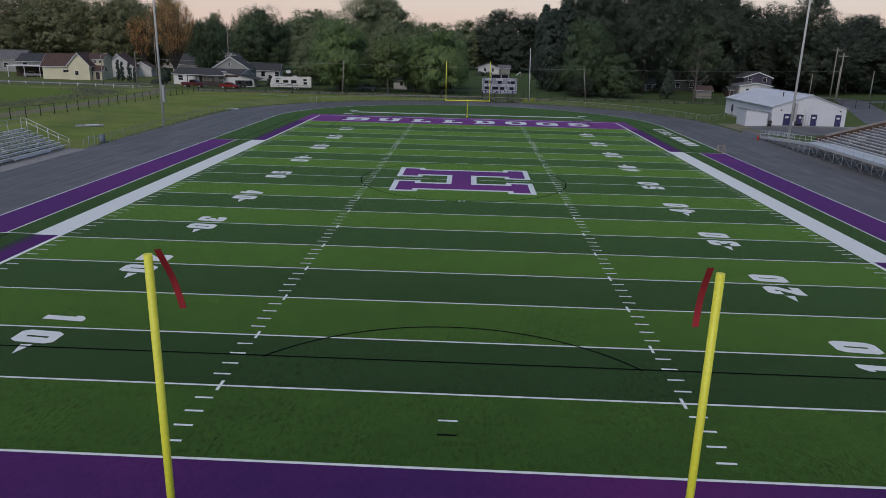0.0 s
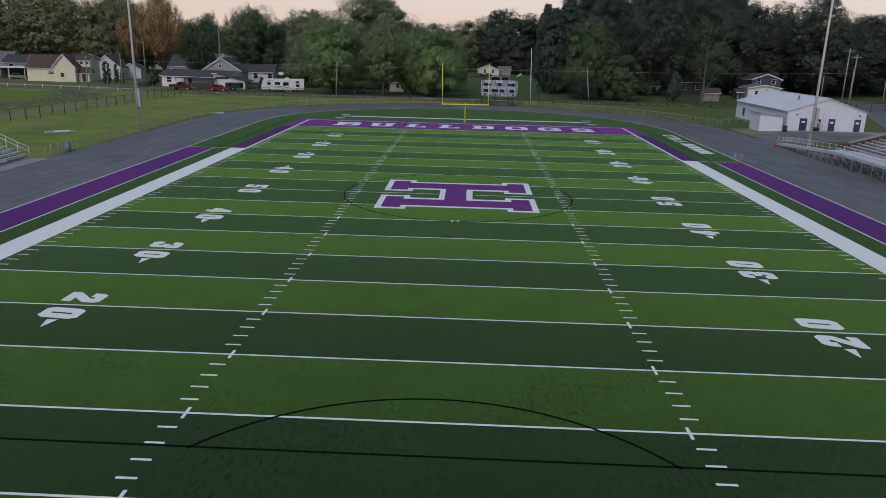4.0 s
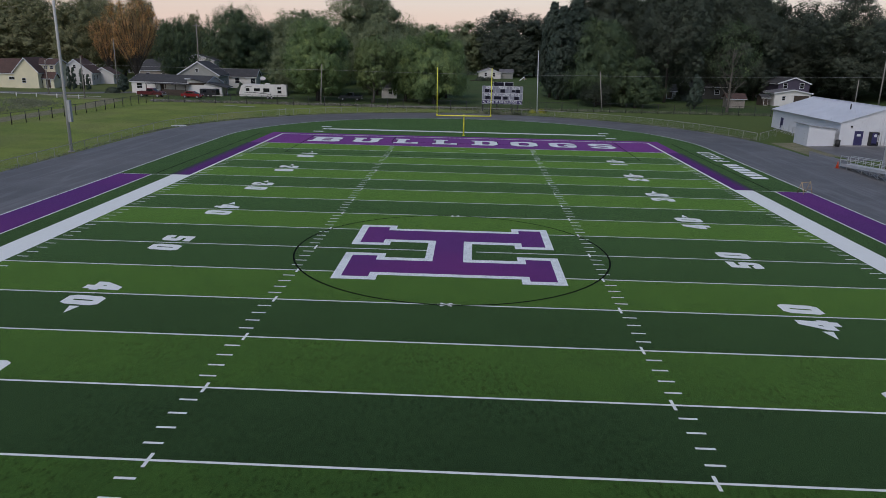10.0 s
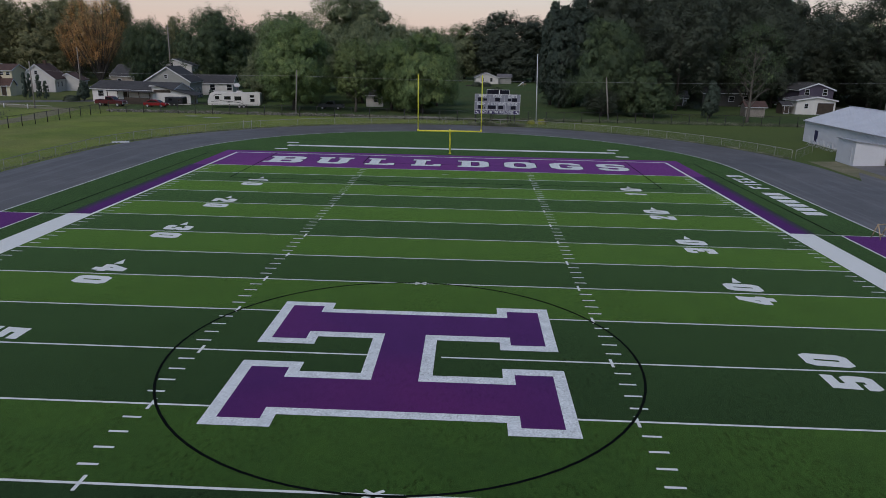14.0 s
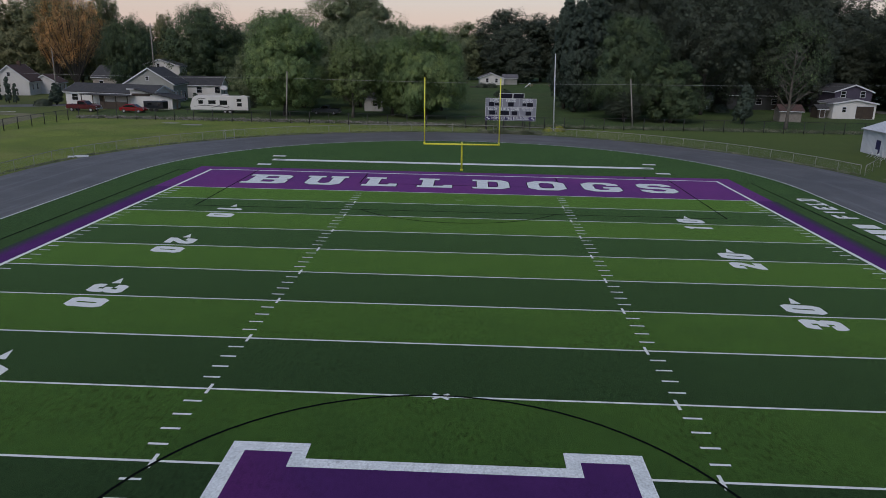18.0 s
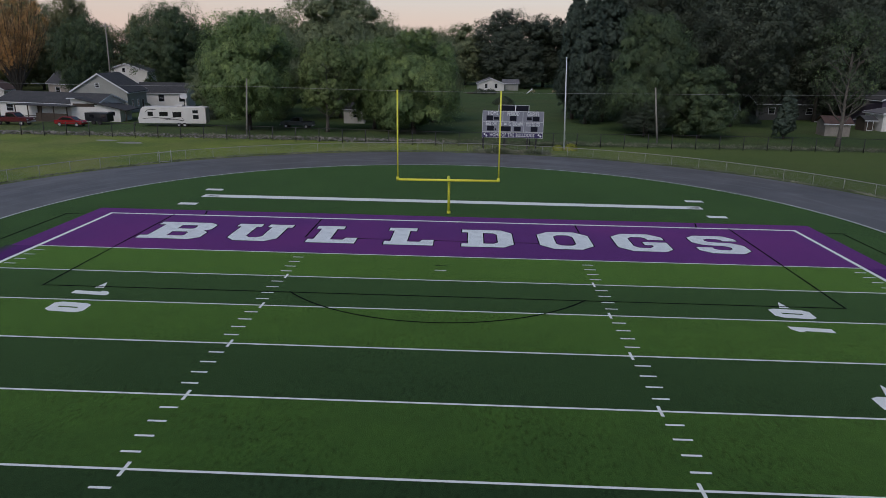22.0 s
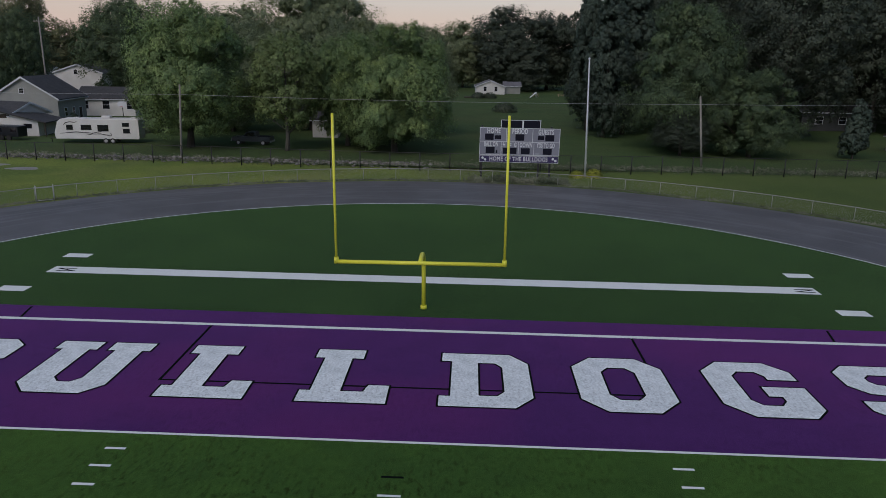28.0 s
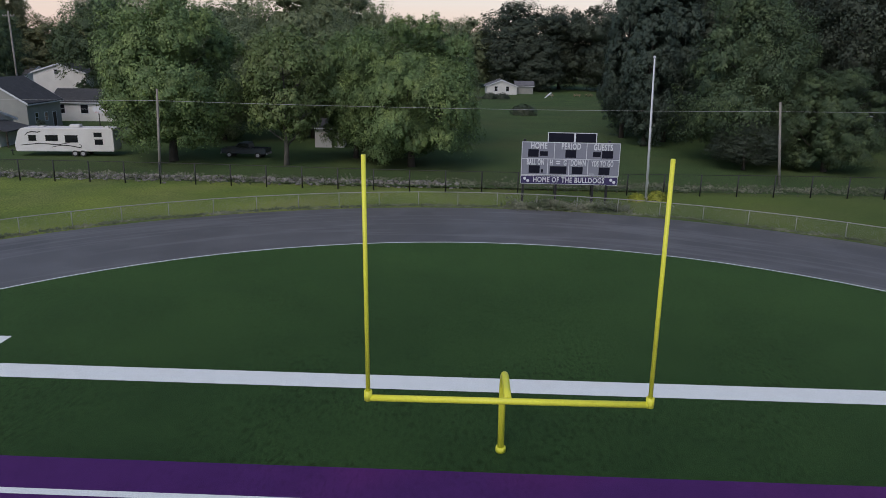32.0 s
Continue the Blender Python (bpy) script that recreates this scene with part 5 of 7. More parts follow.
for x, y, w, d in ((-40.9, 60.8, 2.0, 1.1), (-50.3, 30.3, 3.4, 2.2), (-40.5, 92.2, 2.2, 1.6), (-44.5, 94.0, 2.0, 1.4)):
    if y > 85:
        flat("bare_patch", [[(x + w * 0.7 * math.cos(a) * (1 + 0.2 * math.sin(3 * a + x)), y + d * 0.55 * math.sin(a)) for a in (2 * math.pi * k / 18 for k in range(18))]], CONCRETE, ground, 0.285, label="pale bare patch in the lawn")
        continue
    mat = thing("landing_mat" if x > -50 else "covered_pit", "pale flat cover lying on the grass", "mat", pose(x, y, height(x, y), 0, 0, 28))
    box_part("cover", (-w / 2, -d / 2, 0, w / 2, d / 2, 0.08), CONCRETE if x < -45 else WHITE_PAINT, mat, "", 0.02)
    box_part("lid", (-w / 6, -d / 4, 0.083, w / 3, d / 4, 0.13), WHITE_PAINT, mat, "", 0.01)
barrel = thing("plastic_barrel", "blue-grey plastic barrel by the fence gate", "barrel", pose(-41.5, 16.4, 0.0))
tube_part("body", [(0, 0, 0), (0, 0, 0.3), (0, 0, 0.6), (0, 0, 0.92)], [0.28, 0.31, 0.31, 0.28], PLASTIC_BLUE, barrel, sides=14)
tube_part("rim", [(0, 0, 0.92), (0, 0, 0.96)], 0.3, PLASTIC_BLUE, barrel, sides=14)


# ---- houses ----
def gable_house(label, x, y, turn, w, d, eave, ridge, siding, roofing, windows=(), doors=(), category="house", over=0.35, chimney=False, name="house"):
    """A house of width w (local x) and depth d (local y), ridge along local x; openings as (face, along, sill, width, height)."""
    g = thing(name, label, category, pose(x, y, height(x, y), 0, 0, turn))
    a, b, wt = w / 2, d / 2, 0.15
    bm = bmesh.new()
    for s in (-1, 1):
        bm_prism(bm, [(-b, -0.2), (b, -0.2), (b, eave), (0, ridge), (-b, eave)], s * a - (wt if s > 0 else 0), s * a + (wt if s < 0 else 0), "x")
        bm_box(bm, -a + wt, s * b - (wt if s > 0 else 0), -0.2, a - wt, s * b + (wt if s < 0 else 0), eave)
    part("wall", bm, siding, g)
    slope = (ridge - eave) / b
    for s in (-1, 1):
        bm = bmesh.new()
        vs = [(-a - over, s * (b + over), eave - slope * over + 0.02), (a + over, s * (b + over), eave - slope * over + 0.02), (a + over, 0, ridge + 0.02), (-a - over, 0, ridge + 0.02)]
        lo = [bm.verts.new(v) for v in vs]
        hi = [bm.verts.new((p, q, r + 0.14)) for p, q, r in vs]
        bm.faces.new(lo)
        bm.faces.new(hi[::-1])
        for i in range(4):
            j = (i + 1) % 4
            bm.faces.new((lo[i], hi[i], hi[j], lo[j]))
        part("roof", bm, roofing, g)
    for s in (-1, 1):
        box_part("fascia", (-a - over, s * (b + over) - 0.03, eave - slope * over - 0.12, a + over, s * (b + over) + 0.03, eave - slope * over + 0.015), WHITE_PAINT, g)
    for s in (-1, 1):
        for e in (-1, 1) if category != "shed" else ():
            bm = bmesh.new()
            low = eave - slope * over
            x0 = e * (a + over)
            bm_prism(bm, [(s * (b + over), low - 0.10), (s * (b + over), low + 0.17), (0, ridge + 0.17), (0, ridge - 0.10)], min(x0, x0 + e * 0.03) + (0.002 if e > 0 else 0), max(x0, x0 + e * 0.03) - (0.002 if e < 0 else 0), "x")
            part("rake_board", bm, WHITE_PAINT, g)
    for kind, openings in (("window", windows), ("door", doors)):
        for face, along, sill, ww, hh in openings:
            m = {"s": pose(along, -b, 0), "n": pose(along, b, 0, 0, 0, 180), "w": pose(-a, along, 0, 0, 0, -90), "e": pose(a, along, 0, 0, 0, 90)}[face]
            bm = bmesh.new()
            bm_box(bm, -ww / 2, -0.025, sill, ww / 2, -0.004, sill + hh, m)
            p = part(kind, bm, DARK_GLASS if kind == "window" else DARK_WOOD, g, "dark window pane" if kind == "window" else "dark door or bay panel")
            bm = bmesh.new()
            f = 0.08
            for u0, v0, u1, v1 in ((-ww / 2 - f, sill - f, ww / 2 + f, sill), (-ww / 2 - f, sill + hh, ww / 2 + f, sill + hh + f), (-ww / 2 - f, sill, -ww / 2, sill + hh), (ww / 2, sill, ww / 2 + f, sill + hh)):
                bm_box(bm, u0, -0.05, v0, u1, -0.004, v1, m)
            if kind == "window":
                bm_box(bm, -ww / 2, -0.045, sill + hh / 2 - 0.025, ww / 2, -0.026, sill + hh / 2 + 0.025, m)
            part("frame", bm, WHITE_PAINT, p)
    if chimney:
        box_part("chimney", (a * 0.3, -0.35, ridge - 0.6, a * 0.3 + 0.6, 0.3, ridge + 0.9), BROWN_WALL, g)
    return g


# mobile home with a lean-to, a covered porch and vehicles before it
gable_house("long white mobile home with a dark shingle roof", -66.0, 122.4, -13, 19.0, 6.5, 2.7, 4.0, SIDING_WHITE, SHINGLE_DARK,
            windows=(("s", -7.4, 1.1, 1.3, 1.1), ("s", 6.8, 1.2, 1.2, 0.9)), doors=(("s", -1.5, 0.2, 0.95, 2.0),))
pch = thing("covered_porch", "dark covered porch along the mobile home", "porch", pose(-65.5, 117.3, height(-65, 117), 0, 0, -14))
box_part("roof", (-5.2, -1.6, 2.35, 5.2, 1.6, 2.5), SHINGLE_DARK, pch, "dark flat roof", 0.02)
for u in (-5.0, -2.5, 0.0, 2.5, 5.0):
    box_part("post", (u - 0.06, -1.5, -0.1, u + 0.06, -1.38, 2.35), DARK_WOOD, pch)
box_part("railing", (-5.0, -1.5, 0.75, -0.8, -1.42, 0.85), DARK_WOOD, pch)
box_part("deck", (-5.1, -1.5, -0.1, 5.1, 1.5, 0.22), DARK_WOOD, pch)
box_part("screen", (-1.0, -1.46, 0.25, 4.9, -1.44, 1.3), DARK_WOOD, pch, "dark lattice screen")
annex = thing("lean_to_annex", "white lean-to annex with a sloping dark roof", "annex", pose(-61.2, 116.4, height(-58, 117), 0, 0, 6))
bm = bmesh.new()
bm_prism(bm, [(0, -0.1), (7.4, -0.1), (7.4, 1.95), (0.9, 3.5), (0, 3.5)], 0.0, 5.0, "y")
part("wall", bm, SIDING_WHITE, annex)
bm = bmesh.new()
bm_prism(bm, [(-0.4, 3.52), (0.9, 3.52), (8.6, 1.72), (8.6, 1.86), (0.95, 3.68), (-0.4, 3.68)], -0.5, 5.4, "y")
part("roof", bm, SHINGLE_DARK, annex, "sloping charcoal shingle roof")
box_part("fascia", (-0.4, -0.56, 3.50, 0.9, -0.502, 3.68), WHITE_PAINT, annex)
box_part("gable_panel", (0.3, -0.03, 2.3, 3.6, -0.004, 2.8), DARK_WOOD, annex, "dark board panel under the roof")
wi = box_part("window", (5.6, -0.03, 1.0, 6.6, -0.004, 1.6), DARK_GLASS, annex, "dark window pane")
box_part("frame", (5.52, -0.05, 0.92, 6.68, -0.032, 1.0), WHITE_PAINT, wi)
box_part("porch_post", (8.3, -0.3, -0.1, 8.42, -0.18, 1.78), DARK_WOOD, annex)
tr = thing("cargo_trailer", "low black utility trailer parked before the annex", "trailer", pose(-55.2, 113.2, height(-54, 114), 0, 0, -8))
box_part("body", (-1.9, -0.8, 0.45, 1.9, 0.8, 1.75), CAR_DARK, tr, "", 0.05)
for u in (-1.1, 0.9):
    box_part("side_window", (u, -0.815, 1.05, u + 0.75, -0.803, 1.5), DARK_GLASS, tr)
for u in (-0.5, 0.5):
    tube_part("wheel", [(u, -0.82, 0.33), (u, -0.62, 0.33)], 0.33, RUBBER, tr, sides=16)

gable_house("grey house with a steep charcoal roof and a skylight", -64.9, 136.6, 95, 9.4, 9.6, 3.8, 6.8, SIDING_GREY, SHINGLE_DARK,
            windows=(("w", -1.2, 1.2, 0.9, 1.0), ("w", 1.9, 1.2, 0.8, 0.9), ("w", 0.3, 4.5, 0.6, 0.7), ("s", -2.4, 1.1, 0.8, 1.2), ("s", 0.2, 1.1, 0.8, 1.1)), doors=(("s", 2.6, 0.1, 1.0, 2.0),))
sky_l = thing("skylight", "pale skylight in the charcoal roof", "skylight", pose(-63.0, 136.2, 5.72, 0, 31, 5))
box_part("pane", (-0.6, -0.42, 0.0, 0.6, 0.42, 0.14), WHITE_PAINT, sky_l)
gable_house("white ranch house with dark shutters", -60.6, 151.0, 6, 9.6, 6.6, 3.0, 4.6, SIDING_WHITE, SHINGLE_DARK, windows=(("s", -3.5, 1.2, 1.1, 1.3), ("s", 0, 1.2, 1.1, 1.3), ("s", 4.0, 1.2, 1.1, 1.3)))
gable_house("tall white house end with a dark roof behind the grey house", -84.6, 187.0, 94, 6.0, 10.4, 5.9, 7.6, SIDING_WHITE, SHINGLE_DARK, windows=(("w", 0.5, 5.6, 0.7, 0.9),))
gable_house("white house half hidden by trees", -116.0, 222.0, -20, 13.0, 9.0, 3.5, 6.0, SIDING_WHITE, SHINGLE_GREY, windows=(("s", 0, 1.1, 1.4, 1.2),))
gable_house("small brick-brown house behind the bare tree", -90.0, 172.0, -10, 10.0, 8.0, 3.4, 6.0, TAN_BOARD, SHINGLE_DARK, windows=(("s", -2.5, 1.1, 1.1, 1.3), ("s", 2.5, 1.1, 1.1, 1.3)))
yh = gable_house("pale yellow house with a brown roof and a front gable", -109.4, 132.2, 6, 10.0, 8.0, 3.6, 6.5, SIDING_YELLOW, SHINGLE_BROWN,
                 windows=(("s", 1.2, 1.9, 1.7, 0.6),))
gable_house("pale yellow front gable wing with white trim", -104.3, 131.6, 96, 8.6, 5.4, 3.9, 6.9, SIDING_YELLOW, SHINGLE_BROWN, windows=(("w", 0.6, 1.3, 0.8, 1.0), ("s", -2.6, 1.2, 0.7, 1.2)))
gable_house("pale yellow dormer storey with small windows", -101.8, 134.6, 6, 4.4, 6.0, 5.5, 6.6, SIDING_YELLOW, SHINGLE_BROWN, windows=(("s", -1.4, 4.4, 0.7, 0.6), ("s", 0.0, 4.4, 0.7, 0.6), ("s", 1.4, 4.4, 0.7, 0.6)))
gable_house("small porch with a brown roof", -100.0, 130.6, 6, 2.6, 2.6, 2.5, 3.6, SIDING_YELLOW, SHINGLE_BROWN, doors=(("s", 0, 0.1, 1.0, 2.0),), category="porch", name="porch")
gable_house("white cottage with a rusty brown roof", -102.2, 148.6, 101, 9.0, 8.0, 3.2, 6.4, SIDING_WHITE, SHINGLE_BROWN,
            windows=(("w", 0, 4.2, 0.6, 0.8), ("s", -2.6, 1.2, 0.8, 1.2), ("s", 0.0, 1.2, 0.8, 1.2), ("s", 2.6, 1.2, 0.8, 1.2)), chimney=True)
gable_house("low white rear wing of the cottage", -98.6, 154.6, 101, 6.0, 5.6, 2.6, 4.2, SIDING_WHITE, SHINGLE_BROWN, windows=(("s", -1.2, 1.0, 0.9, 1.1), ("s", 1.4, 1.0, 0.9, 1.1)))
cp = thing("carport", "dark carport with a flat white-edged roof", "carport", pose(-121.0, 136.5, height(-121, 136), 0, 0, 10))
box_part("roof", (-6.5, -3, 2.9, 6.5, 3, 3.15), SIDING_WHITE, cp, "", 0.03)
for u in (-6.2, -2, 2, 6.2):
    box_part("post", (u - 0.08, -2.9, -0.1, u + 0.08, -2.74, 2.9), WHITE_PAINT, cp)
box_part("back_wall", (-6.4, 2.8, -0.1, 6.4, 2.95, 2.9), DARK_WOOD, cp)
gable_house("dark grey house with small white-framed windows", -131.0, 160.0, 8, 15.0, 9.0, 3.6, 5.6, SIDING_GREY, SHINGLE_DARK, windows=(("s", -5, 1.8, 1.2, 1.3), ("s", 0, 1.8, 1.2, 1.3), ("s", 4.5, 1.8, 1.2, 1.3)))
gable_house("grey-blue house among the trees", -148.0, 165.0, 0, 16.0, 9.0, 4.0, 6.4, SIDING_GREY, SHINGLE_GREY, windows=(("s", -3, 1.4, 1.3, 1.2), ("s", 3, 1.4, 1.3, 1.2)))
# right-hand back yards
gable_house("dark plum two-storey house with a white-framed window", 77.2, 140.4, 94, 8.8, 7.6, 4.8, 6.1, SIDING_DARK, SHINGLE_DARK, windows=(("w", 2.1, 3.7, 0.9, 1.15), ("w", -1.9, 3.7, 0.9, 1.15)))
# A dark panel on the wall stands for the shaded inside of the bay.
gable_house("white garage with a low roof, its open bay a dark panel", 74.3, 131.4, 92, 5.4, 8.2, 2.9, 3.6, SIDING_WHITE, SHINGLE_GREY, windows=(("w", 2.0, 1.3, 0.7, 0.9),), doors=(("w", -2.0, 0.05, 3.4, 2.35),), category="garage", name="garage")
gable_house("small brown shed with a tan door", 68.5, 130.5, 6, 1.7, 2.4, 1.9, 2.4, DARK_WOOD, SHINGLE_DARK, doors=(("s", 0.1, 0.1, 0.9, 1.6),), category="shed", name="shed")
gable_house("tan board garden shed", 58.3, 120.4, -4, 3.7, 3.4, 2.1, 2.9, TAN_BOARD, SHINGLE_BROWN, category="shed", name="shed")
gable_house("dark timber house with a long porch", 63.0, 152.0, 5, 13.0, 7.0, 3.2, 4.6, SIDING_TIMBER, SHINGLE_DARK, windows=(("s", -3.5, 1.2, 1.2, 1.1), ("s", 0.5, 1.2, 1.2, 1.1), ("s", 4, 1.2, 1.2, 1.1)))
gable_house("small grey gazebo-like garden shed", 51.1, 147.5, 0, 3.2, 3.0, 2.2, 3.4, SIDING_GREY, SHINGLE_GREY, doors=(("s", 0, 0.1, 1.3, 1.8),), category="shed", name="shed")
gable_house("low white garden shed with one window", -17.8, 124.6, 4, 3.4, 3.2, 2.5, 3.2, SIDING_WHITE, SHINGLE_DARK, windows=(("s", 0.3, 1.0, 0.8, 0.9),), category="shed", name="shed")
gable_house("small white house at the end of a long lawn", 7.6, 247.5, 92, 9.5, 8.4, 2.3, 3.9, SIDING_WHITE, SHINGLE_GREY, windows=(("w", -1.6, 0.9, 0.8, 1.3), ("w", 1.6, 0.9, 0.8, 1.3)))
gable_house("low grey shed beside the far house", 14.4, 250.0, 0, 5.0, 5.0, 2.4, 3.4, SIDING_GREY, SHINGLE_GREY, category="shed", name="shed")


# ---- far back yard ----
def picnic_table(x, y, turn, label):
    g = thing("picnic_table", label, "table", pose(x, y, height(x, y), 0, 0, turn))
    for k in range(4):
        box_part("plank", (-1.0, -0.38 + 0.2 * k, 0.72, 1.0, -0.21 + 0.2 * k, 0.77), TIMBER_PALE, g)
    for v in (-0.75, 0.6):
        box_part("bench", (-1.0, v, 0.42, 1.0, v + 0.2, 0.47), TIMBER_PALE, g)
    for u in (-0.7, 0.7):
        tube_part("leg", [(u, -0.75, 0), (u, 0.0, 0.72)], 0.05, TIMBER_PALE, g, sides=6)
        tube_part("leg", [(u, 0.8, 0), (u, 0.0, 0.72)], 0.05, TIMBER_PALE, g, sides=6)


picnic_table(20.5, 236.0, 10, "weathered pale picnic table on the far lawn")
picnic_table(28.0, 237.5, -15, "weathered pale picnic table on the far lawn")
picnic_table(31.5, 240.0, 30, "weathered pale picnic table on the far lawn")
slide = thing("garden_slide", "small white garden slide on the far lawn", "slide", pose(19.2, 229.0, height(19, 229), 0, 0, 30))
bm = bmesh.new()
bm_prism(bm, [(-1.0, 0.1), (-0.9, 0.1), (1.0, 1.35), (1.0, 1.5), (0.9, 1.5)], -0.25, 0.25, "y")
part("chute", bm, WHITE_PAINT, slide)
for v in (-0.22, 0.22):
    tube_part("ladder_post", [(1.25, v, 0), (1.0, v, 1.5)], 0.035, WHITE_PAINT, slide, sides=6)
bed = thing("garden_bed", "raised green vegetable bed on the far lawn", "garden bed", pose(3.4, 224.0, height(3, 224)))
box_part("frame", (-3.2, -1.2, 0, 3.2, 1.2, 0.25), DARK_WOOD, bed, "dark timber edging", 0.02)


# ---- vehicles ----
def wheel(parent, x, y, r=0.36, w=0.24):
    s = -1 if y < 0 else 1
    o = tube_part("wheel", [(x, y - s * w, r), (x, y, r)], r, RUBBER, parent, "black tyre", sides=18)
    tube_part("rim", [(x, y - s * 0.02, r), (x, y + s * 0.012, r)], r * 0.6, GALVANISED, o, sides=14)


def pickup(label, m, paint):
    g = thing("pickup_truck", label, "pickup truck", m)
    bm = bmesh.new()
    bm_prism(bm, [(-2.8, 0.5), (2.75, 0.5), (2.8, 0.95), (2.65, 1.12), (1.2, 1.2), (-2.8, 1.2)], -0.92, 0.92, "y")
    part("body", bm, paint, g, bevel=0.05)
    bm = bmesh.new()
    bm_prism(bm, [(-0.75, 1.2), (1.25, 1.2), (0.55, 1.82), (-0.6, 1.85)], -0.82, 0.82, "y")
    part("cab", bm, paint, g, bevel=0.05)
    for s in (-1, 1):
        bm = bmesh.new()
        bm_prism(bm, [(-0.6, 1.26), (1.02, 1.26), (0.5, 1.74), (-0.52, 1.76)], s * 0.822 - 0.004, s * 0.822 + 0.004, "y")
        part("side_window", bm, DARK_GLASS, g)
        for x in (-1.75, 1.8):
            wheel(g, x, s * 0.93)
        box_part("headlight", (2.74, s * 0.7 - 0.16, 0.82, 2.8, s * 0.7 + 0.16, 1.0), SIDING_WHITE, g)
    bm = bmesh.new()
    bm_prism(bm, [(1.13, 1.28), (0.58, 1.76), (0.60, 1.775), (1.17, 1.28)], -0.72, 0.72, "y")
    part("windscreen", bm, DARK_GLASS, g)
    box_part("bed_opening", (-2.7, -0.78, 1.203, -0.85, 0.78, 1.215), BOARD_BLACK, g, "dark open load bed")
    box_part("bumper", (2.78, -0.9, 0.45, 2.92, 0.9, 0.68), GALVANISED, g, "", 0.03)
    box_part("bumper", (-2.92, -0.9, 0.45, -2.78, 0.9, 0.68), GALVANISED, g, "", 0.03)
    return g


def sedan(label, m, paint):
    g = thing("car", label, "car", m)
    bm = bmesh.new()
    bm_prism(bm, [(-2.15, 0.35), (2.15, 0.35), (2.2, 0.7), (1.9, 0.86), (1.1, 0.93), (-1.6, 0.96), (-2.2, 0.9)], -0.86, 0.86, "y")
    part("body", bm, paint, g, bevel=0.06)
    bm = bmesh.new()
    bm_prism(bm, [(-1.75, 0.93), (1.15, 0.93), (0.35, 1.38), (-0.95, 1.42)], -0.74, 0.74, "y")
    part("roof", bm, paint, g, bevel=0.05)
    for s in (-1, 1):
        bm = bmesh.new()
        bm_prism(bm, [(-1.5, 0.98), (0.92, 0.98), (0.28, 1.33), (-0.88, 1.36)], s * 0.742 - 0.004, s * 0.742 + 0.004, "y")
        part("side_window", bm, DARK_GLASS, g)
        for x in (-1.32, 1.34):
            wheel(g, x, s * 0.87, 0.31, 0.2)
        box_part("headlight", (2.1, s * 0.6 - 0.16, 0.6, 2.19, s * 0.6 + 0.16, 0.74), SIDING_WHITE, g)
    bm = bmesh.new()
    bm_prism(bm, [(1.05, 0.98), (0.40, 1.36), (0.43, 1.375), (1.10, 0.98)], -0.66, 0.66, "y")
    part("windscreen", bm, DARK_GLASS, g)
    return g


pickup("maroon pickup truck parked before the mobile home", pose(-66.4, 109.8, height(-66, 109), 0, 0, -6), CAR_MAROON)
sedan("bright red car parked on the grass", pose(-57.6, 109.6, height(-57, 109), 0, 0, -4), CAR_RED)
pickup("dark pickup truck parked under the trees", pose(-24.9, 114.0, height(-24, 114), 0, 0, 176) @ Matrix.Scale(0.88, 4), CAR_TEAL)
sedan("silver car standing under the carport", pose(-121.5, 135.5, height(-121, 135), 0, 0, 15), CAR_SILVER)

rv = thing("travel_trailer", "white travel trailer with dark windows and swoosh stripes", "travel trailer", pose(-43.3, 112.6, height(-44, 114), 0, 0, 7) @ Matrix.Diagonal((0.94, 0.95, 0.95, 1)))
bm = bmesh.new()
bm_prism(bm, [(-5.2, 0.55), (5.2, 0.55), (5.25, 0.9), (5.25, 2.95), (5.1, 3.1), (-4.35, 3.1), (-4.75, 2.85), (-5.3, 1.3)], -1.2, 1.2, "y")
part("body", bm, SIDING_WHITE, rv, bevel=0.06)
for x0, z0, x1, z1 in ((-3.75, 1.75, -2.95, 2.3), (-1.95, 1.75, -0.65, 2.3), (0.1, 1.6, 1.45, 2.3), (3.2, 2.2, 4.05, 2.6), (3.25, 1.35, 4.1, 1.85)):
    wi = box_part("window", (x0, -1.222, z0, x1, -1.203, z1), DARK_GLASS, rv, "dark window")
    for u0, v0, u1, v1 in ((x0 - 0.05, z0 - 0.05, x1 + 0.05, z0), (x0 - 0.05, z1, x1 + 0.05, z1 + 0.05)):
        box_part("window_trim", (u0, -1.226, v0, u1, -1.202, v1), BLACK_METAL, wi)
for u in (1.0, 1.85):
    wheel(rv, u, -1.21, 0.34, 0.22)
    wheel(rv, u, 1.21, 0.34, 0.22)
for pts in ([(-4.6, 1.25), (-2.6, 1.45), (-0.6, 1.3), (0.6, 1.55)], [(-1.4, 1.05), (-0.6, 1.2), (0.4, 1.22), (1.3, 1.05), (1.7, 0.98), (1.8, 1.2), (1.55, 1.4)], [(-4.1, 2.3), (-3.8, 2.6), (-3.3, 2.72), (-2.7, 2.66), (-2.4, 2.75)]):
    tube_part("stripe", [(x, -1.19, z) for x, z in pts], [0.03 + 0.03 * math.sin(3.1 * k / (len(pts) - 1)) for k in range(len(pts))], BLACK_METAL, rv, "dark swoosh stripe", sides=6)
box_part("roof_unit", (0.4, -0.45, 3.1, 1.5, 0.45, 3.42), SIDING_WHITE, rv, "white air conditioner", 0.08)
box_part("roof_vent", (-3.0, -0.25, 3.1, -2.4, 0.25, 3.22), SIDING_WHITE, rv, "", 0.03)
box_part("roof_vent", (4.0, -0.25, 3.1, 4.6, 0.25, 3.24), SIDING_WHITE, rv, "", 0.03)
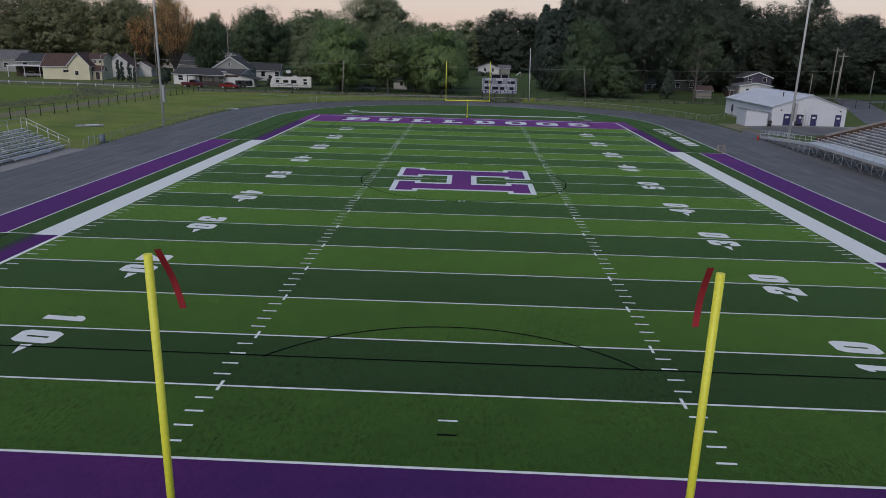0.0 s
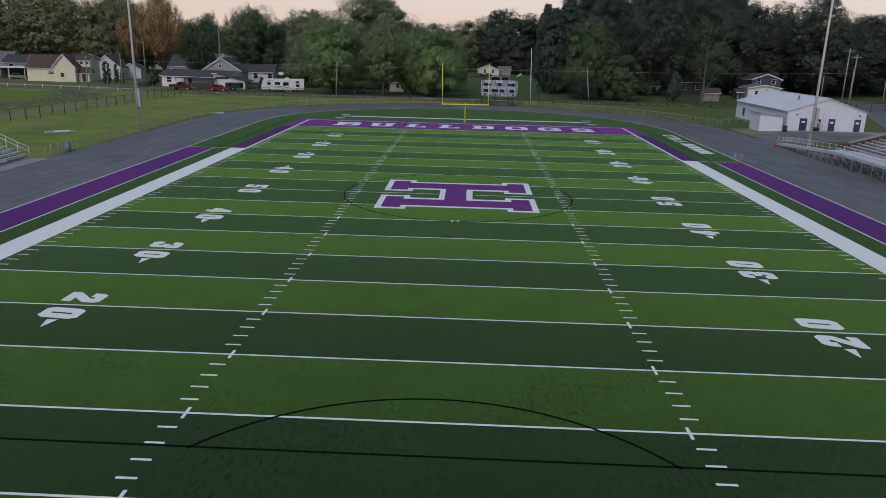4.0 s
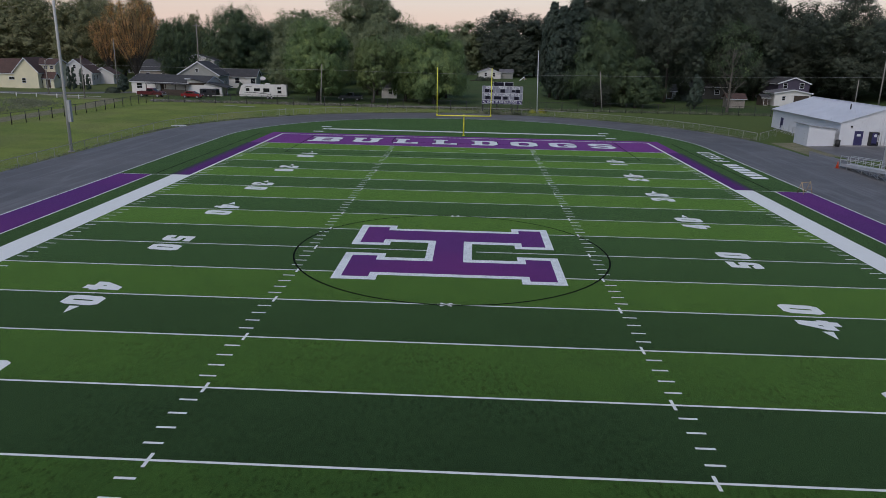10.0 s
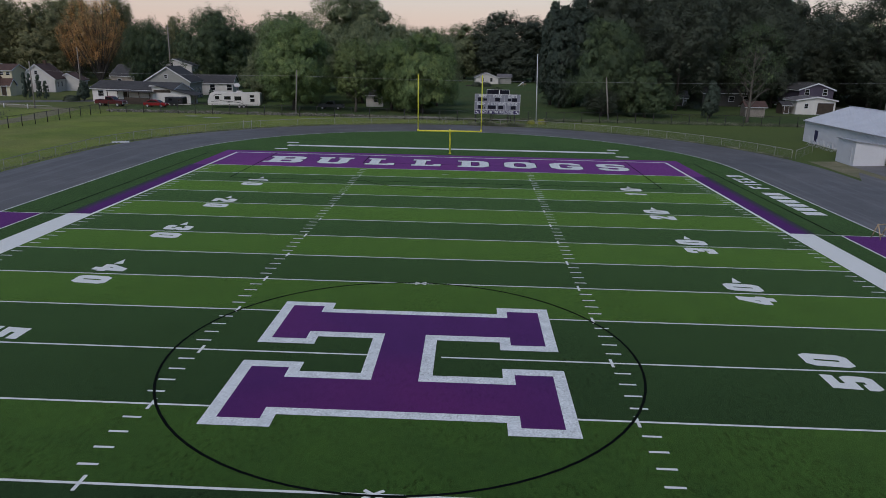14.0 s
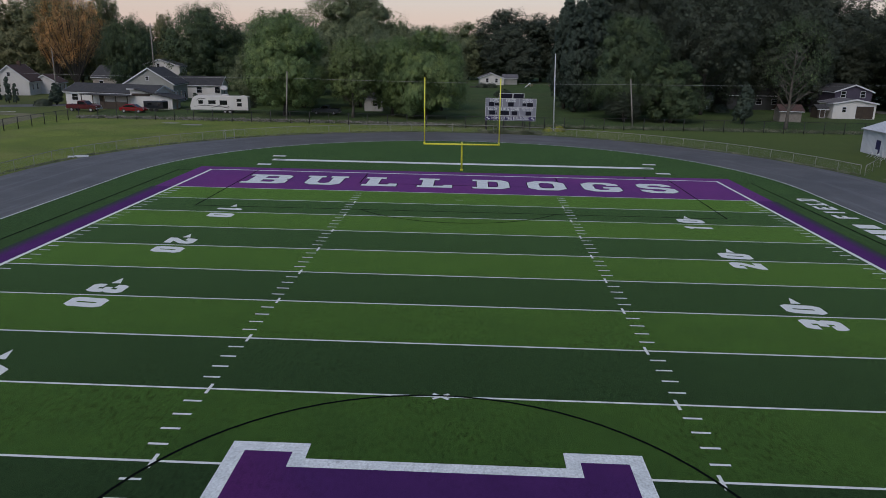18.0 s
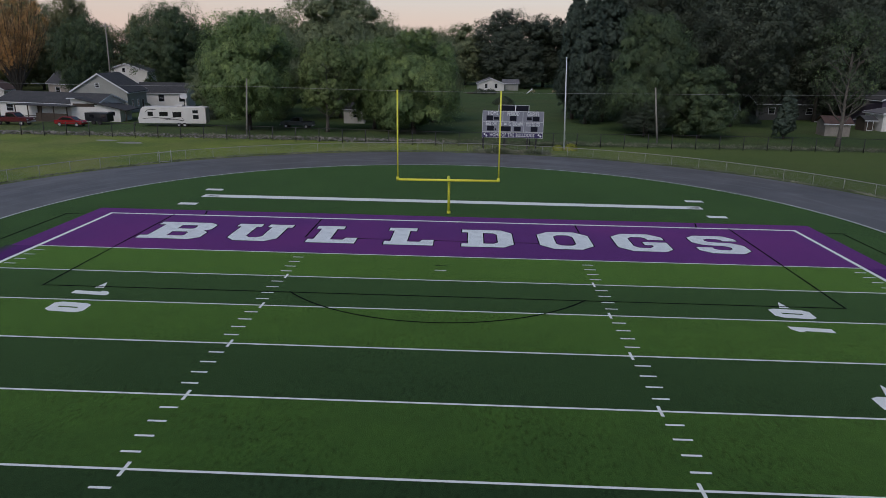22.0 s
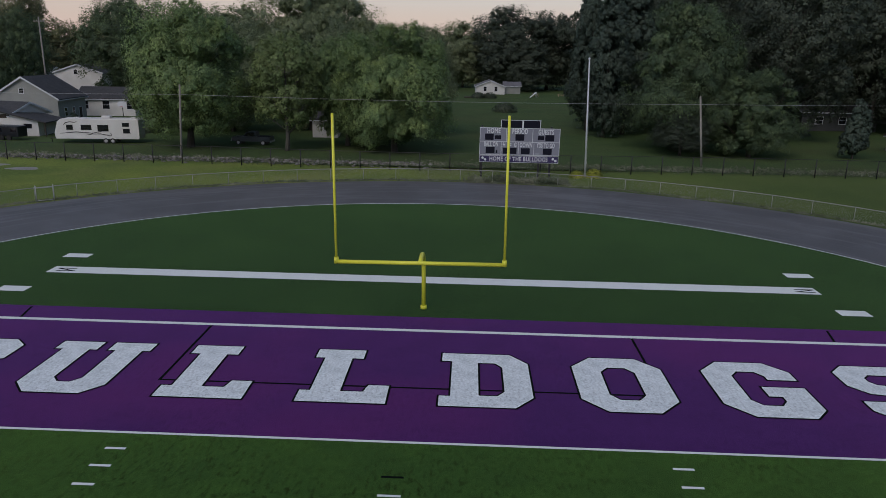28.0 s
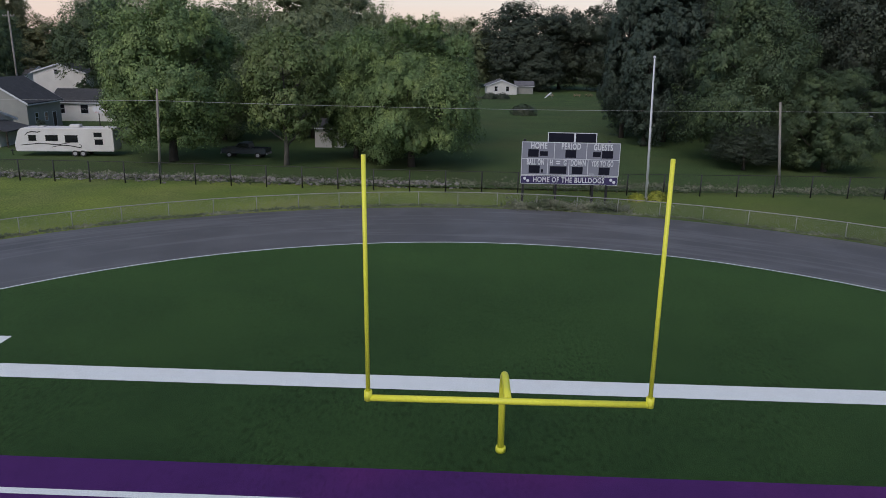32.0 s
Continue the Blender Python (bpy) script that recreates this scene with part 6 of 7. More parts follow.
tube_part("hitch", [(-5.2, 0, 0.6), (-6.4, 0, 0.5)], 0.06, BLACK_METAL, rv)
tube_part("hitch_jack", [(-6.2, 0, 0.0), (-6.2, 0, 0.7)], 0.05, BLACK_METAL, rv)
bh = thing("basketball_hoop", "basketball hoop with a white fan-shaped backboard", "basketball hoop", pose(-47.8, 128.0, height(-47, 128)))
tube_part("pole", [(0, 0, 0), (0, 0, 3.3)], 0.06, BLACK_METAL, bh)
bm = bmesh.new()
bm_prism(bm, [(0.7 * math.cos(a), 3.5 + 0.45 * math.sin(a)) for a in (2 * math.pi * k / 16 for k in range(16))], -0.14, -0.1, "y")
part("backboard", bm, WHITE_PAINT, bh)
tube_part("hoop", [(0.22 * math.cos(a), -0.38 + 0.22 * math.sin(a), 3.2) for a in (2 * math.pi * k / 12 for k in range(13))], 0.012, ORANGE, bh, sides=5)

# ---- road, path, ball field, post fence ----
road = tagged(new("road"), "grey town road along the houses", "road", kind="structure")
flat("road_surface", [ribbon([(-190, 122), (-120, 114.5), (-94, 112.5), (-76, 122), (-70, 138), (-72, 150)], 6.0)], ASPHALT, road, 0.30)
flat("road_surface", [ribbon([(72, 62), (92, 112), (98, 128), (80, 175)], 7.0)], ASPHALT, road, 0.305)
flat("road_surface", [ribbon([(95.5, 122), (180, 128)], 7.0)], ASPHALT, road, 0.30)
path = tagged(new("gravel_path"), "brown gravel path behind the black fence", "path", kind="structure")
flat("gravel_surface", [ribbon([(-69, 0), (-67.5, 40), (-66.4, 62), (-66.8, 84), (-70, 101)], 4.0)], GRAVEL, path, 0.295)
flat("gravel_surface", [ribbon([(-70, 101), (-80, 104), (-92, 113)], 3.5)], GRAVEL, path, 0.291)
BALLFIELD = surface("bright_ball_field_grass", (0.135, 0.195, 0.038), (0.108, 0.165, 0.032), 0.1, 0.95, 14, 0.6, grain=0.35, spec=0.1)
ball = tagged(new("ball_field"), "bright green mown ball field", "grass field", kind="structure")
flat("mown_grass", [[(-150, 20), (-78, 20), (-77, 66), (-80, 84), (-88, 93), (-110, 99), (-150, 103)]], BALLFIELD, ball, 0.288)
# Rough yard grass, darkened in colour for the shade of the trees.
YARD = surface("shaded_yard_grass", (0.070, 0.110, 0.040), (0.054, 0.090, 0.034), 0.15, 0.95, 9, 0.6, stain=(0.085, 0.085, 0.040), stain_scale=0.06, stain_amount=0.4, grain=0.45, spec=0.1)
yard = tagged(new("back_yards"), "unmown back yard grass behind the fence, tree shade in its darker tone", "grass", kind="structure")
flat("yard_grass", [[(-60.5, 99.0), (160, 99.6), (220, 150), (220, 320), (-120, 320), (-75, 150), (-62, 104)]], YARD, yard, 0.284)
pf = thing("post_and_rail_fence", "low white-topped post and rail fence along the road", "fence")
pts = [(-150, 108.5), (-118, 106.5), (-96, 104.0), (-82, 101.5), (-72, 99.5)]
for a, b in zip(pts, pts[1:]):
    za, zb3 = height(*a), height(*b)
    tube_part("rail", [(*a, za + 0.62), (*b, zb3 + 0.62)], 0.03, SIDING_WHITE, pf, sides=6)
    n = max(1, round(math.hypot(b[0] - a[0], b[1] - a[1]) / 4.5))
    for k in range(n):
        x, y = a[0] + (b[0] - a[0]) * k / n, a[1] + (b[1] - a[1]) * k / n
        tube_part("post", [(x, y, za - 0.1), (x, y, za + 0.8)], 0.1, SIDING_WHITE, pf, "pale round post", sides=8)

# ---- plants ----
rng = np.random.default_rng(7)


def leaf_mesh(name, centres, outs, sizes, material, cores=()):
    """Many small folded leaf clumps, each a bent diamond of two faces; cores are smooth inner masses (centre, radii)."""
    n = len(centres)
    d = outs + rng.normal(0, 0.30, (n, 3))
    d /= np.linalg.norm(d, axis=1)[:, None] + 1e-9
    r = rng.normal(0, 1, (n, 3))
    u = np.cross(d, r)
    u /= np.linalg.norm(u, axis=1)[:, None] + 1e-9
    v = np.cross(d, u)
    s = sizes[:, None]
    a, b = centres - u * s * 0.62, centres + u * s * 0.62
    c, e = centres + v * s * 0.42 - d * s * 0.14, centres - v * s * 0.42 - d * s * 0.14
    verts = np.stack([a, c, b, e], 1).reshape(-1, 3)
    soft = outs / (np.linalg.norm(outs, axis=1)[:, None] + 1e-9) + rng.normal(0, 0.06, (n, 3)) + d * 0.14
    soft = np.repeat(soft, 4, 0)
    idx = np.arange(n)[:, None] * 4
    loops = np.concatenate([idx, idx + 2, idx + 1, idx, idx + 3, idx + 2], 1).reshape(-1)
    for centre, radii in cores:
        base = len(verts)
        wob = 1 + rng.normal(0, 0.09, len(BALL_V))
        verts = np.concatenate([verts, centre + BALL_V * wob[:, None] * radii])
        soft = np.concatenate([soft, BALL_V])
        loops = np.concatenate([loops, (BALL_F + base).ravel()])
    soft = soft / (np.linalg.norm(soft, axis=1)[:, None] + 1e-9)
    tris = len(loops) // 3
    me = bpy.data.meshes.new(name)
    me.vertices.add(len(verts))
    me.vertices.foreach_set("co", verts.ravel())
    me.loops.add(3 * tris)
    me.loops.foreach_set("vertex_index", loops.astype(np.int32))
    me.polygons.add(tris)
    me.polygons.foreach_set("loop_start", np.arange(0, 3 * tris, 3, dtype=np.int32))
    me.polygons.foreach_set("loop_total", np.full(tris, 3, dtype=np.int32))
    me.update(calc_edges=True)
    me.normals_split_custom_set_from_vertices(soft.tolist())
    me.materials.append(material)
    return me


ball_bm = bmesh.new()
bmesh.ops.create_icosphere(ball_bm, subdivisions=2, radius=1.0)
BALL_V = np.array([v.co[:] for v in ball_bm.verts])
BALL_F = np.array([[v.index for v in f.verts] for f in ball_bm.faces])
ball_bm.free()


def on_sphere(n):
    p = rng.normal(0, 1, (n, 3))
    return p / np.linalg.norm(p, axis=1)[:, None]


def spiral(n):
    """n directions spread evenly over the sphere, each a little off."""
    k = np.arange(n) + 0.5
    z = 1 - 2 * k / n
    a = k * 2.39996 + rng.uniform(0, 6.28)
    p = np.stack([np.cos(a) * np.sqrt(1 - z * z), np.sin(a) * np.sqrt(1 - z * z), z], 1) + rng.normal(0, 0.14, (n, 3))
    return p / np.linalg.norm(p, axis=1)[:, None]


def broad_crown(name, wide, low, tall, leaf, material, boughs=34, tufts=18, per=44, droop=0.0, gaps=0.0, taper=0.0, reach=0.71, boxy=2.0, plume=1.0):
    """A crown of overlapping boughs between the heights low and tall; each bough carries separate tufts with gaps between them, each tuft its leaves."""
    mid, half = (low + tall) / 2, (tall - low) / 2
    span = min(wide, tall - low) / 2
    stretch_z = max(1.0, min(1.5, half / (wide / 2)))
    cs, os_, ss, cores = [], [], [], []
    ph = rng.uniform(0, 6.28, 4)
    up_ = np.array([0.0, 0.0, 1.0])
    for d in spiral(boughs):
        d = d / (abs(math.hypot(d[0], d[1])) ** boxy + abs(d[2]) ** boxy) ** (1 / boxy)
        az = math.atan2(d[1], d[0])
        env = 1 + 0.13 * math.sin(2 * az + ph[0]) + 0.10 * math.sin(3 * az + 3 * d[2] + ph[1]) + 0.10 * math.sin(5 * d[2] + az + ph[2])
        r = reach * rng.uniform(0.86, 1.16) * env
        up = (d[2] + 1) / 2
        slim = 1 - taper * up
        rad = span * rng.choice((0.18, 0.25, 0.33, 0.41)) * rng.uniform(0.88, 1.1) * (1 - 0.55 * taper * up) * (34 / boughs) ** 0.35
        c = np.array([d[0] * wide / 2 * r * slim, d[1] * wide / 2 * r * slim, mid + d[2] * half * min(r * 1.08, 1 - rad / half * 0.8)])
        radii = np.array([1.0, 1.0, 0.85 * stretch_z]) * rad
        if not gaps:
            cores.append((c - d * rad * 0.45, radii * 0.36))
        # tufts spread evenly over the outer and upper side of the bough
        q1 = spiral(tufts * 2)
        order = np.argsort(-(q1 @ (d / np.linalg.norm(d) * 0.7 + up_ * 0.6)))[:int(tufts * 1.35)]
        q1 = q1[order]
        nt = len(q1)
        tc = c + q1 * radii * rng.uniform(0.72, 1.08, nt)[:, None]
        tr = rad * rng.uniform(0.24, 0.47, nt) * (12 / tufts) ** 0.4
        lean = q1 * 0.55 + up_ * 0.65 * plume
        q2 = on_sphere(nt * per)
        big, size = np.repeat(q1, per, 0), np.repeat(tr, per)[:, None]
        along = np.repeat(lean, per, 0)
        q2 = np.where((np.sum(q2 * along, 1) < -0.35)[:, None], -q2, q2)
        u = rng.uniform(0.0, 1.0, nt * per)[:, None]
        p = np.repeat(tc, per, 0) + q2 * size * (0.5 + 0.55 * u) * np.array([1, 1, 0.8]) + along * size * rng.uniform(-0.25, 0.7, nt * per)[:, None]
        o = 0.36 * d / np.linalg.norm(d) + 0.30 * big + 0.62 * q2 + 0.24 * up_
        p[:, 2] -= droop * u[:, 0] * np.maximum(0, np.hypot(p[:, 0], p[:, 1]) / (wide / 2) - 0.45) * half
        # stray sprigs beyond the tufts, and sparse leaves under them
        keep = rng.uniform(0, 1, len(p)) < 0.02
        stray = p[keep] + (big[keep] * 0.35 + on_sphere(int(keep.sum())) * 0.35) * size[keep]
        q3 = on_sphere(nt * per // 3) + 0.3 * d
        q3 /= np.linalg.norm(q3, axis=1)[:, None]
        p = np.concatenate([p, stray, c + q3 * radii * rng.uniform(0.5, 0.8, len(q3))[:, None]])
        o = np.concatenate([o, q2[keep] + up_ * 0.3, q3])
        if gaps:
            keep = rng.uniform(0, 1, len(p)) > gaps
            p, o = p[keep], o[keep]
        cs.append(p)
        os_.append(o)
        ss.append(leaf * rng.uniform(0.6, 1.25, len(p)))
    if not gaps:
        for u in (-0.45, -0.1, 0.25):
            w = wide / 2 * 0.32 * (1 - taper * (u + 1) / 2)
            cores.append((np.array([0, 0, mid + u * half]), np.array([w, w, half * 0.30])))
            q = on_sphere(boughs * tufts * per // 20)
            cs.append(np.array([0, 0, mid + u * half]) + q * np.array([w, w, half * 0.30]) * rng.uniform(1.0, 1.45, len(q))[:, None])
            os_.append(q)
            ss.append(leaf * rng.uniform(0.8, 1.4, len(q)))
    c, o, s = np.concatenate(cs), np.concatenate(os_), np.concatenate(ss)
    keep = c[:, 2] > 0.2
    return leaf_mesh(name, c[keep], o[keep], s[keep], material, cores)


def limbs(name, tall, wide, trunk, material, count=9, start=0.22, twigs=2):
    """A tapered trunk with limbs that fork once or twice."""
    bm = bmesh.new()
    top = tall * 0.72
    spine = [Vector((0.25 * math.sin(k * 1.7) * trunk, 0.25 * math.cos(k * 1.3) * trunk, top * k / 6 - (0.15 if k == 0 else 0))) for k in range(7)]
    bm_tube(bm, spine, [trunk * (1.25 if k == 0 else 1 - 0.78 * k / 6) for k in range(7)], 9)
    for k in range(count):
        z = top * (start + (0.95 - start) * k / count)
        a = k * 2.4 + rng.uniform(-0.3, 0.3)
        ln = wide * 0.5 * rng.uniform(0.55, 0.9) * (1 - 0.45 * z / top)
        rise = rng.uniform(0.5, 1.0) * ln
        p0 = Vector((0, 0, z))
        p1 = p0 + Vector((math.cos(a) * ln * 0.5, math.sin(a) * ln * 0.5, rise * 0.4))
        p2 = p0 + Vector((math.cos(a + 0.15) * ln, math.sin(a + 0.15) * ln, rise))
        r = trunk * 0.42 * (1 - 0.6 * z / top)
        bm_tube(bm, [p0, p1, p2], [r, r * 0.65, r * 0.2], 6)
        for j in range(twigs):
            b = a + rng.uniform(-1.0, 1.0)
            q = p1.lerp(p2, rng.uniform(0, 0.8))
            e = q + Vector((math.cos(b), math.sin(b), rng.uniform(0.2, 1.0))) * ln * 0.4
            bm_tube(bm, [q, (q + e) / 2 + Vector((0, 0, 0.1)), e], [r * 0.4, r * 0.28, r * 0.08], 5)
    return mesh_of(name, bm, material)


def vase_tree(wide, tall):
    """A thin-branched tree of upswept limbs: sparse leaves along the twigs, low-sun orange put into their colour.
    Returns crown and trunk meshes.
    """
    bm = bmesh.new()
    fork = tall * 0.16
    bm_tube(bm, [(0, 0, -0.15), (0.1, 0, fork * 0.5), (0, 0.1, fork)], [0.42, 0.34, 0.30], 9)
    cs, os_ = [], []
    for k in range(30):
        az, out = k * 2.4 + rng.uniform(-0.3, 0.3), wide / 2 * math.sqrt((k + 0.5) / 30) * rng.uniform(0.85, 1.05)
        top = tall * (1.0 - 0.30 * (out / wide * 2) ** 2) * rng.uniform(0.90, 1.0)
        side = Vector((math.cos(az), math.sin(az), 0))
        pts = [Vector((0, 0, fork * rng.uniform(0.7, 1.0))), side * out * 0.40 + Vector((0, 0, fork + (top - fork) * 0.30)), side * out * 0.80 + Vector((0, 0, fork + (top - fork) * 0.66)), side * out + Vector((0, 0, top))]
        bm_tube(bm, pts, [0.13, 0.085, 0.05, 0.012], 5)
        for j in range(14):
            u = rng.uniform(0.25, 0.95)
            seg = min(2, int(u * 3))
            q = pts[seg].lerp(pts[seg + 1], u * 3 - seg)
            b = az + rng.uniform(-1.9, 1.9)
            ln = rng.uniform(1.0, 2.6)
            e = q + Vector((math.cos(b) * 0.55, math.sin(b) * 0.55, rng.uniform(0.6, 1.1))) * ln
            bm_tube(bm, [q, (q + e) / 2 + side * 0.12, e], [0.028, 0.02, 0.008], 4)
            n = 44
            v = rng.uniform(0.2, 1.05, n)[:, None]
            cs.append(np.array(q) + (np.array(e) - np.array(q)) * v + rng.normal(0, 0.30, (n, 3)))
            os_.append(np.tile(np.array([math.cos(b) * 0.5, math.sin(b) * 0.5, 0.8]), (n, 1)))
    c, o = np.concatenate(cs), np.concatenate(os_)
    return leaf_mesh("crown", c, o, rng.uniform(0.10, 0.24, len(c)), LEAF_GLOW), mesh_of("trunk", bm, BARK)


def tree_kind(label, wide, tall, crown, trunk):
    g = thing("tree", label, "tree")
    part("trunk", trunk, None, g)
    part("crown", crown, None, g)
    return g, wide, tall


KINDS = {}


def plant(kind, x, y, tall, wide, turn=0.0):
    """A tree of one of the kinds, set to a height and a crown width."""
    if y >= 160 and kind in ("mid_b", "mid_c", "dark_a", "dark_b") and not (kind == "mid_c" and x > -75 and x < -60):
        # Far trees on the left get the leaves with painted-in sun warmth.
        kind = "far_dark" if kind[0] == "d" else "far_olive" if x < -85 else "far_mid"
    g, w, h, used = KINDS[kind]
    m = pose(x, y, height(x, y) - 0.05, 0, 0, turn) @ Matrix.Diagonal((wide / w, wide / w, tall / h, 1))
    if not used:
        KINDS[kind] = (g, wide, tall, True)
        g.matrix_basis = m
        return g
    return copy_thing(g, m)


def kind(key, label, wide, tall, crown, trunk):
    KINDS[key] = (*tree_kind(label, wide, tall, crown, trunk), False)


kind("maple_a", "large full green maple with a broad crown", 15, 16, broad_crown("crown", 15, 0.9, 16, 0.185, LEAF_MAPLE, 40, 13, 112, 0.1, boxy=2.2), limbs("trunk", 16, 15, 0.42, BARK))
kind("maple_b", "large rounded green tree with low branches", 15, 16, broad_crown("crown", 15, 0.1, 16, 0.185, LEAF_MAPLE, 40, 13, 112, 0.25, boxy=2.8, plume=1.5), limbs("trunk", 16, 15, 0.40, BARK))
kind("maple_c", "broad green shade tree with hanging branches", 18, 18, broad_crown("crown", 18, 0.0, 18, 0.195, LEAF_SHADE, 44, 12, 108, 0.15, 0.0, 0.25, boxy=2.6), limbs("trunk", 18, 18, 0.46, BARK))
kind("light_a", "lighter green leafy tree with thin twigs showing", 9, 13, broad_crown("crown", 9, 2.8, 13, 0.20, LEAF_YELLOW, 28, 12, 60, 0.1, 0.12, boxy=2.4), limbs("trunk", 13, 9, 0.28, PALE_BARK, 14, 0.2, 4))
kind("dark_a", "tall dark green hardwood tree", 20, 25, broad_crown("crown", 20, 1.0, 25, 0.29, LEAF_DARK, 38, 11, 80, boxy=2.4), limbs("trunk", 25, 20, 0.5, BARK))
kind("dark_b", "tall dark hardwood with an uneven crown", 20, 25, broad_crown("crown", 20, 1.5, 25, 0.29, LEAF_DARK, 32, 11, 80, 0.0, 0.08, boxy=2.4), limbs("trunk", 25, 20, 0.5, BARK))
kind("canopy", "tall dark hardwood with a high spreading crown", 20, 28, broad_crown("crown", 20, 2.6, 28, 0.29, LEAF_DARK, 38, 11, 80, 0.0, 0.05, boxy=2.4), limbs("trunk", 30, 20, 0.34, BARK, 10, 0.3))
kind("mid_a", "green hardwood tree in a distant row", 20, 22, broad_crown("crown", 20, 0.8, 22, 0.29, LEAF_MID, 40, 11, 80, boxy=2.4), limbs("trunk", 22, 20, 0.45, BARK, 6))
kind("mid_b", "rounded green tree in a distant row", 20, 22, broad_crown("crown", 20, 0.5, 22, 0.29, LEAF_MID, 34, 11, 80, boxy=2.4), limbs("trunk", 22, 20, 0.45, BARK, 6))
kind("mid_c", "full dark green tree behind the houses", 20, 25, broad_crown("crown", 20, 1.0, 25, 0.29, LEAF_MID, 38, 11, 80, boxy=2.4), limbs("trunk", 25, 20, 0.5, BARK))
kind("far_mid", "green hardwood in the distant tree line", 20, 24, broad_crown("crown", 20, 0.5, 24, 0.42, LEAF_MID, 34, 11, 52, boxy=2.4), limbs("trunk", 24, 20, 0.45, BARK, 5))
kind("far_dark", "dark hardwood in the distant tree line", 20, 25, broad_crown("crown", 20, 0.5, 25, 0.42, LEAF_DARK, 34, 11, 52, boxy=2.4), limbs("trunk", 25, 20, 0.5, BARK, 5))
kind("far_olive", "hardwood in the distant tree line, warm low sun in its leaf colour", 20, 24, broad_crown("crown", 20, 0.5, 24, 0.42, LEAF_WARM_LIT, 34, 11, 52, boxy=2.4), limbs("trunk", 24, 20, 0.45, BARK, 5))
kind("pine", "dark green white pine with soft drooping boughs", 10, 22, broad_crown("crown", 10, 0.6, 22, 0.20, LEAF_PINE, 76, 10, 62, 0.2, 0.02, 0.62, 0.72, plume=0.2), limbs("trunk", 20, 3, 0.32, BARK, 4))
kind("spruce", "small dark green spruce tree", 4, 7, broad_crown("crown", 4, 0.2, 7, 0.20, LEAF_PINE, 40, 12, 20, 0.2, 0.0, 0.7, 0.72), limbs("trunk", 6, 1, 0.12, BARK, 3))
kind("shade", "dense dark green round-headed tree", 18, 20, broad_crown("crown", 18, 0.5, 20, 0.26, LEAF_SHADE, 40, 11, 80, 0.1, boxy=2.4), limbs("trunk", 20, 18, 0.42, BARK))
kind("rust", "thin upswept tree with sparse brownish foliage, sunset orange in its leaf colour", 14, 21, *vase_tree(14, 21))
kind("bare", "half-bare tree with pale branching limbs", 12, 16, broad_crown("crown", 12, 4.5, 16, 0.18, LEAF_SHADE, 30, 10, 40, 0.0, 0.74), limbs("trunk", 15, 10, 0.34, PALE_BARK, 20, 0.22, 4))
kind("arborvitae", "dense dark columnar arborvitae", 2, 5, broad_crown("crown", 2.0, 0.1, 5, 0.13, LEAF_PINE, 34, 10, 20, 0.0, 0.0, 0.45, 0.74, boxy=3.0), limbs("trunk", 5, 1, 0.1, BARK, 3))

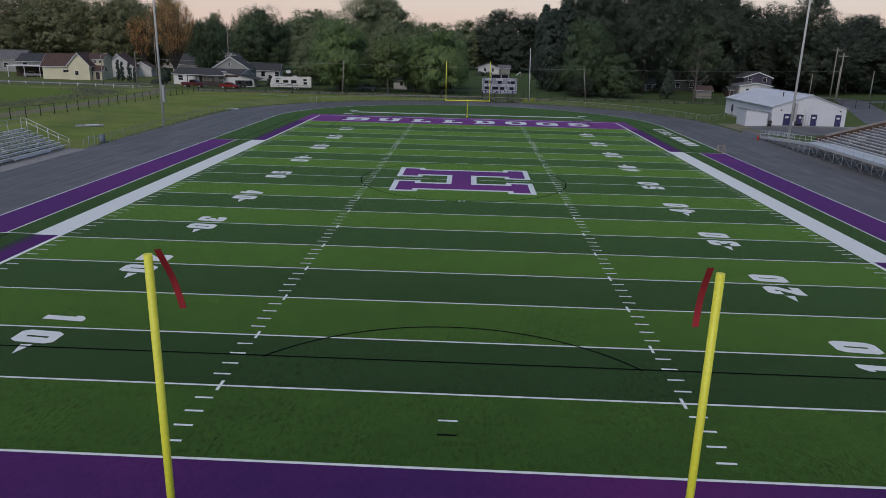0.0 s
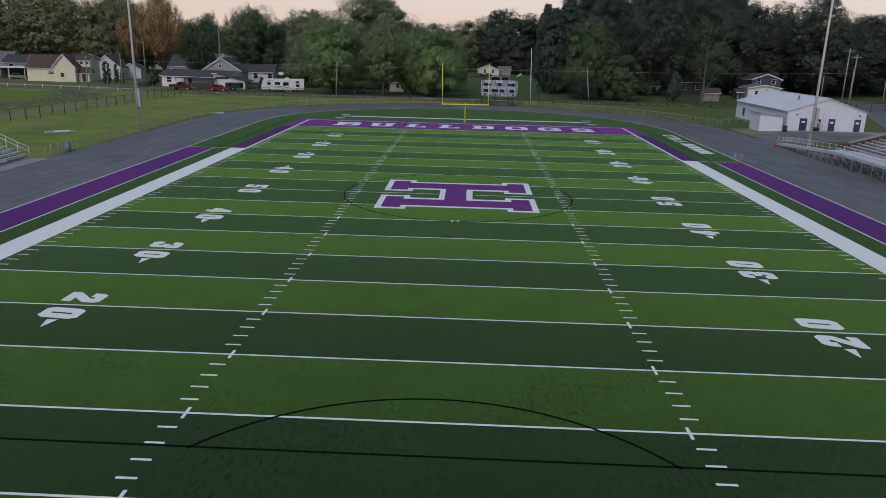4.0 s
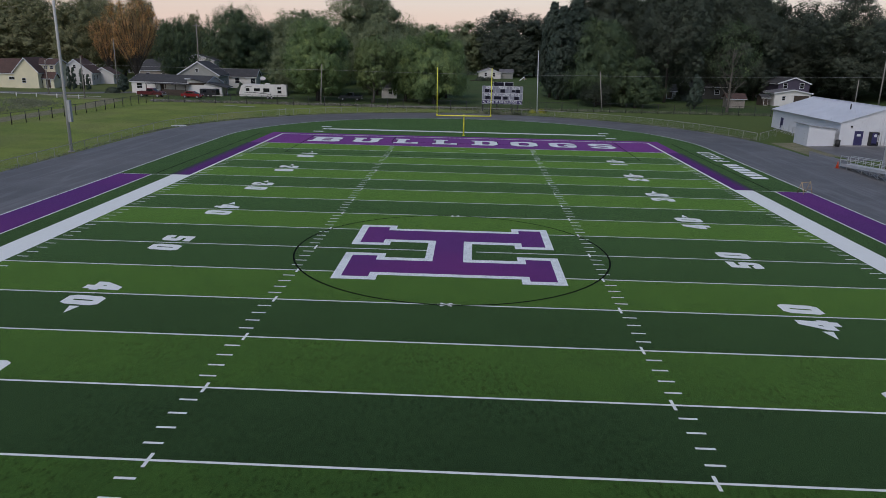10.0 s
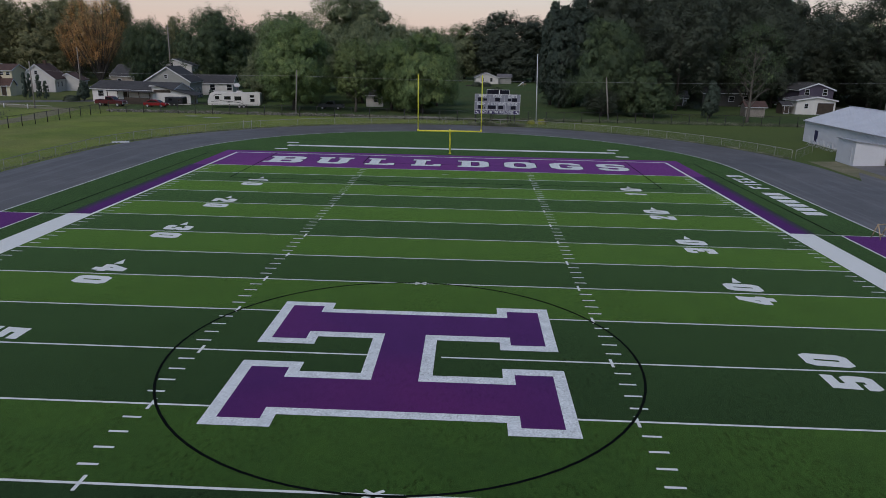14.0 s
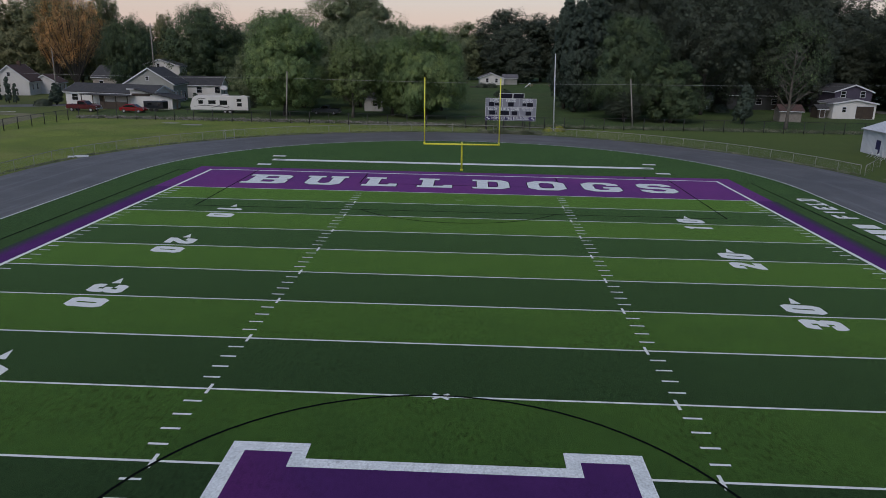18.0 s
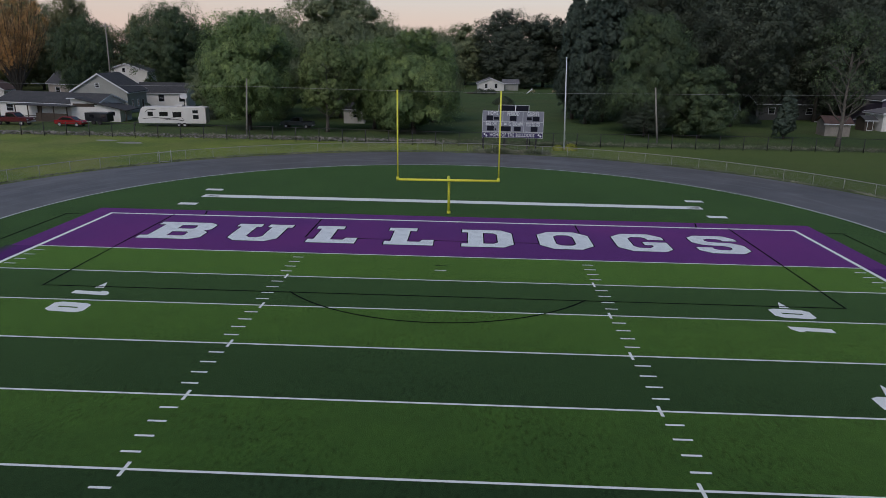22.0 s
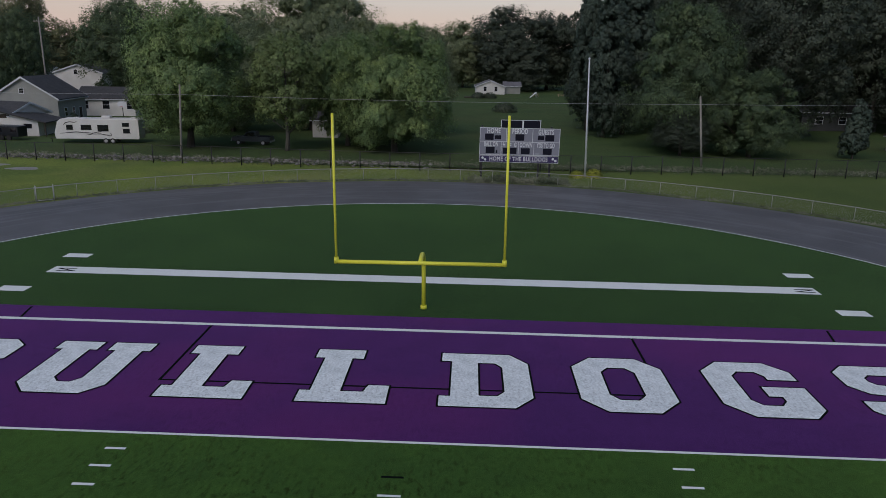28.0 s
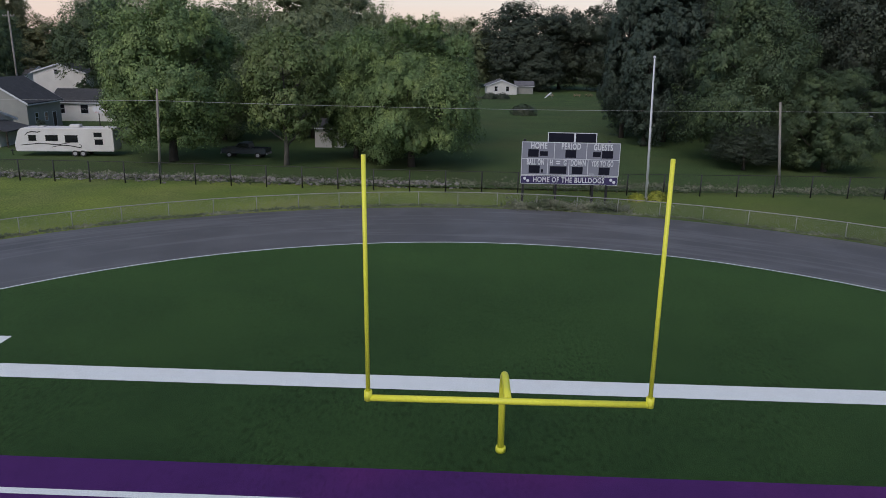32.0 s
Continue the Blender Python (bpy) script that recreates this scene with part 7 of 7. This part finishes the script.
TREES = (
    # first row behind the fence
    ("maple_a", -31.2, 110.0, 16.7, 14.6, 10), ("light_a", -19.3, 109.0, 13.2, 8.5, 40), ("maple_b", -6.9, 110.0, 14.2, 13.4, 200),
    ("maple_a", -13.2, 115.0, 13.6, 10.0, 120), ("maple_c", 28.6, 118.0, 18.3, 15.5, 75), ("maple_c", 35.2, 112.6, 10.5, 11.0, 195), ("dark_b", 27.0, 112.4, 5.2, 7.0, 300),
    # behind them
    ("mid_a", -31.0, 183.0, 27.0, 25.0, 5), ("mid_c", -24.0, 152.0, 17.5, 13.0, 5), ("mid_c", -39.5, 140.0, 17.0, 14.0, 60), ("mid_b", -21.5, 132.0, 16.5, 12.0, 150), ("mid_b", -12.0, 130.0, 16.0, 13.0, 33),
    ("mid_c", -5.0, 128.0, 14.5, 9.0, 210), ("mid_b", -32.0, 128.0, 14.0, 12.0, 260), ("mid_c", -43.0, 131.0, 10.0, 9.0, 100),
    ("mid_a", -42.0, 165.0, 15.5, 14.0, 180), ("mid_b", -16.0, 165.0, 15.5, 14.0, 75), ("mid_b", -48.0, 172.0, 16.5, 15.0, 305),
    # left side, beyond the houses
    ("shade", -68.9, 175.5, 21.6, 18.0, 20), ("rust", -80.5, 134.3, 23.5, 13.5, 0), ("rust", -106.0, 172.0, 19.0, 11.0, 130), ("mid_b", -102.0, 232.0, 21.0, 9.0, 40),
    ("shade", -77.0, 150.8, 17.3, 11.5, 300), ("mid_b", -114.0, 198.0, 20.0, 15.0, 45), ("mid_b", -118.0, 180.0, 22.0, 20.0, 140), ("mid_c", -138.0, 182.0, 24.0, 26.0, 250),
    ("mid_b", -160.0, 190.0, 23.0, 26.0, 20), ("mid_b", -182.0, 185.0, 22.0, 26.0, 170), ("mid_c", -205.0, 180.0, 22.0, 26.0, 70), ("mid_b", -150.0, 172.0, 13.0, 14.0, 70),
    ("mid_b", -84.0, 230.0, 19.0, 22.0, 60), ("mid_b", -120.5, 225.0, 27.0, 12.5, 200), ("mid_c", -129.0, 214.0, 26.0, 15.0, 90), ("mid_c", -117.0, 228.0, 18.5, 24.0, 160), ("mid_b", -65.0, 235.0, 23.0, 26.0, 260), ("mid_a", -140.0, 230.0, 26.0, 28.0, 310), ("mid_b", -40.0, 240.0, 23.0, 26.0, 15),
    ("mid_b", -58.0, 205.0, 19.5, 20.0, 15), ("mid_b", -170.0, 232.0, 26.0, 30.0, 80), ("mid_b", -205.0, 226.0, 26.0, 30.0, 200),
    # end of the long lawn
    ("mid_b", -1.0, 285.0, 22.0, 20.0, 10), ("dark_a", 15.0, 278.0, 26.5, 31.0, 130), ("dark_b", 28.0, 280.0, 25.0, 22.0, 220), ("mid_b", -16.0, 300.0, 21.0, 22.0, 60), ("mid_a", -34.0, 305.0, 22.0, 24.0, 160),
    ("dark_a", 20.0, 262.0, 16.0, 15.0, 330), ("mid_b", -10.0, 262.0, 13.0, 13.0, 75), ("dark_b", 40.0, 270.0, 26.0, 24.0, 15),
    # pines and the tall wood on the right
    ("pine", 21.2, 131.0, 22.5, 9.5, 0), ("pine", 25.0, 136.0, 25.0, 11.0, 80), ("pine", 20.2, 140.0, 24.0, 9.5, 160), ("dark_a", 33.0, 146.0, 28.5, 20.0, 40), ("pine", 24.5, 150.0, 23.0, 10.0, 240),
    ("dark_b", 47.0, 150.0, 29.0, 21.0, 110), ("dark_a", 61.0, 165.0, 30.0, 22.0, 200), ("dark_b", 76.0, 168.0, 29.0, 22.0, 290), ("dark_a", 92.0, 172.0, 25.0, 22.0, 15),
    ("mid_b", 108.0, 176.0, 23.0, 22.0, 70), ("dark_a", 125.0, 176.0, 24.5, 24.0, 130), ("mid_b", 143.0, 180.0, 25.0, 24.0, 215), ("dark_b", 162.0, 182.0, 25.0, 26.0, 310), ("mid_b", 182.0, 186.0, 26.0, 26.0, 45), ("mid_b", 204.0, 190.0, 26.0, 28.0, 90),
    ("dark_a", 40.0, 172.0, 30.0, 22.0, 260), ("dark_b", 56.0, 188.0, 31.0, 24.0, 330), ("dark_b", 72.0, 192.0, 30.0, 24.0, 60), ("dark_a", 90.0, 198.0, 26.0, 26.0, 150), ("mid_b", 112.0, 202.0, 24.0, 26.0, 240), ("dark_a", 136.0, 206.0, 26.0, 28.0, 300),
    ("dark_b", 44.0, 140.0, 17.0, 12.0, 90), ("dark_a", 72.0, 160.0, 16.0, 11.0, 180), ("dark_b", 70.0, 158.0, 15.0, 12.0, 200), ("dark_a", 86.0, 156.0, 16.0, 13.0, 30), ("dark_a", 102.0, 160.0, 17.0, 14.0, 260),
    ("canopy", 46.0, 131.0, 26.0, 18.0, 10), ("canopy", 58.0, 160.0, 28.0, 20.0, 100), ("canopy", 67.0, 146.0, 28.0, 20.0, 200), ("canopy", 95.0, 148.0, 27.0, 20.0, 290), ("canopy", 98.0, 148.0, 20.0, 20.0, 55),
    ("canopy", 53.0, 152.0, 29.0, 20.0, 140), ("canopy", 72.0, 146.0, 24.0, 15.0, 300), ("canopy", 112.0, 158.0, 20.0, 22.0, 250), ("canopy", 128.0, 160.0, 21.0, 22.0, 20),
    ("bare", 51.7, 105.0, 18.5, 10.5, 30), ("spruce", 47.6, 113.0, 7.2, 4.0, 0), ("spruce", -50.5, 119.8, 3.0, 2.4, 40), ("spruce", -78.0, 121.5, 4.2, 3.2, 40),
    ("arborvitae", -90.8, 122.3, 5.4, 1.35, 0), ("arborvitae", -88.2, 123.0, 5.0, 1.3, 50), ("arborvitae", -86.8, 123.0, 3.8, 1.15, 90), ("arborvitae", -89.9, 122.6, 5.2, 1.2, 120),
)
for key, x, y, tall, wide, turn in TREES:
    plant(key, x, y, tall * (0.92 if x > 95 else 1.0), wide, turn)

# far tree line all round, one mass of foliage per stretch of horizon
def far_wood(name, x0, y0, x1, y1, count, tall):
    cs, os_, ss = [], [], []
    for k in range(count):
        u = (k + rng.uniform(-0.4, 0.4)) / count
        x, y = x0 + (x1 - x0) * u, y0 + (y1 - y0) * u + rng.uniform(-8, 8)
        h, w = tall * rng.uniform(0.75, 1.1), rng.uniform(9, 13)
        n = 420
        q = on_sphere(n)
        q[:, 2] = np.abs(q[:, 2])
        wob = 1 + 0.22 * np.sin(q[:, 0] * 7 + k) * np.sin(q[:, 1] * 6 + k * 2) + 0.15 * np.sin(q[:, 2] * 9 + k)
        p = q * (rng.uniform(0.85, 1.05, n) * wob)[:, None] * np.array([w, w, h]) + np.array([x, y, 0.0])
        cs.append(p)
        os_.append(q)
        ss.append(2.0 * rng.uniform(0.6, 1.2, n))
    me = leaf_mesh(name, np.concatenate(cs), np.concatenate(os_), np.concatenate(ss), LEAF_DARK)
    tagged(new(name, me), "distant dark green tree line", "woods", kind="stuff")


far_wood("distant_woods", -420, 330, 420, 330, 60, 15)
far_wood("distant_woods", -420, 330, -420, -300, 40, 24)
far_wood("distant_woods", 420, 330, 420, -300, 40, 24)
far_wood("distant_woods", -420, -300, 420, -300, 50, 24)


# weeds along the fence and rough grass
def weeds(name, line, spread, count, tall, material, label):
    k = rng.integers(0, len(line) - 1, count)
    u = rng.uniform(0, 1, count)
    a, b = np.array(line)[k], np.array(line)[k + 1]
    p = a + (b - a) * u[:, None] + rng.normal(0, spread, (count, 2))
    clump = 0.45 + 0.55 * np.abs(np.sin(p[:, 0] * 0.9) * np.cos(p[:, 0] * 0.37 + p[:, 1]))
    z = np.array([height(x, y) for x, y in p]) + rng.uniform(0, 1, count) ** 1.3 * tall * clump
    c = np.stack([p[:, 0], p[:, 1], z], 1)
    o = np.tile(np.array([0.0, -0.6, 0.7]), (count, 1))
    me = leaf_mesh(name, c, o, rng.uniform(0.10, 0.26, count), material)
    tagged(new(name, me), label, "weeds", kind="stuff")


weeds("tall_weeds", [(-60, 100.2), (70, 100.8)], 0.8, 11000, 0.5, WEED, "tall tangled weeds behind the black fence")
weeds("tall_weeds", [(-76, 50), (-75, 84), (-84, 92)], 1.8, 6000, 0.9, WEED, "tall weeds beside the gravel path")
weeds("fence_grass", [(x, y) for x, y in arc[::3]] + [(-41.2, 14)], 0.2, 6000, 0.10, WEED, "rough grass along the low fence")
weeds("board_weeds", [(2.5, 92.6), (10.8, 92.6)], 0.5, 2500, 0.75, WEED, "weeds under the scoreboard")
for x, y, s in ((12.5, 95.9, 0.75), (14.2, 96.0, 0.95)):
    n = 700
    q = on_sphere(n)
    q[:, 2] = np.abs(q[:, 2])
    c = q * rng.uniform(0.7, 1.05, n)[:, None] * np.array([s, s * 0.8, s * 0.9]) + np.array([x, y, height(x, y)])
    tagged(new("shrub", leaf_mesh("shrub", c, q, rng.uniform(0.07, 0.16, n), BUSH_GOLD)), "golden green shrub at the foot of the flagpole", "shrub")
for x, y, s in ((-79.5, 119.5, 1.6), (9.0, 175.0, 2.6), (4.0, 222.0, 2.0), (7.0, 222.5, 2.0), (-46.5, 124.0, 2.4), (-43.0, 125.0, 2.2), (52.0, 139.0, 2.2)):
    n = 900
    q = on_sphere(n)
    q[:, 2] = np.abs(q[:, 2])
    c = q * rng.uniform(0.7, 1.1, n)[:, None] * np.array([s, s, s * 0.75]) + np.array([x, y, height(x, y)])
    tagged(new("shrub", leaf_mesh("shrub", c, q, rng.uniform(0.15, 0.35, n), LEAF_DARK)), "dark green garden shrub", "shrub")

# pale rubble heaped along the ditch behind the black fence
RUBBLE = surface("pale_rubble", (0.22, 0.21, 0.19), (0.15, 0.145, 0.13), 1.4, 0.9, 14, 0.4, grain=0.25, island=0.35)
verts, faces = [], []
for k in range(1100):
    x = rng.uniform(-62, -2)
    y = 100.3 + 0.011 * x + rng.normal(0, 0.55)
    r = rng.uniform(0.10, 0.26)
    z = height(x, y) + max(0.0, 0.35 - 0.5 * abs(y - 100.3 - 0.011 * x)) * rng.uniform(0.3, 1.0)
    base = len(verts)
    turn = rng.uniform(0, 6.28)
    for ring, (h, w) in enumerate(((-0.4, 0.8), (0.25, 1.0), (0.62, 0.55))):
        for j in range(5):
            a = turn + j * 1.2566 + rng.uniform(-0.25, 0.25)
            q = r * w * rng.uniform(0.75, 1.2)
            verts.append((x + q * math.cos(a), y + q * math.sin(a) * 0.8, z + r * h * rng.uniform(0.8, 1.15)))
    for ring in range(2):
        for j in range(5):
            p, q = base + ring * 5 + j, base + ring * 5 + (j + 1) % 5
            faces.append((p, q, q + 5, p + 5))
    faces.append(tuple(base + 10 + j for j in range(5)))
me = bpy.data.meshes.new("rubble")
me.from_pydata(verts, [], faces)
me.materials.append(RUBBLE)
tagged(new("rubble", me), "pale broken rubble among weeds behind the black fence", "rubble", kind="stuff")
